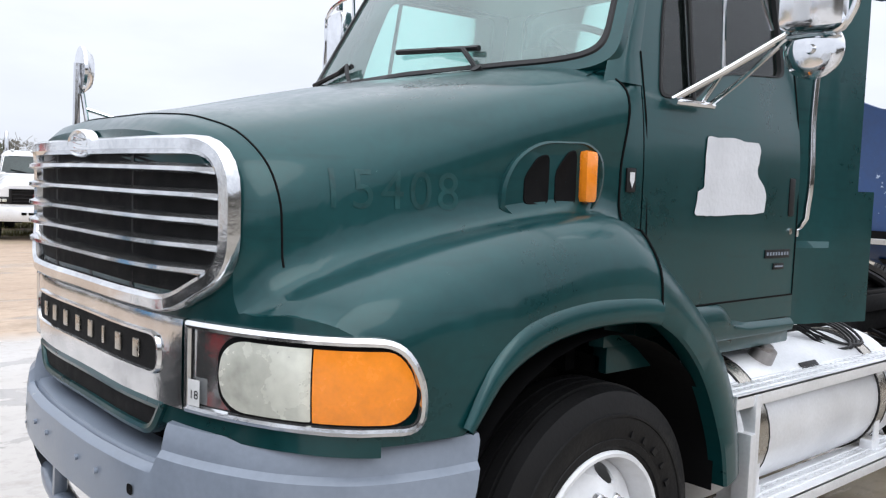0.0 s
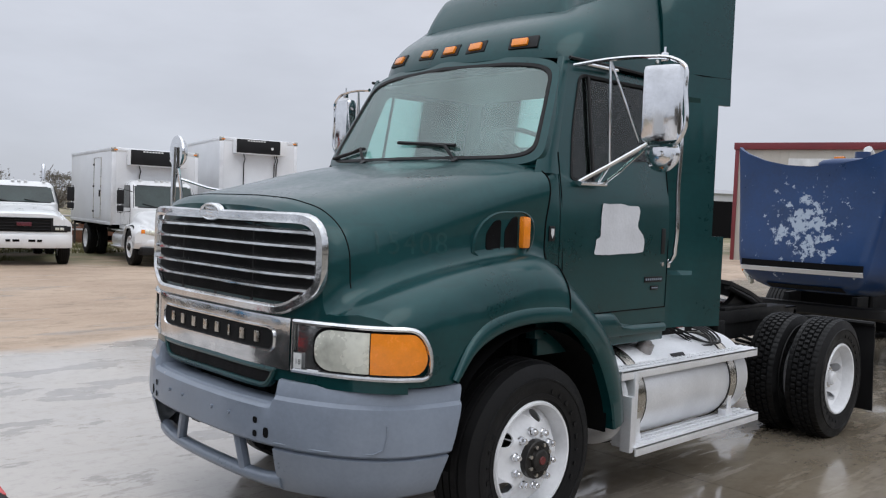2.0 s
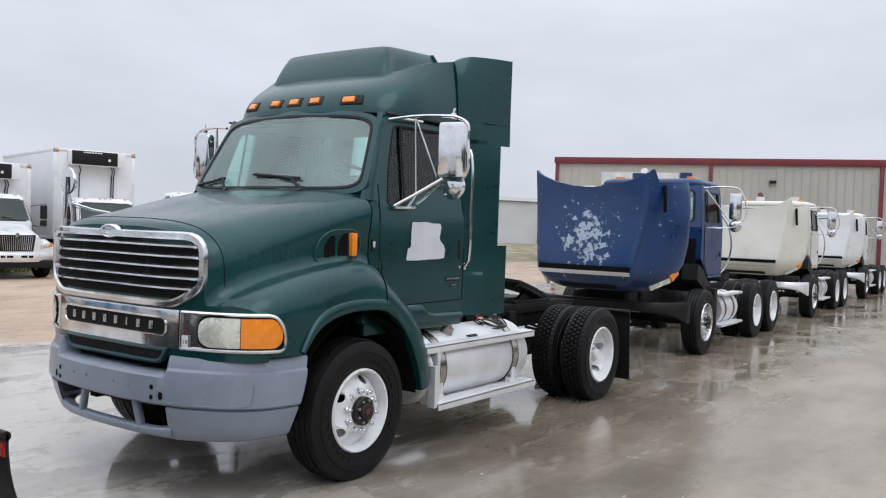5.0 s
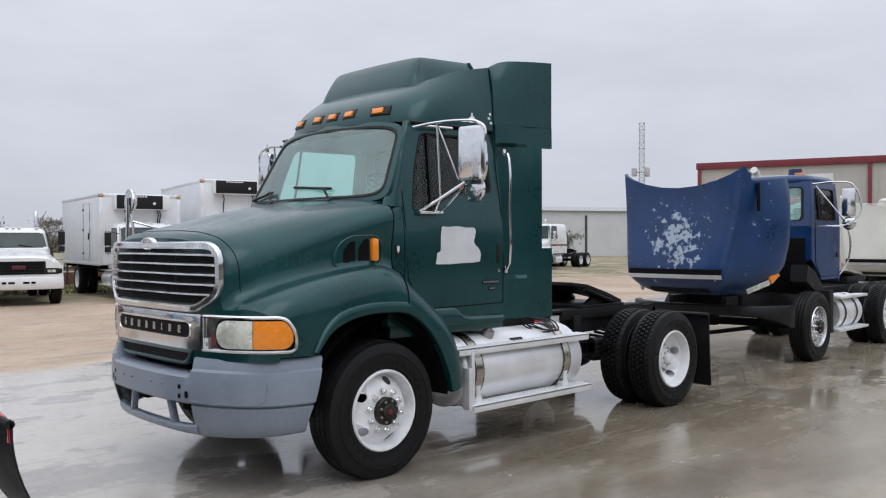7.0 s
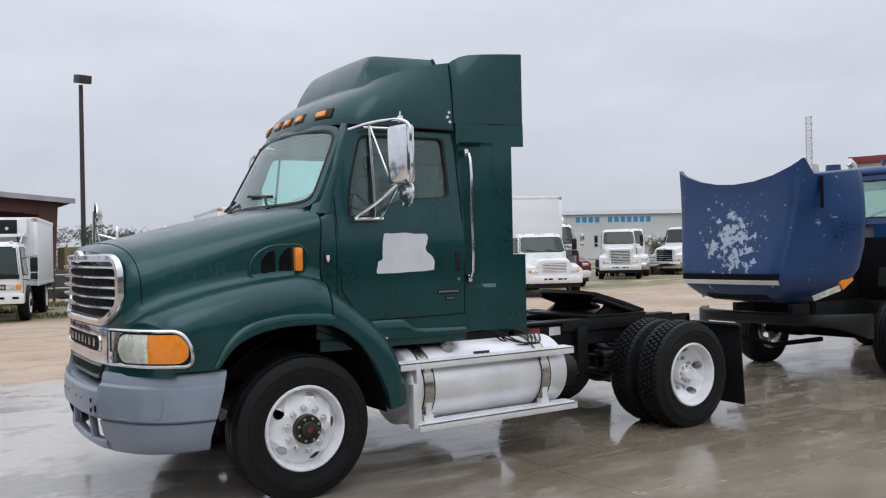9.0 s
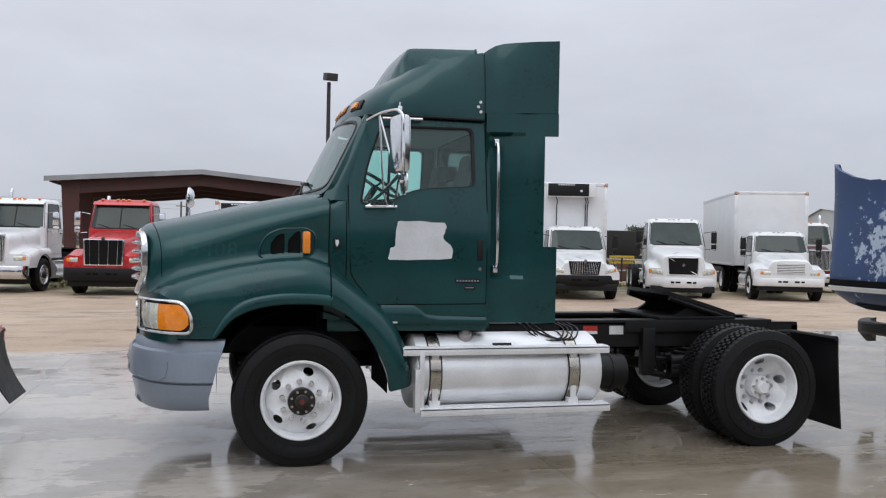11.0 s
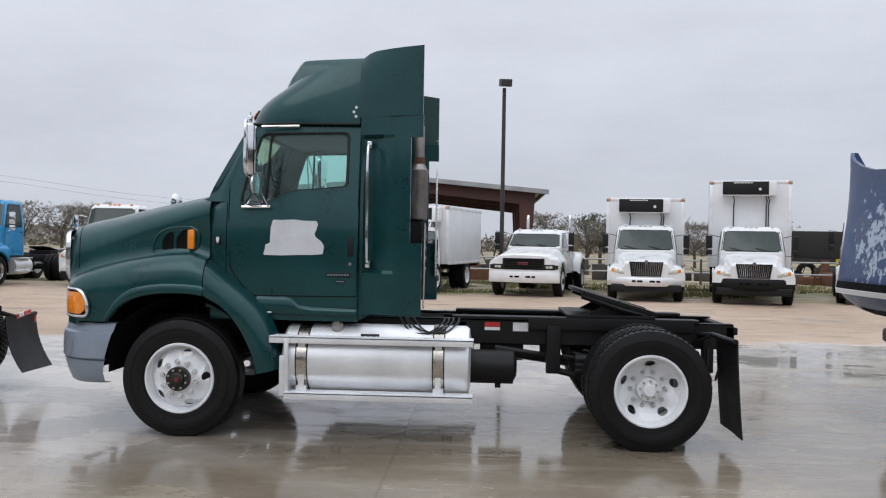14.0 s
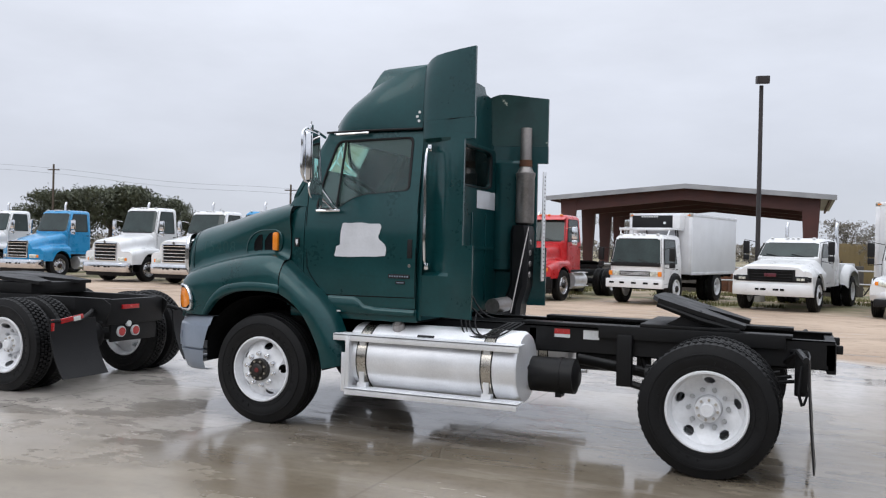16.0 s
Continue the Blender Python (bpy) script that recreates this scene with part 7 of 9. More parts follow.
def truck(label, paint, at_xy, turn, style, **over):
    """One parked conventional truck."""
    st = dict(style, **over)
    veh = thing("tractor_truck" if st.get("body") is None else "box_truck", label, "truck", "parked trucks", (at_xy[0], at_xy[1], 0), turn)
    build_hood(veh, st, st.get("nose_paint", paint))
    build_cab(veh, st, paint)
    build_chassis(veh, st, paint)
    bp = st["bumper"]
    bm = bmesh.new()
    box(bm, st["xn"] + 0.06, st["xn"] + 0.5, -bp["w"] + 0.12, bp["w"] - 0.12, bp["z0"] - 0.16, bp["z0"] + 0.05, 0.03)
    part("bumper_valance", bm, PLASTIC, veh)
    if st.get("stripe"):
        for sd in (-1, 1):
            bm = bmesh.new()
            loft(bm, [[(x, sd * (st["w"] + 0.004), z) for x in (st["xb"] + 0.1, st["xr"] - 0.1)] for z in (1.50, 1.60)])
            part("stripe", bm, MAROON, veh)
    return veh


N = 90.0
# front row, west to east
truck("white tractor truck in a row of heavy trucks", WHITE, (-29.6, 19.2), N, S_HEAVY)
truck("bright blue tractor truck with chrome bumper on dirt", SKYBLUE, (-25.6, 18.9), N, S_HEAVY, zn=1.52, bow=0.32)
truck("white tractor truck with barred grille on dirt", WHITE, (-20.75, 18.9), N, S_HEAVY, zr=3.02, yf=1.2)
truck("white tractor truck with wide barred grille", WHITE, (-17.4, 19.0), N, S_HEAVY, zn=1.68, bow=0.08)
truck("sky blue older tractor truck with chrome bumper", SKYBLUE, (-14.65, 18.8), N, S_HEAVY, zn=1.70, bow=0.08, hf=0.74, hr=0.92)
truck("white tractor truck with tall slatted grille", WHITE, (-10.9, 20.8), N, S_CONV, split=False, visor=False, zn=1.62, bow=0.22, alu=False, stacks=(), bumper=dict(w=1.14, z0=0.45, z1=0.76, out=0.10, m=WHITE), grille=dict(w0=0.40, w1=0.40, z0=0.95, z1=1.45, n=14, dir="v", r=0.008, frame=PLASTIC, bar=ALU, mark=-0.02))
truck("white long-nose tractor truck with chrome grille", WHITE, (-7.0, 20.8), N - 12, S_CONV)
truck("red long-nose tractor truck with black bumper", RED, (-3.75, 19.6), N - 9, S_CONV, zn=1.66, stacks=((1, 3.0),), bumper=dict(w=1.14, z0=0.42, z1=0.80, out=0.12, m=BLACK, round=0), grille=dict(w0=0.50, w1=0.53, z0=0.90, z1=1.60, n=4, dir="v", r=0.014, frame=CHROME, bar=CHROME, mark=0.03))
truck("white refrigerated box truck with silver bumper", WHITE, (7.52, 18.5), N - 9, S_MEDIUM, body=dict(x0=1.62, x1=7.2, w=1.25, z0=1.05, z1=3.28, reefer=2.78, ro=0.06, door=1))
truck("white refrigerated box truck with black bumper", WHITE, (10.62, 17.9), N - 14, S_MEDIUM, body=dict(x0=2.0, x1=8.2, w=1.26, z0=1.05, z1=3.88, reefer=3.38, ro=0.08), bumper=dict(w=1.16, z0=0.46, z1=0.78, out=0.06, m=BLACK), grille=dict(w0=0.40, w1=0.47, z0=0.82, z1=1.20, n=16, dir="v", r=0.009, frame=PLASTIC, bar=CHROME, mark=0.02))
truck("white day-cab tractor truck with black grille", WHITE, (14.75, 18.9), N - 21, S_SLOPED)
truck("white box truck with square barred grille", WHITE, (17.75, 17.2), N - 23, S_SQUARE, body=dict(x0=1.95, x1=9.2, w=1.26, z0=1.1, z1=3.78))
truck("white tractor truck with maroon stripe", WHITE, (22.9, 22.4), N - 25, S_CONV, nose_paint=MAROON, visor=False, split=False, stacks=((-1, 3.2),), bumper=dict(w=1.14, z0=0.42, z1=0.76, out=0.10, m=ALU))
truck("white tractor truck with a flat silver grille", WHITE, (31.3, 27.0), N - 42, S_SQUARE, body=None, zr=2.75, zb=1.9, zn=1.7, cf=1.2, cr=1.35, grille=dict(w0=0.52, w1=0.52, z0=0.85, z1=1.6, n=9, dir="h", r=0.02, frame=ALU, bar=ALU, mark=-0.4))
truck("white tractor truck between two others", WHITE, (34.7, 29.6), N - 45, S_CONV, visor=False, split=False, stacks=())
truck("white sleeper tractor truck with dark stripe", WHITE, (38.5, 29.5), N - 76, S_HEAVY, xr=3.4, wb=5.8, stripe=True, zr=2.95)


def cabover(at_xy, turn):
    """The small forward-control reefer."""
    veh = thing("box_truck", "white cab-over refrigerated truck on dirt", "truck", "parked trucks", (*at_xy, 0), turn)
    st = dict(zf=0.55, zb=1.27, zr=2.22, xb=-0.95, xt=-0.78, xr=0.75, w=0.92, mirror=PLASTIC, lamps=WHITE)
    build_cab(veh, st, WHITE)
    bm = bmesh.new()
    box(bm, -0.975, -0.93, -0.50, 0.50, 0.90, 1.05, 0.01)
    part("grille", bm, PLASTIC, veh)
    for sd in (-1, 1):
        bm = bmesh.new()
        obox(bm, pose(-0.962, sd * 0.635, 0.975), 0.045, 0.25, 0.15, 0.015)
        lamp = part("headlight", bm, LENS, veh)
        bm = bmesh.new()
        obox(bm, pose(-0.955, sd * 0.825, 0.975), 0.05, 0.12, 0.15, 0.015)
        part("turn_signal", bm, AMBER, lamp)
    for z in (0.94, 0.975, 1.01):
        part("grille_bar", box(bmesh.new(), -0.982, -0.97, -0.48, 0.48, z - 0.006, z + 0.006), WHITE, veh)
    part("screen_band", box(bmesh.new(), -0.972, -0.93, -0.84, 0.84, 1.20, 1.325, 0.012), PLASTIC, veh)
    for sd in (-1, 1):
        part("deflector_post", tube(bmesh.new(), [(-0.35, sd * 0.80, 2.20), (-0.25, sd * 0.84, 2.40), (0.9, sd * 0.84, 2.40)], 0.02, 6), ALU, veh)
    part("deflector_bar", box(bmesh.new(), -0.30, -0.18, -0.88, 0.88, 2.36, 2.44, 0.015), ALU, veh)
    bm = bmesh.new()
    box(bm, -1.05, -0.9, -0.96, 0.96, 0.52, 0.80, 0.03)
    bp = part("bumper", bm, WHITE, veh)
    for y in (-0.75, -0.4, 0.0, 0.4, 0.75):
        bm = bmesh.new()
        obox(bm, pose(-1.05, y, 0.68), 0.02, 0.16, 0.06, 0.008)
        part("bumper_slot", bm, DARK, bp)
    build_chassis(veh, dict(xn=-0.9, xb=0.1, xr=0.75, wb=3.6, track=0.86, tank=False, body=dict(x0=0.95, x1=5.4, w=1.08, z0=0.95, z1=2.95, reefer=2.42)), CREAM)


def pickup(at_xy, turn):
    """The big crew-cab pickup with twin stacks."""
    veh = thing("pickup_truck", "large white crew-cab pickup with twin exhaust stacks", "truck", "parked trucks", (*at_xy, 0), turn)
    st = dict(zf=0.7, zb=1.58, zr=2.20, xb=0.75, xt=1.28, xr=3.5, w=0.98, mirror=PLASTIC, xn=-0.95, zn=1.36, hf=0.93, hr=0.98, yf=1.13, cf=1.22, cr=1.27, bow=0.13, low=0.62, wb=4.3, tank=False, fifth=False,
              grille=dict(w0=0.62, w1=0.62, z0=0.89, z1=1.22, n=4, dir="h", r=0.010, frame=PLASTIC, bar=PLASTIC, mark=-0.15, badge=MAROON), lamp=dict(y0=0.67, y1=1.02, z=0.96, h=0.17, m=PLASTIC), bumper=dict(w=1.15, z0=0.46, z1=0.80, out=0.10, m=WHITE))
    build_hood(veh, st, WHITE)
    build_cab(veh, st, WHITE)
    build_chassis(veh, dict(st, stacks=((-1, 2.75), (1, 2.75))), WHITE)
    bm = bmesh.new()
    box(bm, 3.55, 5.7, -0.95, 0.95, 0.8, 1.42, 0.05)
    bed = part("bed", bm, WHITE, veh)
    for sd in (-1, 1):
        bm = bmesh.new()
        rows = []
        for k in range(13):
            q = math.radians(180 * k / 12)
            x, z = 4.3 - 0.85 * math.cos(q), 0.72 + 0.66 * math.sin(q) ** 0.7
            rows.append([(x, sd * 0.94, z + 0.02), (x, sd * 1.10, z), (x, sd * 1.20, z - 0.10), (4.3 + (x - 4.3) * 0.9, sd * 1.21, 0.66 + (z - 0.72) * 0.8)])
        loft(bm, rows)
        part("rear_fender", bm, WHITE, bed)


cabover((-0.05, 20.1), N - 14)
pickup((3.95, 19.75), N - 14)


# ---- tractors in the line of the green one ----
def tandem_rear(veh, x, nuts=True):
    """Twin drive axles with rails and fifth wheel."""
    for sd in (-1, 1):
        for dx in (-0.66, 0.66):
            duals(veh, x + dx, sd * 1.05, sd, nuts, 11 + 40 * (dx > 0))
        bm = bmesh.new()
        for dx in (-0.66, 0.66):
            tube(bm, [(x + dx - 0.5, sd * 0.5, 0.62), (x + dx, sd * 0.5, 0.55), (x + dx + 0.5, sd * 0.5, 0.62)], 0.04, 8)
        obox(bm, pose(x, sd * 0.48, 0.7), 0.25, 0.1, 0.4, 0.03)
        part("suspension_beam", bm, BLACK, veh)
    for dx in (-0.66, 0.66):
        bm = bmesh.new()
        rod(bm, (x + dx, -0.95, 0.5), (x + dx, 0.95, 0.5), 0.08)
        bmesh.ops.create_uvsphere(bm, u_segments=18, v_segments=10, radius=0.2, matrix=pose(x + dx, 0, 0.5))
        part("drive_axle", bm, BLACK, veh)


lead = thing("tractor_truck", "black-framed tandem tractor, rear end with mud flaps", "truck", "trucks in the line", (-4.02, 0.05, 0), 0)
for sd in (-1, 1):
    bm = bmesh.new()
    box(bm, -5.2, 1.40, sd * 0.37, sd * 0.44, 0.74, 1.0, 0.006)
    part("frame_rail", bm, BLACK, lead)
    bm = bmesh.new()
    plate(bm, [(0.95, 1.0), (1.36, 1.0), (1.48, 0.94), (1.48, 0.88), (1.40, 0.74), (0.95, 0.74)], [], lambda u, v, sd=sd: (u, sd * 0.45, v), (0, sd * 0.012, 0))
    part("rail_horn", bm, BLACK, lead)
    bm = bmesh.new()
    tube(bm, [(1.2, sd * 0.45, 0.86), (1.36, sd * 0.62, 0.86), (1.42, sd * 0.80, 0.80), (1.42, sd * 1.24, 0.80)], 0.026, 8)
    arm = part("flap_hanger", bm, BLACK, lead)
    bm = bmesh.new()
    obox(bm, pose(1.435, sd * 0.96, 0.815, 8), 0.02, 0.30, 0.05, 0.004)
    part("reflector", bm, REDL, arm)
    bm = bmesh.new()
    obox(bm, pose(1.447, sd * 0.90, 0.815, 8), 0.012, 0.09, 0.048, 0.003)
    part("reflector_band", bm, PALETXT, arm)
    bm = bmesh.new()
    obox(bm, pose(1.43, sd * 1.21, 0.76, 0, 0), 0.02, 0.04, 0.12, 0.004)
    part("side_reflector", bm, REDL, arm)
    bm = bmesh.new()
    rows = []
    for k in range(8):
        z = 0.81 - 0.60 * k / 7
        x = 1.42 + 0.20 * (k / 7) ** 2.2
        rows.append([(x, sd * 0.62, z), (x, sd * 1.24, z), (x + 0.012, sd * 1.24, z), (x + 0.012, sd * 0.62, z)])
    loft(bm, rows, closed=True, ends=True)
    part("mud_flap", bm, PLASTIC, lead, "black rubber mud flap")
tandem_rear(lead, 0.0)
bm = bmesh.new()
box(bm, 1.34, 1.42, -0.44, 0.44, 0.70, 0.99, 0.012)
box(bm, 1.36, 1.40, -0.36, 0.36, 0.50, 0.74, 0.01)
panel = part("tail_panel", bm, BLACK, lead)
for y in (-0.22, 0.0):
    bm = bmesh.new()
    rod(bm, (1.40, y, 0.615), (1.425, y, 0.615), 0.062, seg=24)
    tl = part("tail_lamp", bm, PALETXT, panel, "round red tail lamp with pale rim")
    bm = bmesh.new()
    rod(bm, (1.42, y, 0.615), (1.432, y, 0.615), 0.048, seg=24)
    part("lamp_lens", bm, REDL, tl)
bm = bmesh.new()
rod(bm, (1.40, -0.11, 0.70), (1.43, -0.11, 0.70), 0.035, seg=16)
part("plate_lamp", bm, PALETXT, panel)
bm = bmesh.new()
obox(bm, pose(1.43, -0.10, 0.90), 0.02, 0.26, 0.05, 0.004)
part("rear_reflector", bm, REDL, panel)
bm = bmesh.new()
plate(bm, [(-0.5, -0.28), (-0.5, 0.28), (-0.36, 0.43), (0.05, 0.45), (0.55, 0.40), (0.55, 0.22), (0.12, 0.05), (0.12, -0.05), (0.55, -0.22), (0.55, -0.40), (0.05, -0.45), (-0.36, -0.43)], [], lambda u, v: (-0.25 + u, v, 1.16 - 0.08 * u), (0, 0, 0.04))
box(bm, -0.6, 0.2, -0.42, 0.42, 1.0, 1.14, 0.02)
part("fifth_wheel", bm, BLACK, lead, "greasy black fifth wheel")
before = set(lead.children)
build_hood(lead, S_HEAVY, WHITE)
build_cab(lead, S_HEAVY, WHITE)
for c in [q for q in lead.children if q not in before]:
    c.matrix_basis = pose(-5.6, 0, 0) @ c.matrix_basis
for sd in (-1, 1):
    wheel(lead, -5.6, sd, sd, "front", False)


def tilted_hood(veh, paint, lean, scars, tall=1.0):
    """A bonnet swung forward on its hinge: its top now faces ahead, its nose is down."""
    def row(z, xf, xs, wt, ws):
        half = [(xf - 0.03, 0.0), (xf - 0.028, 0.3 * wt), (xf - 0.02, 0.6 * wt), (xf - 0.006, 0.85 * wt), (xf + 0.012, 0.95 * wt), (xf + 0.035, wt), (xf + 0.075, wt + 0.012)]
        half += [(xf + 0.10 + (xs - xf - 0.10) * k / 8, wt + 0.015 + (ws - wt - 0.015) * math.sin(math.pi / 2 * k / 8) ** 1.2) for k in range(1, 9)]
        return [(x, y, z) for x, y in half]
    R = [(1.00, -1.58, -1.45, 0.44, 0.60), (1.03, -1.82, -1.42, 0.51, 0.72), (1.10, -2.01, -1.38, 0.59, 0.86), (1.20, -2.12, -1.30, 0.67, 0.99), (1.30, -2.17, -1.24, 0.73, 1.07), (1.43, -2.15, -1.16, 0.75, 1.12), (1.7, -2.09, -1.10, 0.79, 1.16), (2.0, -2.03, -1.07, 0.83, 1.17), (2.2, -2.003, -1.063, 0.85, 1.166), (2.4, -1.98, -1.06, 0.87, 1.16), (2.6, -1.965, -1.07, 0.89, 1.15), (2.74, -1.96, -1.08, 0.90, 1.13)]
    bm = bmesh.new()
    rows = []
    for i, r in enumerate(R):
        h = row(*r)
        up = max(0.0, (r[0] - 2.0) / 0.74)
        h = [(x, y, z - up * (0.25 * max(0, 1 - (y / 0.90) ** 2) ** 0.8 + 0.19 * min(1, max(0, x + 1.88) / 0.12) - 0.10 * max(0, x + 1.7))) for x, y, z in h]
        rows.append([(x, -y, z) for x, y, z in h[::-1]] + h[1:])
    loft(bm, rows)
    bmesh.ops.recalc_face_normals(bm, faces=bm.faces[:])
    for v in bm.verts:
        v.co.x += lean * (v.co.z - 1.0)
        v.co.z = 0.84 + (v.co.z - 0.84) * tall
    geom = bmesh.ops.extrude_face_region(bm, geom=bm.faces[:])
    for v in geom["geom"]:
        if isinstance(v, bmesh.types.BMVert):
            v.co.x += 0.035
            v.co.y *= 0.975
    hood = part("tilted_hood", bm, paint, veh, scars, 45)
    def face(y, z, o):
        return (at([(r[0], r[1]) for r in R], z) - 0.032 - o + 0.05 * (abs(y) / 0.75) ** 4 + lean * (z - 1.0), y, z)
    bm = bmesh.new()
    loft(bm, [[face(y, z, o) for y in np.linspace(-0.70, 0.70, 15)] for z, o in ((1.245, 0.0), (1.245, 0.016), (1.295, 0.016), (1.30, 0.0))])
    part("hood_trim", bm, ALU, hood)
    bm = bmesh.new()
    loft(bm, [[face(y, z, 0.004) for y in np.linspace(-0.70, 0.70, 15)] for z in (1.303, 1.34, 1.375)])
    part("trim_gap", bm, DARK, hood)
    bm = bmesh.new()
    loft(bm, [[face(y, z, 0.006) for y in np.linspace(-0.44, 0.44, 13)] for z in (1.04, 1.07, 1.10)])
    part("hood_grille", bm, MESH, hood)
    for sd in (-1, 1):
        bm = bmesh.new()
        obox(bm, pose(-1.33, sd * 1.035, 1.27, 0, -32, 10 * sd), 0.22, 0.05, 0.11, 0.015)
        part("turn_signal", bm, AMBER, hood)
        bm = bmesh.new()
        obox(bm, pose(-1.52, sd * 0.90, 1.13, 0, -22, 42 * sd), 0.34, 0.05, 0.07, 0.01)
        part("hood_lamp", bm, LENS, hood)
    bm = bmesh.new()
    obox(bm, pose(-1.72 + lean * 1.4, -1.01, 2.34, 0, 10, 32), 0.06, 0.04, 0.38, 0.012)
    part("hood_vent", bm, DARK, hood)
    return hood


def square_cab(veh, paint):
    """A plain steel cab with real openings: door sides, windscreen frame, roof, rear wall, seat and wheel."""
    def wy(z):
        return 0.94 - 0.11 * max(0.0, z - 2.0)
    for sd in (-1, 1):
        bm = bmesh.new()
        win = rpoly([(0.43, 2.07), (1.27, 2.07), (1.27, 2.56), (0.515, 2.56)], 0.05, 4, 4)
        plate(bm, [(0.26, 2.0), (0.40, 2.67), (1.42, 2.67), (1.42, 2.0), (1.42, 1.16), (0.66, 1.16), (0.46, 1.34), (0.26, 1.48)], [win], lambda u, v, sd=sd: (u, sd * wy(v), v), (0, -sd * 0.04, 0))
        door = part("cab_side", bm, paint, veh)
        bm = bmesh.new()
        plate(bm, win, [], lambda u, v, sd=sd: (u, sd * (wy(v) - 0.015), v), (0, -sd * 0.004, 0))
        pane = part("side_window", bm, SIDE_GLASS, door)
        pane.visible_shadow = False
        bm = bmesh.new()
        cx, cz = 0.87, 2.31
        loft(bm, [[(cx + (x - cx) * k, sd * (wy(z) + o), cz + (z - cz) * k) for x, z in win] for k, o in ((1.03, 0.0), (1.025, 0.007), (0.97, 0.005), (0.965, -0.012))], closed=True)
        rod(bm, (0.60, sd * wy(2.07), 2.07), (0.63, sd * wy(2.56), 2.56), 0.011, seg=6)
        part("window_gasket", bm, PLASTIC, door)
        bm = bmesh.new()
        tube(bm, [(0.40, sd * (wy(2.03) + 0.001), 2.03), (0.42, sd * 0.941, 1.42), (0.62, sd * 0.941, 1.21), (1.37, sd * 0.941, 1.21), (1.37, sd * (wy(2.6) + 0.001), 2.6)], 0.006, 5)
        part("door_seam", bm, DARK, door)
        bm = bmesh.new()
        box(bm, 1.27, 1.34, sd * 0.935, sd * 0.95, 1.50, 1.58, 0.008)
        part("door_handle", bm, PLASTIC, door)
        # firewall cheek beside the engine
        bm = bmesh.new()
        plate(bm, [(0.55, 1.30), (0.93, 1.48), (0.93, 2.0), (0.55, 2.0)], [], lambda u, v, sd=sd: (0.25, sd * u, v), (0.03, 0, 0))
        part("cowl_cheek", bm, paint, veh)
        # mirror
        bm = bmesh.new()
        obox(bm, pose(0.58, sd * 1.36, 2.33, 0, 0, -10 * sd), 0.07, 0.19, 0.42, 0.03)
        mir = part("mirror", bm, CHROME, veh)
        bm = bmesh.new()
        tube(bm, curve([(0.45, sd * 0.88, 2.62), (0.50, sd * 1.2, 2.64), (0.56, sd * 1.42, 2.60), (0.58, sd * 1.48, 2.5), (0.58, sd * 1.48, 2.1), (0.56, sd * 1.40, 2.03), (0.46, sd * 0.95, 1.98)], 26), 0.012, 6)
        tube(bm, [(0.52, sd * 0.90, 2.60), (0.60, sd * 1.30, 2.06)], 0.009, 6)
        part("mirror_arm", bm, CHROME, mir)
        bm = bmesh.new()
        lathe(bm, [(0.0, 0.0), (-0.035, 0.03), (-0.030, 0.07), (-0.004, 0.10), (0.012, 0.10), (0.012, 0.0)], 20)
        for v in bm.verts:
            v.co = pose(0.60, sd * 1.36, 2.02, 0, 0, -90) @ v.co
        part("spot_mirror", bm, CHROME, mir)
    bm = bmesh.new()
    hole = rpoly([(-0.80, 2.07), (0.80, 2.07), (0.76, 2.58), (-0.76, 2.58)], 0.07, 4, 5)
    tilt = lambda u, v: (0.25 + (v - 2.0) * 0.21, u, v)
    plate(bm, [(-0.93, 1.98), (0.93, 1.98), (0.865, 2.67), (-0.865, 2.67)], [hole], tilt, (0.04, 0, 0))
    frame_part = part("screen_frame", bm, paint, veh)
    bm = bmesh.new()
    plate(bm, hole, [], lambda u, v: (0.262 + (v - 2.0) * 0.21, u, v), (0.005, 0, 0))
    pane = part("windscreen", bm, WS_GLASS, frame_part)
    pane.visible_shadow = False
    bm = bmesh.new()
    loft(bm, [[(0.25 + (2.325 + (z - 2.325) * k - 2.0) * 0.21 - o, y * k, 2.325 + (z - 2.325) * k) for y, z in hole] for k, o in ((1.02, 0.0), (1.02, 0.01), (0.975, 0.008), (0.97, -0.01))], closed=True)
    part("screen_gasket", bm, PLASTIC, frame_part)
    for y in (-0.45, 0.35):
        bm = bmesh.new()
        tube(bm, [(0.23, y, 2.03), (0.25, y + 0.2, 2.13), (0.26, y + 0.42, 2.16)], 0.010, 5)
        part("wiper", bm, PLASTIC, frame_part)
    bm = bmesh.new()
    rows = []
    for z, g in ((2.66, 1.0), (2.69, 1.012), (2.72, 1.0), (2.755, 0.95), (2.775, 0.84), (2.78, 0.5)):
        rows.append([(0.90 + u * g, v * g, z) for u, v in ringpts(0, 0, 0.53, 0.875, 44, 8)])
    loft(bm, rows, closed=True, ends=True)
    part("cab_roof", bm, paint, veh)
    bm = bmesh.new()
    plate(bm, [(-0.93, 1.12), (0.93, 1.12), (0.93, 2.0), (0.865, 2.67), (-0.865, 2.67), (-0.93, 2.0)], [rpoly([(-0.6, 2.1), (0.6, 2.1), (0.6, 2.5), (-0.6, 2.5)], 0.06, 4, 4)], lambda u, v: (1.40, u, v), (0.03, 0, 0))
    part("cab_back", bm, paint, veh)
    bm = bmesh.new()
    box(bm, 0.30, 1.40, -0.90, 0.90, 1.16, 1.20)
    box(bm, 0.30, 0.62, -0.88, 0.88, 1.6, 2.02, 0.05)
    part("dashboard", bm, SEAT, veh)
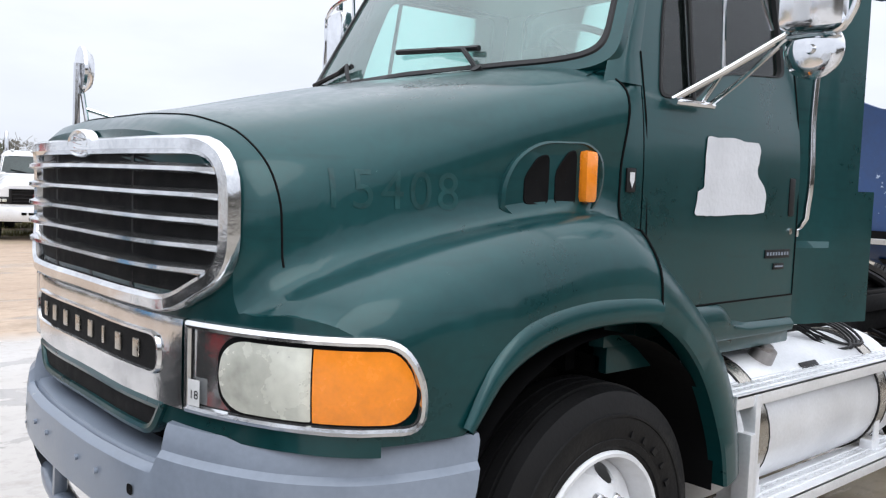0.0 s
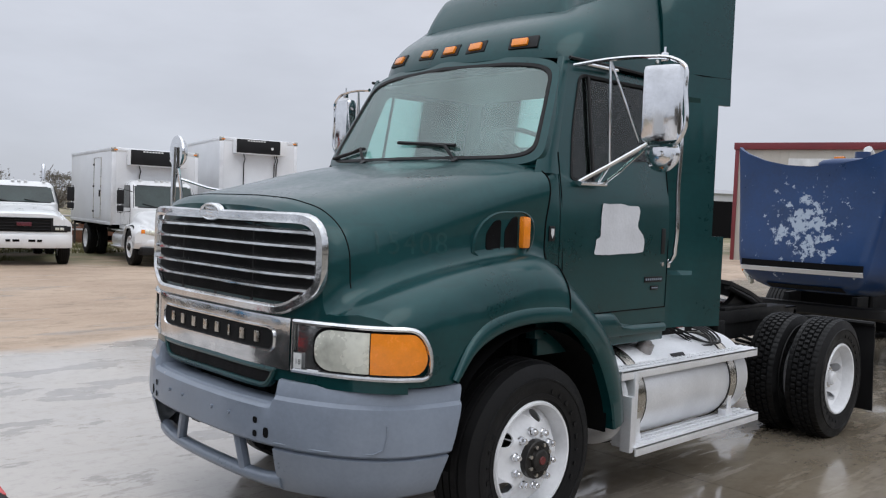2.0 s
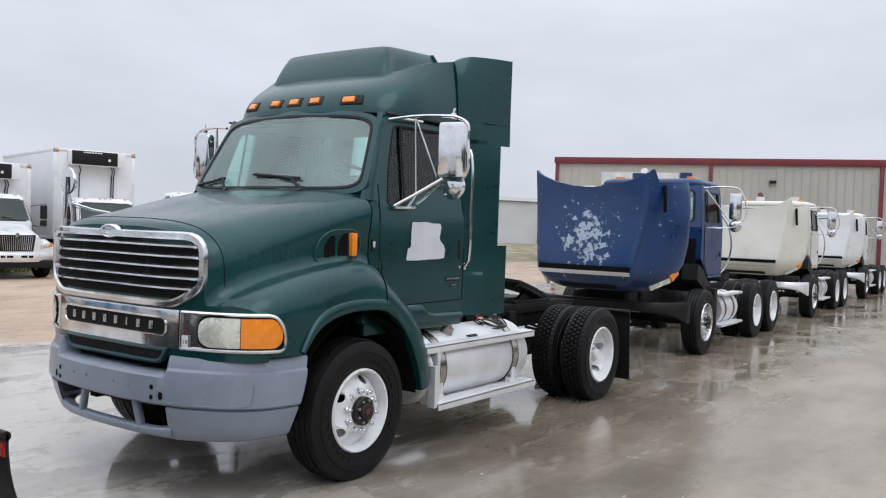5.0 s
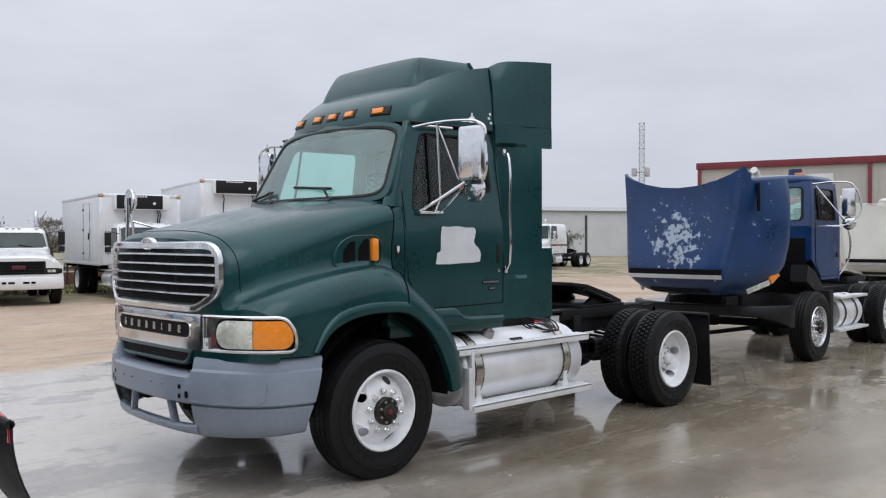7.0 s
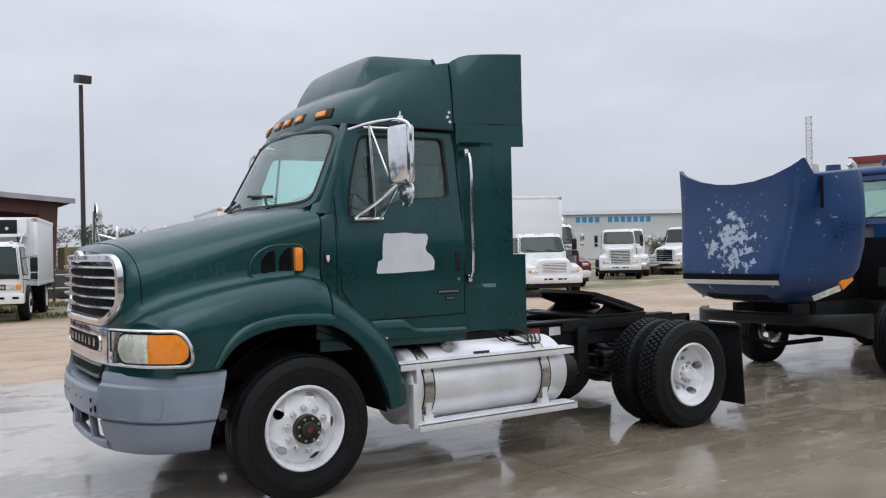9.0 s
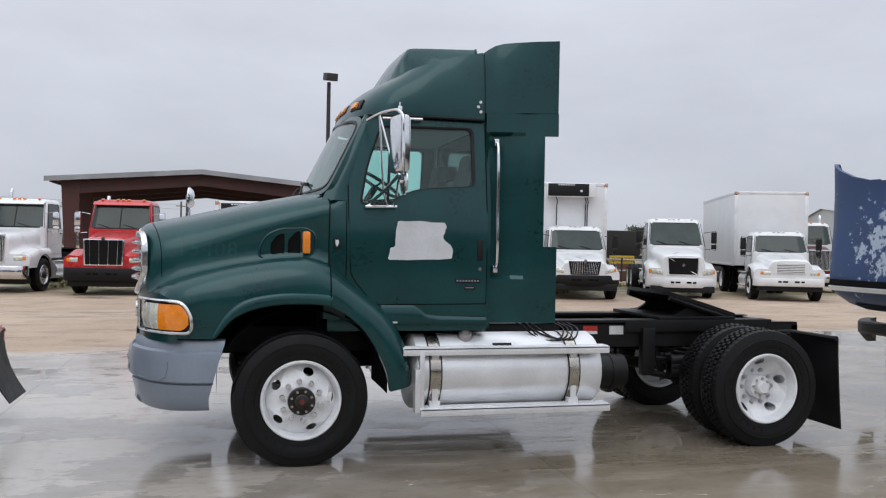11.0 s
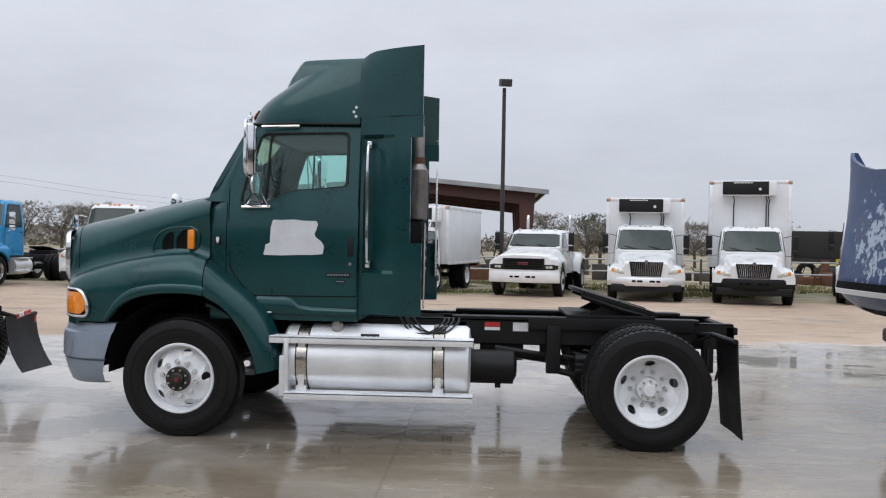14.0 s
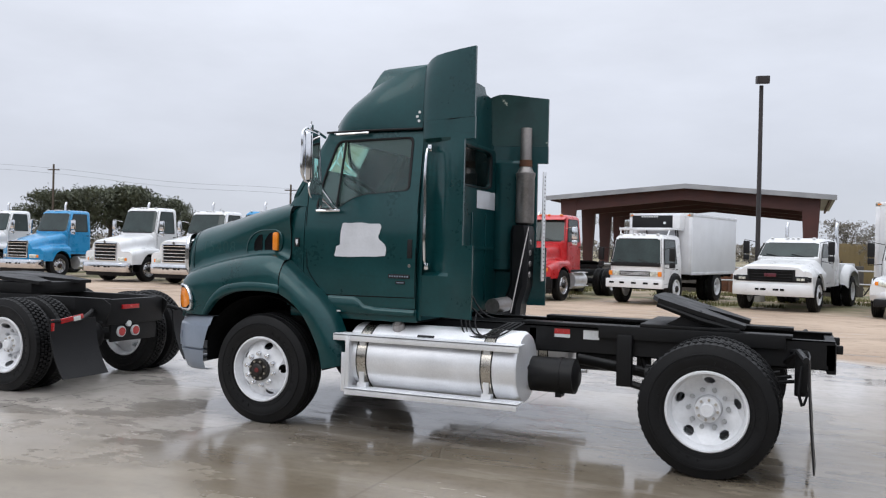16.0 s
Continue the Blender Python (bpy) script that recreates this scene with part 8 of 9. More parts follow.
    for y in (-0.45, 0.45):
        bm = bmesh.new()
        box(bm, 0.85, 1.3, y - 0.23, y + 0.23, 1.4, 1.62, 0.05)
        obox(bm, pose(1.30, y, 1.95, 0, 8), 0.12, 0.44, 0.7, 0.05)
        part("seat", bm, SEAT, veh)
    bm = bmesh.new()
    pts = [Matrix.Translation((0.68, -0.45, 2.04)) @ Euler((0, radians(-35), 0)).to_matrix().to_4x4() @ Vector((0.23 * math.cos(q), 0.23 * math.sin(q), 0)) for q in (2 * math.pi * k / 24 for k in range(24))]
    tube(bm, pts, 0.016, 6, closed=True)
    tube(bm, [pts[0], (0.68, -0.45, 2.04), pts[12]], 0.010, 5)
    part("steering_wheel", bm, PLASTIC, veh)


def open_tractor(name_label, paint, hood_paint, at_xy, turn, hood_label, lean=-0.02, tall=1.0, bright=BLACK):
    veh = thing("tractor_truck", name_label, "truck", "trucks in the line", (*at_xy, 0), turn)
    square_cab(veh, paint)
    tilted_hood(veh, hood_paint, lean, hood_label, tall)
    for sd in (-1, 1):
        wheel(veh, 0, sd * 1.02, sd, "front", True, 15, True)
        bm = bmesh.new()
        box(bm, -1.5, 5.4, sd * 0.37, sd * 0.44, 0.72, 0.97, 0.006)
        part("frame_rail", bm, BLACK, veh)
        bm = bmesh.new()
        rod(bm, (0.95, sd * 0.82, 0.62), (1.95, sd * 0.82, 0.62), 0.29, seg=28)
        tank = part("fuel_tank", bm, ALU, veh, "aluminium fuel tank")
        for x in (1.2, 1.7):
            bm = bmesh.new()
            rows = []
            for k in range(29):
                q = 2 * math.pi * k / 28
                rows.append([(x + dx, sd * 0.82 + 0.297 * math.sin(q), 0.62 + 0.297 * math.cos(q)) for dx in (-0.03, 0.03)])
            loft(bm, rows)
            part("tank_strap", bm, PLASTIC, tank)
        bm = bmesh.new()
        box(bm, 0.85, 2.05, sd * 0.98, sd * 1.16, 0.86, 0.90, 0.006)
        part("upper_step", bm, ALU, tank)
        bm = bmesh.new()
        box(bm, 0.75, 2.05, sd * 0.98, sd * 1.18, 0.36, 0.40, 0.006)
        part("lower_step", bm, ALU, tank)
        bm = bmesh.new()
        box(bm, 0.55, 0.72, sd * 0.75, sd * 1.1, 0.35, 1.0, 0.02)
        part("step_well", bm, BLACK, veh)
        bm = bmesh.new()
        rod(bm, (0.95, sd * 0.42, 2.77), (0.95, sd * 0.42, 2.90), 0.11, 0.105, 16)
        part("beacon", bm, BLUEPLAIN if paint is BLUEPLAIN else PALETXT, veh)
        bm = bmesh.new()
        obox(bm, pose(0.62, sd * 0.62, 2.785), 0.10, 0.14, 0.06, 0.02)
        part("cab_light", bm, AMBER, veh)
        bm = bmesh.new()
        tube(bm, curve([(1.43, sd * 0.93, 1.22), (1.47, sd * 0.98, 1.3), (1.47, sd * 0.98, 2.1), (1.43, sd * 0.92, 2.2)], 14), 0.015, 8)
        part("grab_handle", bm, CHROME, veh)
    tandem_rear(veh, 3.75, False)
    # bumper
    bm = bmesh.new()
    rows = []
    for k in range(21):
        y = (-1 + k / 10) * 1.20
        x = -1.72 + 0.55 * (abs(y) / 1.20) ** 4
        low = 0.73 - 0.16 * (abs(y) / 1.20) ** 8
        rows.append([(x + dx, y, z) for dx, z in ((0.16, 0.87), (0.0, 0.87), (-0.02, 0.85), (-0.02, low + 0.03), (0.02, low), (0.16, low))])
    loft(bm, rows, closed=True, ends=True)
    part("bumper", bm, bright, veh)
    # engine, radiator, axle, hoses
    bm = bmesh.new()
    box(bm, -1.0, 0.3, -0.34, 0.34, 0.7, 1.62, 0.06)
    box(bm, -1.12, -1.0, -0.46, 0.46, 0.8, 1.75, 0.02)
    box(bm, 0.2, 0.32, -0.85, 0.85, 0.95, 1.8, 0.02)
    rod(bm, (-0.6, 0.5, 1.1), (0.1, 0.5, 1.35), 0.10)
    rod(bm, (0, -0.95, 0.5), (0, 0.95, 0.5), 0.06)
    tube(bm, [(-1.3, -0.7, 0.55), (-1.25, 0.0, 0.42), (-1.3, 0.7, 0.55)], 0.03, 8)
    # the engine bay's shade is put into this near-black colour
    part("engine", bm, DARK, veh, "dark exposed engine and axle")
    for sd in (-1, 1):
        bm = bmesh.new()
        plate(bm, [(0.0, 1.15), (0.35, 1.0), (0.62, 0.72), (0.70, 0.72), (0.70, 1.02), (0.32, 1.30), (0.05, 1.40)], [], lambda u, v, sd=sd: (u, sd * 0.72, v), (0, sd * 0.25, 0))
        part("splash_guard", bm, PLASTIC, veh)
    bm = bmesh.new()
    plate(bm, [(-0.5, -0.3), (-0.5, 0.3), (-0.3, 0.43), (0.5, 0.40), (0.5, 0.2), (0.1, 0.0), (0.5, -0.2), (0.5, -0.40), (-0.3, -0.43)], [], lambda u, v: (3.6 + u, v, 1.14 - 0.1 * u), (0, 0, 0.04))
    box(bm, 3.3, 3.9, -0.42, 0.42, 0.97, 1.12, 0.02)
    part("fifth_wheel", bm, BLACK, veh)
    bm = bmesh.new()
    tube(bm, [(1.85, 0.6, 1.0), (1.85, 0.6, 2.75), (1.80, 0.6, 2.95), (1.70, 0.6, 3.0)], 0.065, 12)
    part("exhaust_stack", bm, PALETXT if paint is BLUEPLAIN else RUST, veh)
    return veh


open_tractor("worn blue tractor truck with its hood tilted open", BLUEPLAIN, BLUE, (8.48, 0.28), 1.5, "worn blue tilted hood, paint flaking to grey")
open_tractor("white tractor truck with its hood tilted open", CREAM, CREAM, (16.9, 0.42), 1.5, "cream white tilted hood", bright=ALU)
open_tractor("grey-white tractor truck at the end of the line", WHITE, WHITE, (25.6, 0.6), 1.5, "white tilted hood", bright=ALU)


# ---- buildings, canopy, lamp post, mast, trees and yard clutter ----
TAN = surf("tan_metal_cladding", (0.47, 0.45, 0.41), 0.55, 0.1, 0, 0.08, 0.5, 12, 0.03)
TRIM = surf("dark_red_trim", (0.17, 0.022, 0.03), 0.45, 0, 0.1, 0.15, 1, 20, 0.03)
OFFW = surf("off_white_cladding", (0.53, 0.54, 0.55), 0.55, 0.05, 0, 0.08, 0.4, 10, 0.03)
BROWN = surf("brown_red_steel", (0.075, 0.026, 0.022), 0.55, 0.1, 0, 0.25, 1, 20, 0.05)
GALV = surf("galvanised_roof", (0.36, 0.36, 0.37), 0.45, 0.5, 0, 0.15, 1, 20, 0.04)
LAMPP = surf("bronze_lamp_paint", (0.035, 0.03, 0.03), 0.5, 0.2, 0, 0.2, 2, 20, 0.04)
MAST = surf("grey_mast_steel", (0.5, 0.5, 0.52), 0.6, 0.2)
YELLOW = surf("yellow_machine_paint", (0.55, 0.36, 0.03), 0.5, 0, 0, 0.2, 1, 20, 0.05)
CLUT = surf("dark_yard_scrap", (0.05, 0.045, 0.04), 0.8, 0.1, 0, 0.5, 1, 20, 0.3, rnd=0.5)
BARK = surf("bark", (0.09, 0.07, 0.055), 0.9, 0, 0, 0.3, 4, 30, 0.4)
LEAF = surf("dull_green_leaves", (0.075, 0.084, 0.052), 0.7, 0, 0, 0.5, 0.8, 10, 0.1)
LEAFB = surf("bare_winter_twigs", (0.17, 0.155, 0.13), 0.85, 0, 0, 0.4, 0.8, 10, 0.1)

# long steel shop east of the line; its west wall runs from the far corner towards the street
shop = thing("warehouse", "tan metal workshop with dark red trim", "building", at=(36.6, 16.6, 0), turn=-72)
H = 5.75
bm = bmesh.new()
box(bm, 0, 48, -0.0, 24, 0, H, 0.0)
wallb = part("wall", bm, TAN, shop)
ribs = bmesh.new()
box(ribs, -0.02, 0.02, -0.035, 0.0, 0.1, H - 0.25)
rib = mesh_of("wall_rib", ribs, TAN)
for k in range(120):
    put("wall_rib", rib, wallb, pose(0.4 + 0.4 * k, 0, 0))
bm = bmesh.new()
box(bm, -0.15, 48.1, -0.16, 0.25, H - 0.22, H + 0.12, 0.02)
part("eave_trim", bm, TRIM, shop)
for x in (0, 8, 16, 24, 32, 40):
    bm = bmesh.new()
    box(bm, x - 0.09, x + 0.09, -0.12, 0.1, 0, H - 0.2, 0.015)
    part("downpipe", bm, TRIM, shop)
bm = bmesh.new()
loft(bm, [[(x, y, z) for x in (-0.1, 48.1)] for y, z in ((-0.05, H + 0.10), (12, H + 1.0), (24.1, H + 0.10))])
part("roof", bm, GALV, shop)
for x in (11.0, 27.0):
    bm = bmesh.new()
    obox(bm, pose(x, -0.12, 4.7), 0.32, 0.2, 0.14, 0.02)
    part("wall_lamp", bm, PLASTIC, shop)
bm = bmesh.new()
box(bm, 2.4, 6.4, -0.05, 0.03, 3.0, 5.1, 0.02)
sign = part("wall_sign", bm, PALETXT, shop, "white wall sign with dark red shape")
bm = bmesh.new()
plate(bm, [(3.0, 3.6), (4.4, 4.3), (5.6, 4.4), (5.2, 3.8), (4.2, 3.5)], [], lambda u, v: (u, -0.056, v), (0, 0.004, 0))
part("sign_shape", bm, RED, sign)
for x in (20.0, 34.0):
    bm = bmesh.new()
    box(bm, x, x + 4.2, -0.06, 0.02, 0.02, 4.2, 0.02)
    part("roller_door", bm, OFFW, shop)

# white warehouse far to the north-east
far = thing("warehouse", "off-white warehouse with dark door openings", "building", at=(62.0, 66.0, 0), turn=-28)
bm = bmesh.new()
box(bm, 0, 52, 0, 30, 0, 5.6)
part("wall", bm, OFFW, far)
bm = bmesh.new()
loft(bm, [[(x, y, z) for x in (-0.3, 52.3)] for y, z in ((-0.4, 5.55), (15, 6.7), (30.4, 5.55))])
part("roof", bm, GALV, far)
bm = bmesh.new()
plate(bm, [(0, 5.6), (30, 5.6), (15, 6.65)], [], lambda u, v: (52.0, u, v), (-0.1, 0, 0))
part("gable", bm, OFFW, far)
bm = bmesh.new()
plate(bm, [(0, 5.6), (30, 5.6), (15, 6.65)], [], lambda u, v: (0.0, u, v), (0.1, 0, 0))
part("gable", bm, OFFW, far)
# the last bay stands open: a near-black sheet paints the shade inside
for x in (14, 21, 28, 36):
    bm = bmesh.new()
    box(bm, x, x + 5.5, -0.08, 0.05, 0, 4.6)
    part("bay_door", bm, OFFW if x < 30 else DARK, far)
    bm = bmesh.new()
    box(bm, x - 0.15, x + 0.1, -0.14, 0.0, 0, 5.0)
    part("door_jamb", bm, CLUT, far)
sign_board = part("sign_board", box(bmesh.new(), 0.9, 10.4, -0.03, 0.01, 4.45, 5.45), OFFW, far, "pale sign with blue unreadable letter bars")
for k in range(12):
    if k != 4:
        part("letter_bar", box(bmesh.new(), 1.2 + 0.75 * k, 1.7 + 0.75 * k, -0.06, 0.02, 4.65, 5.25), SKYBLUE, sign_board)

# lattice radio mast
mast = thing("radio_mast", "grey lattice radio mast with antennas", "mast", at=(139.0, 85.5, 0))
MH, MW = 25.0, 0.75
for i in range(3):
    q = 2 * math.pi * i / 3
    bm = bmesh.new()
    rod(bm, (MW * math.cos(q), MW * math.sin(q), 0), (MW * 0.8 * math.cos(q), MW * 0.8 * math.sin(q), MH), 0.09, seg=6)
    part("mast_leg", bm, MAST, mast)
bm = bmesh.new()
for k in range(20):
    for i in range(3):
        a, b = 2 * math.pi * i / 3, 2 * math.pi * ((i + 1) % 3) / 3
        z0, z1 = MH * k / 20, MH * (k + 1) / 20
        rod(bm, (MW * math.cos(a), MW * math.sin(a), z0), (MW * math.cos(b), MW * math.sin(b), z1), 0.05, seg=5)
        rod(bm, (MW * math.cos(a), MW * math.sin(a), z1), (MW * math.cos(b), MW * math.sin(b), z1), 0.045, seg=5)
part("mast_braces", bm, MAST, mast)
for k in range(3):
    bm = bmesh.new()
    q = 2.1 * k
    box(bm, 1.6 * math.cos(q) - 0.4, 1.6 * math.cos(q) + 0.4, 1.6 * math.sin(q) - 0.4, 1.6 * math.sin(q) + 0.4, 14.6, 16.2, 0.05)
    rod(bm, (0, 0, 15.4), (1.6 * math.cos(q), 1.6 * math.sin(q), 15.4), 0.1)
    part("antenna", bm, MAST, mast)

# open steel canopy
can = thing("canopy", "open brown steel canopy with low gable roof", "building", at=(-1.9, 44.0, 0))
XL, XR_, DEP, EV, RG = -8.4, 8.1, 16.0, 4.95, 5.65
bm = bmesh.new()
for y in (0.0,):
    loft(bm, [[(x, yy, z) for x, z in ((XL, EV), (0, RG), (XR_, EV))] for yy in (-0.6, DEP)])
    loft(bm, [[(x, yy, z - 0.05) for x, z in ((XL, EV), (0, RG), (XR_, EV))] for yy in (-0.6, DEP)])
part("canopy_roof", bm, GALV, can)
bm = bmesh.new()
loft(bm, [[(x, yy, z + dz) for x, z in ((XL, EV), (0, RG), (XR_, EV))] for yy, dz in ((-0.62, 0.06), (-0.68, 0.06), (-0.68, -0.22), (-0.62, -0.22))])
part("canopy_fascia", bm, GALV, can)
for y in (0.0, 5.3, 10.6, 15.6):
    bm = bmesh.new()
    loft(bm, [[(XL + 1.3, y + d, EV - 0.85), (XL + 1.3, y + d, EV - 0.02), (0, y + d, RG - 0.08), (0, y + d, RG - 0.85)] for d in (-0.12, 0.12)], closed=True, ends=True)
    loft(bm, [[(XR_ - 1.3, y + d, EV - 0.85), (XR_ - 1.3, y + d, EV - 0.02), (0, y + d, RG - 0.08), (0, y + d, RG - 0.85)] for d in (-0.12, 0.12)], closed=True, ends=True)
    part("rafter", bm, BROWN, can)
    for x in (XL + 1.3, XR_ - 1.3):
        bm = bmesh.new()
        loft(bm, [[(x + u, y + v, z) for u, v in ((-w, -0.16), (w, -0.16), (w, 0.16), (-w, 0.16))] for w, z in ((0.25, 0), (0.50, EV - 0.1))], closed=True, ends=True)
        part("canopy_post", bm, BROWN, can)
bm = bmesh.new()
for k in range(9):
    x = XL + 0.3 + (XR_ - XL - 0.6) * k / 8
    z = EV + (RG - EV) * (1 - abs(x) / 8.3) - 0.16
    box(bm, x - 0.06, x + 0.06, -0.5, DEP, z - 0.1, z + 0.06)
part("purlins", bm, BROWN, can)

# yard lamp on its concrete foot
lampost = thing("street_lamp", "tall dark square yard lamp on concrete base", "lamp", at=(3.1, 24.0, 0))
bm = bmesh.new()
rod(bm, (0, 0, 0.6), (0, 0, 7.6), 0.085, 0.07, 12)
part("pole", bm, LAMPP, lampost)
bm = bmesh.new()
rod(bm, (0, 0, 0), (0, 0, 0.7), 0.28, seg=20)
part("concrete_foot", bm, surf("raw_concrete", (0.32, 0.31, 0.29), 0.85, 0, 0, 0.15, 2, 20, 0.2), lampost)
bm = bmesh.new()
obox(bm, pose(0.04, -0.12, 7.78, 10, 0, 10), 0.42, 0.55, 0.28, 0.03)
part("lamp_head", bm, LAMPP, lampost)


def tree(at_xy, h, spread, leaf, label, clumps=260, leafy=1.0, seed=1):
    """A tapered trunk with limbs and a crown of many small ragged clumps."""
    rnd = random.Random(seed)
    t = thing("tree", label, "tree", "distant trees", (*at_xy, 0), rnd.uniform(0, 360))
    bm = bmesh.new()
    tips = []
    rod(bm, (0, 0, 0), (0.05 * h * 0.3, 0, h * 0.45), 0.035 * h, 0.022 * h, 8)
    for k in range(9):
        q, e = rnd.uniform(0, 6.28), rnd.uniform(0.35, 1.2)
        z0 = h * rnd.uniform(0.25, 0.45)
        l = spread * rnd.uniform(0.6, 1.0)
        p1 = Vector((0.5 * l * math.cos(q) * math.cos(e), 0.5 * l * math.sin(q) * math.cos(e), z0 + 0.5 * l * math.sin(e) * 0.9))
        p2 = Vector((l * math.cos(q) * math.cos(e), l * math.sin(q) * math.cos(e), min(z0 + l * math.sin(e) * 1.1, h * 0.95)))
        tube(bm, [(0, 0, z0), p1], 0.012 * h, 5)
        tube(bm, [p1, p2], 0.006 * h, 5)
        tips += [p1, p2]
        for j in range(3):
            p3 = p2 + Vector((rnd.uniform(-1, 1), rnd.uniform(-1, 1), rnd.uniform(0, 1))) * spread * 0.35
            tube(bm, [p1.lerp(p2, rnd.uniform(0.3, 1)), p3], 0.003 * h, 4)
            tips.append(p3)
            p3.z = min(p3.z, h)
    part("trunk", bm, BARK, t)
    verts, faces = [], []
    for k in range(int(clumps * 2.6 * leafy)):
        c = rnd.choice(tips) + Vector((rnd.gauss(0, 1), rnd.gauss(0, 1), rnd.gauss(0, 0.8))) * spread * 0.16
        if c.z < h * 0.2:
            continue
        if c.z > h * 0.82:
            c.z = h * 0.82 + (c.z - h * 0.82) * 0.4
        s = spread * (rnd.uniform(0.035, 0.065) if leaf is LEAF else rnd.uniform(0.018, 0.04))
        for j in range(9):
            o = c + Vector((rnd.gauss(0, 1), rnd.gauss(0, 1), rnd.gauss(0, 1))) * s
            n = len(verts)
            for i in range(3):
                verts.append(tuple(o + Vector((rnd.uniform(-1, 1), rnd.uniform(-1, 1), rnd.uniform(-1, 1))) * s))
            faces.append((n, n + 1, n + 2))
    me = bpy.data.meshes.new("crown")
    me.from_pydata(verts, [], faces)
    me.materials.append(leaf)
    put("crown", me, t)
    return t


for i, (x, y, h, s, lf, n) in enumerate(((-62.5, 60, 7.8, 3.9, LEAF, 900), (-59.0, 63, 6.8, 3.6, LEAF, 700), (-66.5, 58, 7.0, 3.6, LEAF, 700), (-54.5, 65, 5.4, 2.4, LEAF, 420), (-42.5, 71, 5.6, 2.6, LEAFB, 260), (-38.5, 71, 5.2, 2.4, LEAFB, 240), (-48, 70, 4.2, 2.4, LEAF, 260),
                                         (-40, 80, 5.6, 3.0, LEAFB, 300), (-36.5, 79, 5.4, 3.0, LEAFB, 300), (8.2, 40, 3.4, 1.7, LEAFB, 160), (12.3, 66, 5.0, 2.0, LEAF, 260), (8.0, 70, 5.0, 2.6, LEAFB, 260), (-14, 84, 5.5, 3.0, LEAFB, 240), (19, 60, 3.8, 2.4, LEAFB, 200), (28, 70, 4.4, 2.8, LEAFB, 240), (36, 60, 3.6, 2.4, LEAF, 240), (44, 33, 2.6, 1.8, LEAF, 260), (47, 34, 2.4, 1.8, LEAFB, 240), (41.5, 34, 2.2, 1.6, LEAFB, 240))):
    tree((x, y), h, s, lf, "dull green leafy tree beyond the yard" if lf is LEAF else "nearly bare winter tree beyond the yard", n, 1.0, i + 3)

# a low wood along the horizon; its unseen south is added to darken reflections
rnd = random.Random(7)
verts, faces = [], []
for k in range(15000):
    q = rnd.uniform(-0.2, 2 * math.pi - 0.2)
    # nearer and taller behind the camera, where it only shapes reflections
    south = math.sin(q) < -0.25
    d = rnd.uniform(48, 60) if south else rnd.uniform(150, 190)
    top = (7.5 if south else 2.7) + (2.6 if south else 1.4) * noise.noise((q * 9, 0, 3)) + 1.5 * noise.noise((q * 40, 0, 5))
    z = rnd.uniform(0, 1) * max(top, 1.5)
    c = Vector((d * math.cos(q), d * math.sin(q), z))
    for j in range(4):
        o = c + Vector((rnd.gauss(0, 1), rnd.gauss(0, 1), rnd.gauss(0, 0.5))) * 1.0
        n = len(verts)
        for i in range(3):
            verts.append(tuple(o + Vector((rnd.uniform(-1, 1), rnd.uniform(-1, 1), rnd.uniform(-1, 1))) * 0.7))
        faces.append((n, n + 1, n + 2))
me = bpy.data.meshes.new("far_wood")
me.from_pydata(verts, [], faces)
me.materials.append(LEAFB)
tagged(new("far_wood", me), "hazy winter wood on the horizon, with an unseen southern part added to darken reflections", "woods", kind="stuff")

# tufts of winter grass round and behind the parked trucks
rnd = random.Random(21)
verts, faces = [], []
for k in range(26000):
    x, y = rnd.uniform(-9, 17), rnd.uniform(19.5, 29)
    if noise.noise((x * 0.35, y * 0.5, 4.0)) + 0.06 * (y - 23.5) < 0.12:
        continue
    h, q, w = rnd.uniform(0.05, 0.17), rnd.uniform(0, 6.28), rnd.uniform(0.012, 0.03)
    n = len(verts)
    verts += [(x - w * math.cos(q), y - w * math.sin(q), -0.005), (x + w * math.cos(q), y + w * math.sin(q), -0.005), (x + rnd.uniform(-0.06, 0.06), y + rnd.uniform(-0.06, 0.06), h)]
    faces.append((n, n + 1, n + 2))
me = bpy.data.meshes.new("grass")
me.from_pydata(verts, [], faces)
me.materials.append(surf("winter_grass", (0.16, 0.155, 0.06), 0.8, 0, 0, 0.5, 0.6, 6, 0.0))
tagged(new("grass", me), "sparse olive winter grass on the dirt", "grass", kind="stuff")

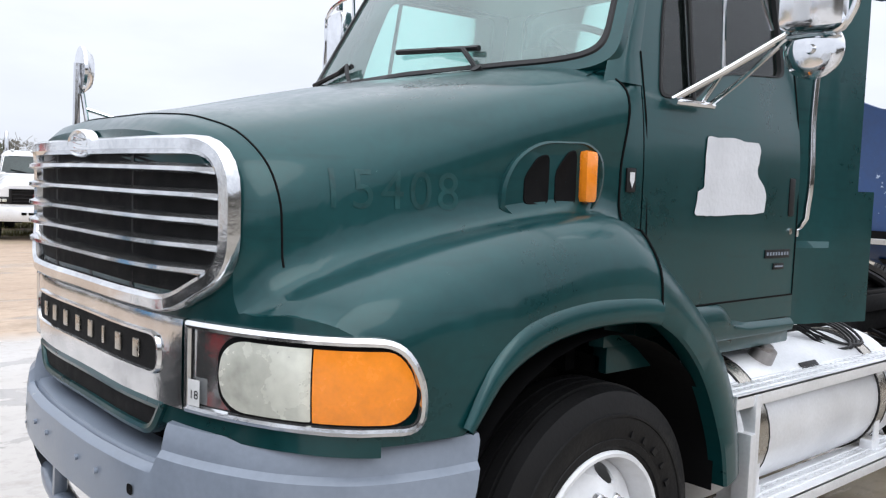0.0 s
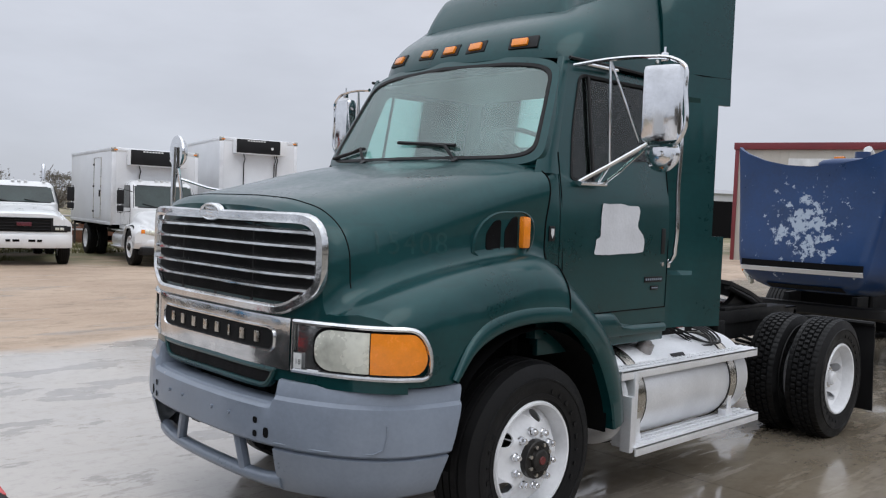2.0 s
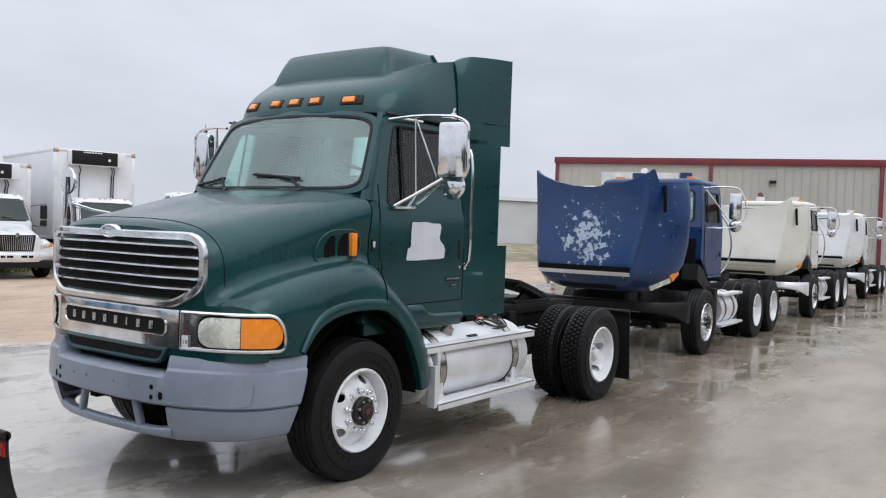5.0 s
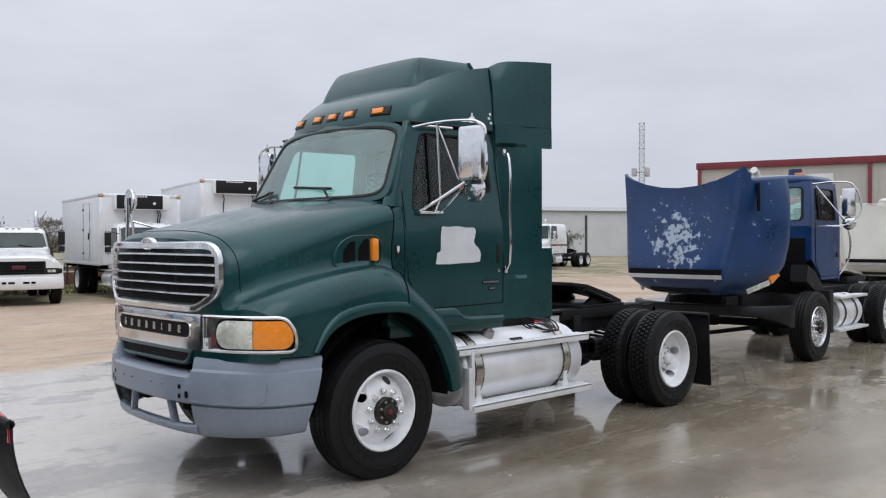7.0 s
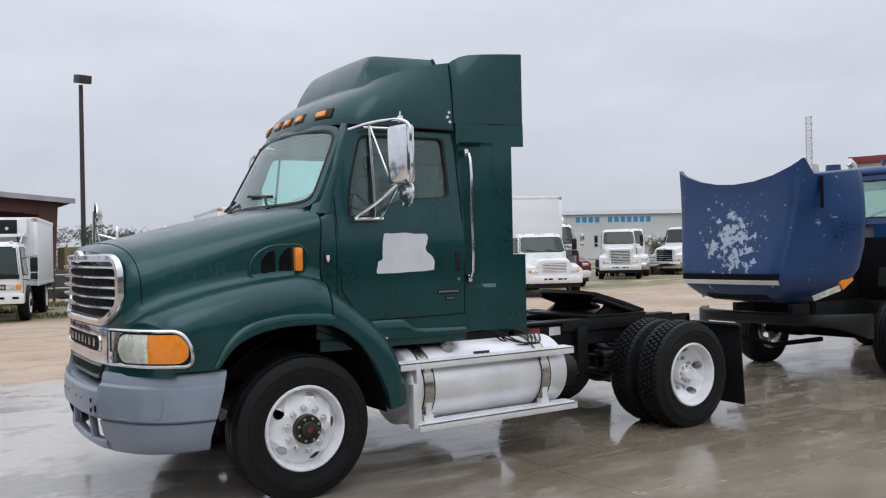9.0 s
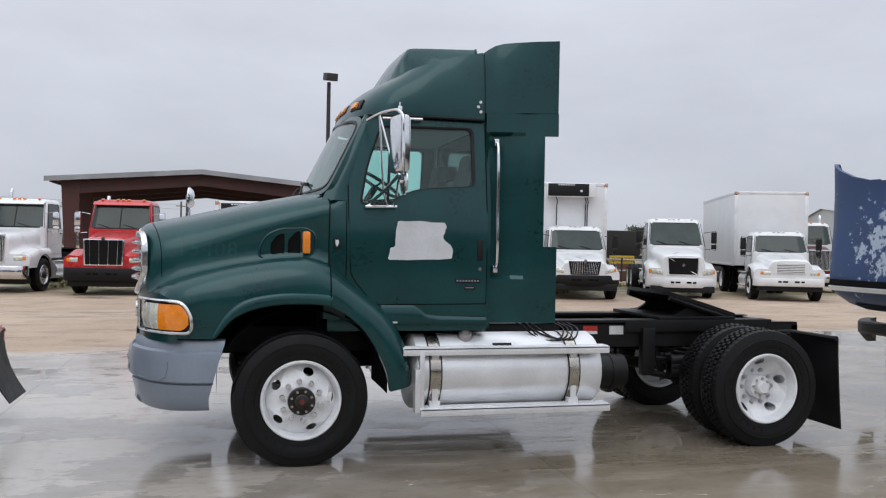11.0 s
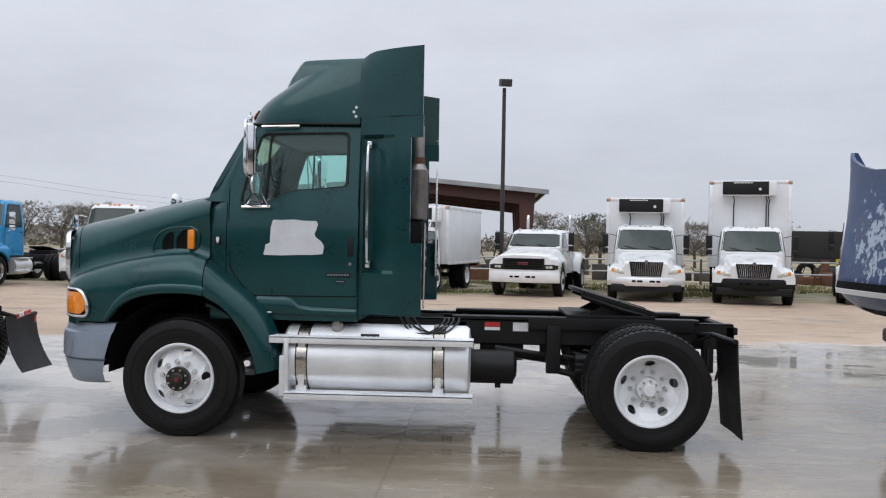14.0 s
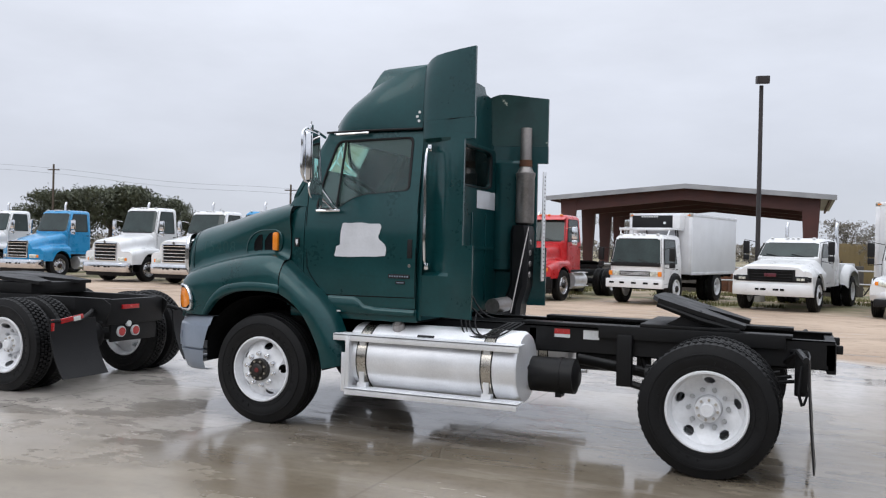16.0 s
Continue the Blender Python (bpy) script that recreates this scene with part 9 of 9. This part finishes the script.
# rows of scrap, frames and machines behind the trucks
for i in range(46):
    rnd = random.Random(100 + i)
    x = -34 + 1.75 * i + rnd.uniform(-0.5, 0.5)
    y = 30 + rnd.uniform(0, 7)
    w, dpt, hh = rnd.uniform(0.8, 2.6), rnd.uniform(0.8, 2.0), rnd.uniform(0.5, 1.5)
    s = thing("scrap_pile", "dark weathered machine parts and frames on dirt", "scrap", "yard scrap", (x, y, 0), rnd.uniform(0, 180))
    mt = CLUT if i % 5 else RUST
    for k in range(rnd.randint(3, 6)):
        p, q = rnd.uniform(-w, w), rnd.uniform(-dpt, dpt)
        h0 = rnd.uniform(0.3, hh)
        part("scrap_block", obox(bmesh.new(), pose(p * 0.6, q * 0.6, h0 / 2, 0, 0, rnd.uniform(0, 90)), rnd.uniform(0.3, w), rnd.uniform(0.3, dpt), h0, 0.03), mt, s)
    for k in range(rnd.randint(3, 7)):
        p = Vector((rnd.uniform(-w, w), rnd.uniform(-dpt, dpt), 0))
        part("scrap_bar", rod(bmesh.new(), p, p + Vector((rnd.uniform(-0.8, 0.8), rnd.uniform(-0.5, 0.5), rnd.uniform(0.3, hh + 0.3))), rnd.uniform(0.015, 0.04), seg=6), mt, s)

# post-and-rail fence behind the trucks
fence = thing("fence", "low grey pipe fence behind the trucks", "fence", at=(0, 29.7, 0))
for k in range(26):
    bm = bmesh.new()
    rod(bm, (-36 + 3 * k, 0, 0), (-36 + 3 * k, 0, 1.15), 0.05, seg=8)
    part("fence_post", bm, CLUT, fence)
for z in (0.55, 1.08):
    bm = bmesh.new()
    rod(bm, (-36, 0, z), (39, 0, z), 0.035, seg=8)
    part("fence_rail", bm, GALV, fence)

# oversize banner on a dark trailer, yellow container, utility poles and wires
ban = thing("warning_banner", "yellow oversize load banner on a dark trailer", "sign", at=(20.9, 35.5, 0.78))
bm = bmesh.new()
box(bm, -0.75, 0.75, -0.02, 0.02, 0, 0.42, 0.005)
part("banner_sheet", bm, YELLOW, ban)
tx = bpy.data.curves.new("banner_text", "FONT")
tx.body, tx.size, tx.extrude, tx.align_x = "OVERSIZE", 0.30, 0.002, "CENTER"
tob = bpy.data.objects.new("tmp", tx)
me = bpy.data.meshes.new_from_object(tob)
bpy.data.objects.remove(tob)
me.materials.append(PLASTIC)
put("banner_letters", me, ban, pose(0, -0.026, 0.10, 90))
trailer = thing("flatbed_trailer", "dark flatbed trailer carrying machine parts", "trailer", at=(21.2, 36.2, 0))
bm = bmesh.new()
box(bm, -3.5, 3.5, -0.6, 1.8, 0.95, 1.2, 0.02)
box(bm, -3.2, 1.0, -0.4, 1.5, 1.2, 2.6, 0.1)
part("trailer_bed", bm, CLUT, trailer)
for x in (-2.4, 2.2):
    put("tyre", M_STEER, trailer, pose(x, -0.45, 0.5))
cont = thing("shipping_container", "faded yellow steel container at the yard's back", "container", at=(6.9, 45.0, 0), turn=88)
bm = bmesh.new()
box(bm, -1.5, 1.5, -1.2, 1.2, 0.0, 2.35, 0.02)
cb = part("container_body", bm, surf("faded_yellow_paint", (0.17, 0.125, 0.055), 0.6, 0, 0, 0.2, 1, 20, 0.05), cont)
for k in range(9):
    part("container_rib", box(bmesh.new(), -1.4 + 0.3 * k, -1.27 + 0.3 * k, -1.235, -1.19, 0.2, 2.2), cb.data.materials[0], cb)
    part("container_rib", box(bmesh.new(), -1.535, -1.49, -1.1 + 0.25 * k, -1.0 + 0.25 * k, 0.2, 2.2), cb.data.materials[0], cb)
for i, (x, y, h) in enumerate(((-41.5, 62, 7.4), (-22, 74, 5.6), (-5.5, 96, 6), (-64, 54, 9.0))):
    pole = thing("utility_pole", "weathered wooden utility pole with crossarm", "pole", "utility poles", (x, y, 0), 20)
    bm = bmesh.new()
    rod(bm, (0, 0, 0), (0, 0, h), 0.13, 0.09, 10)
    part("pole_shaft", bm, BARK, pole)
    bm = bmesh.new()
    box(bm, -0.6, 0.6, -0.05, 0.05, h - 0.6, h - 0.5, 0.01)
    part("crossarm", bm, BARK, pole)
wires = thing("power_line", "thin power lines sagging between poles", "cable")
for dz in (0.0, -0.5):
    bm = bmesh.new()
    tube(bm, curve([(-110, 40, 9.0 + dz), (-64, 54, 8.6 + dz), (-52, 58, 7.4 + dz), (-41.5, 62, 7.0 + dz), (-30, 68, 5.6 + dz), (-22, 74, 5.2 + dz), (-5.5, 96, 5.6 + dz)], 40), 0.008, 5)
    part("wire", bm, PLASTIC, wires)
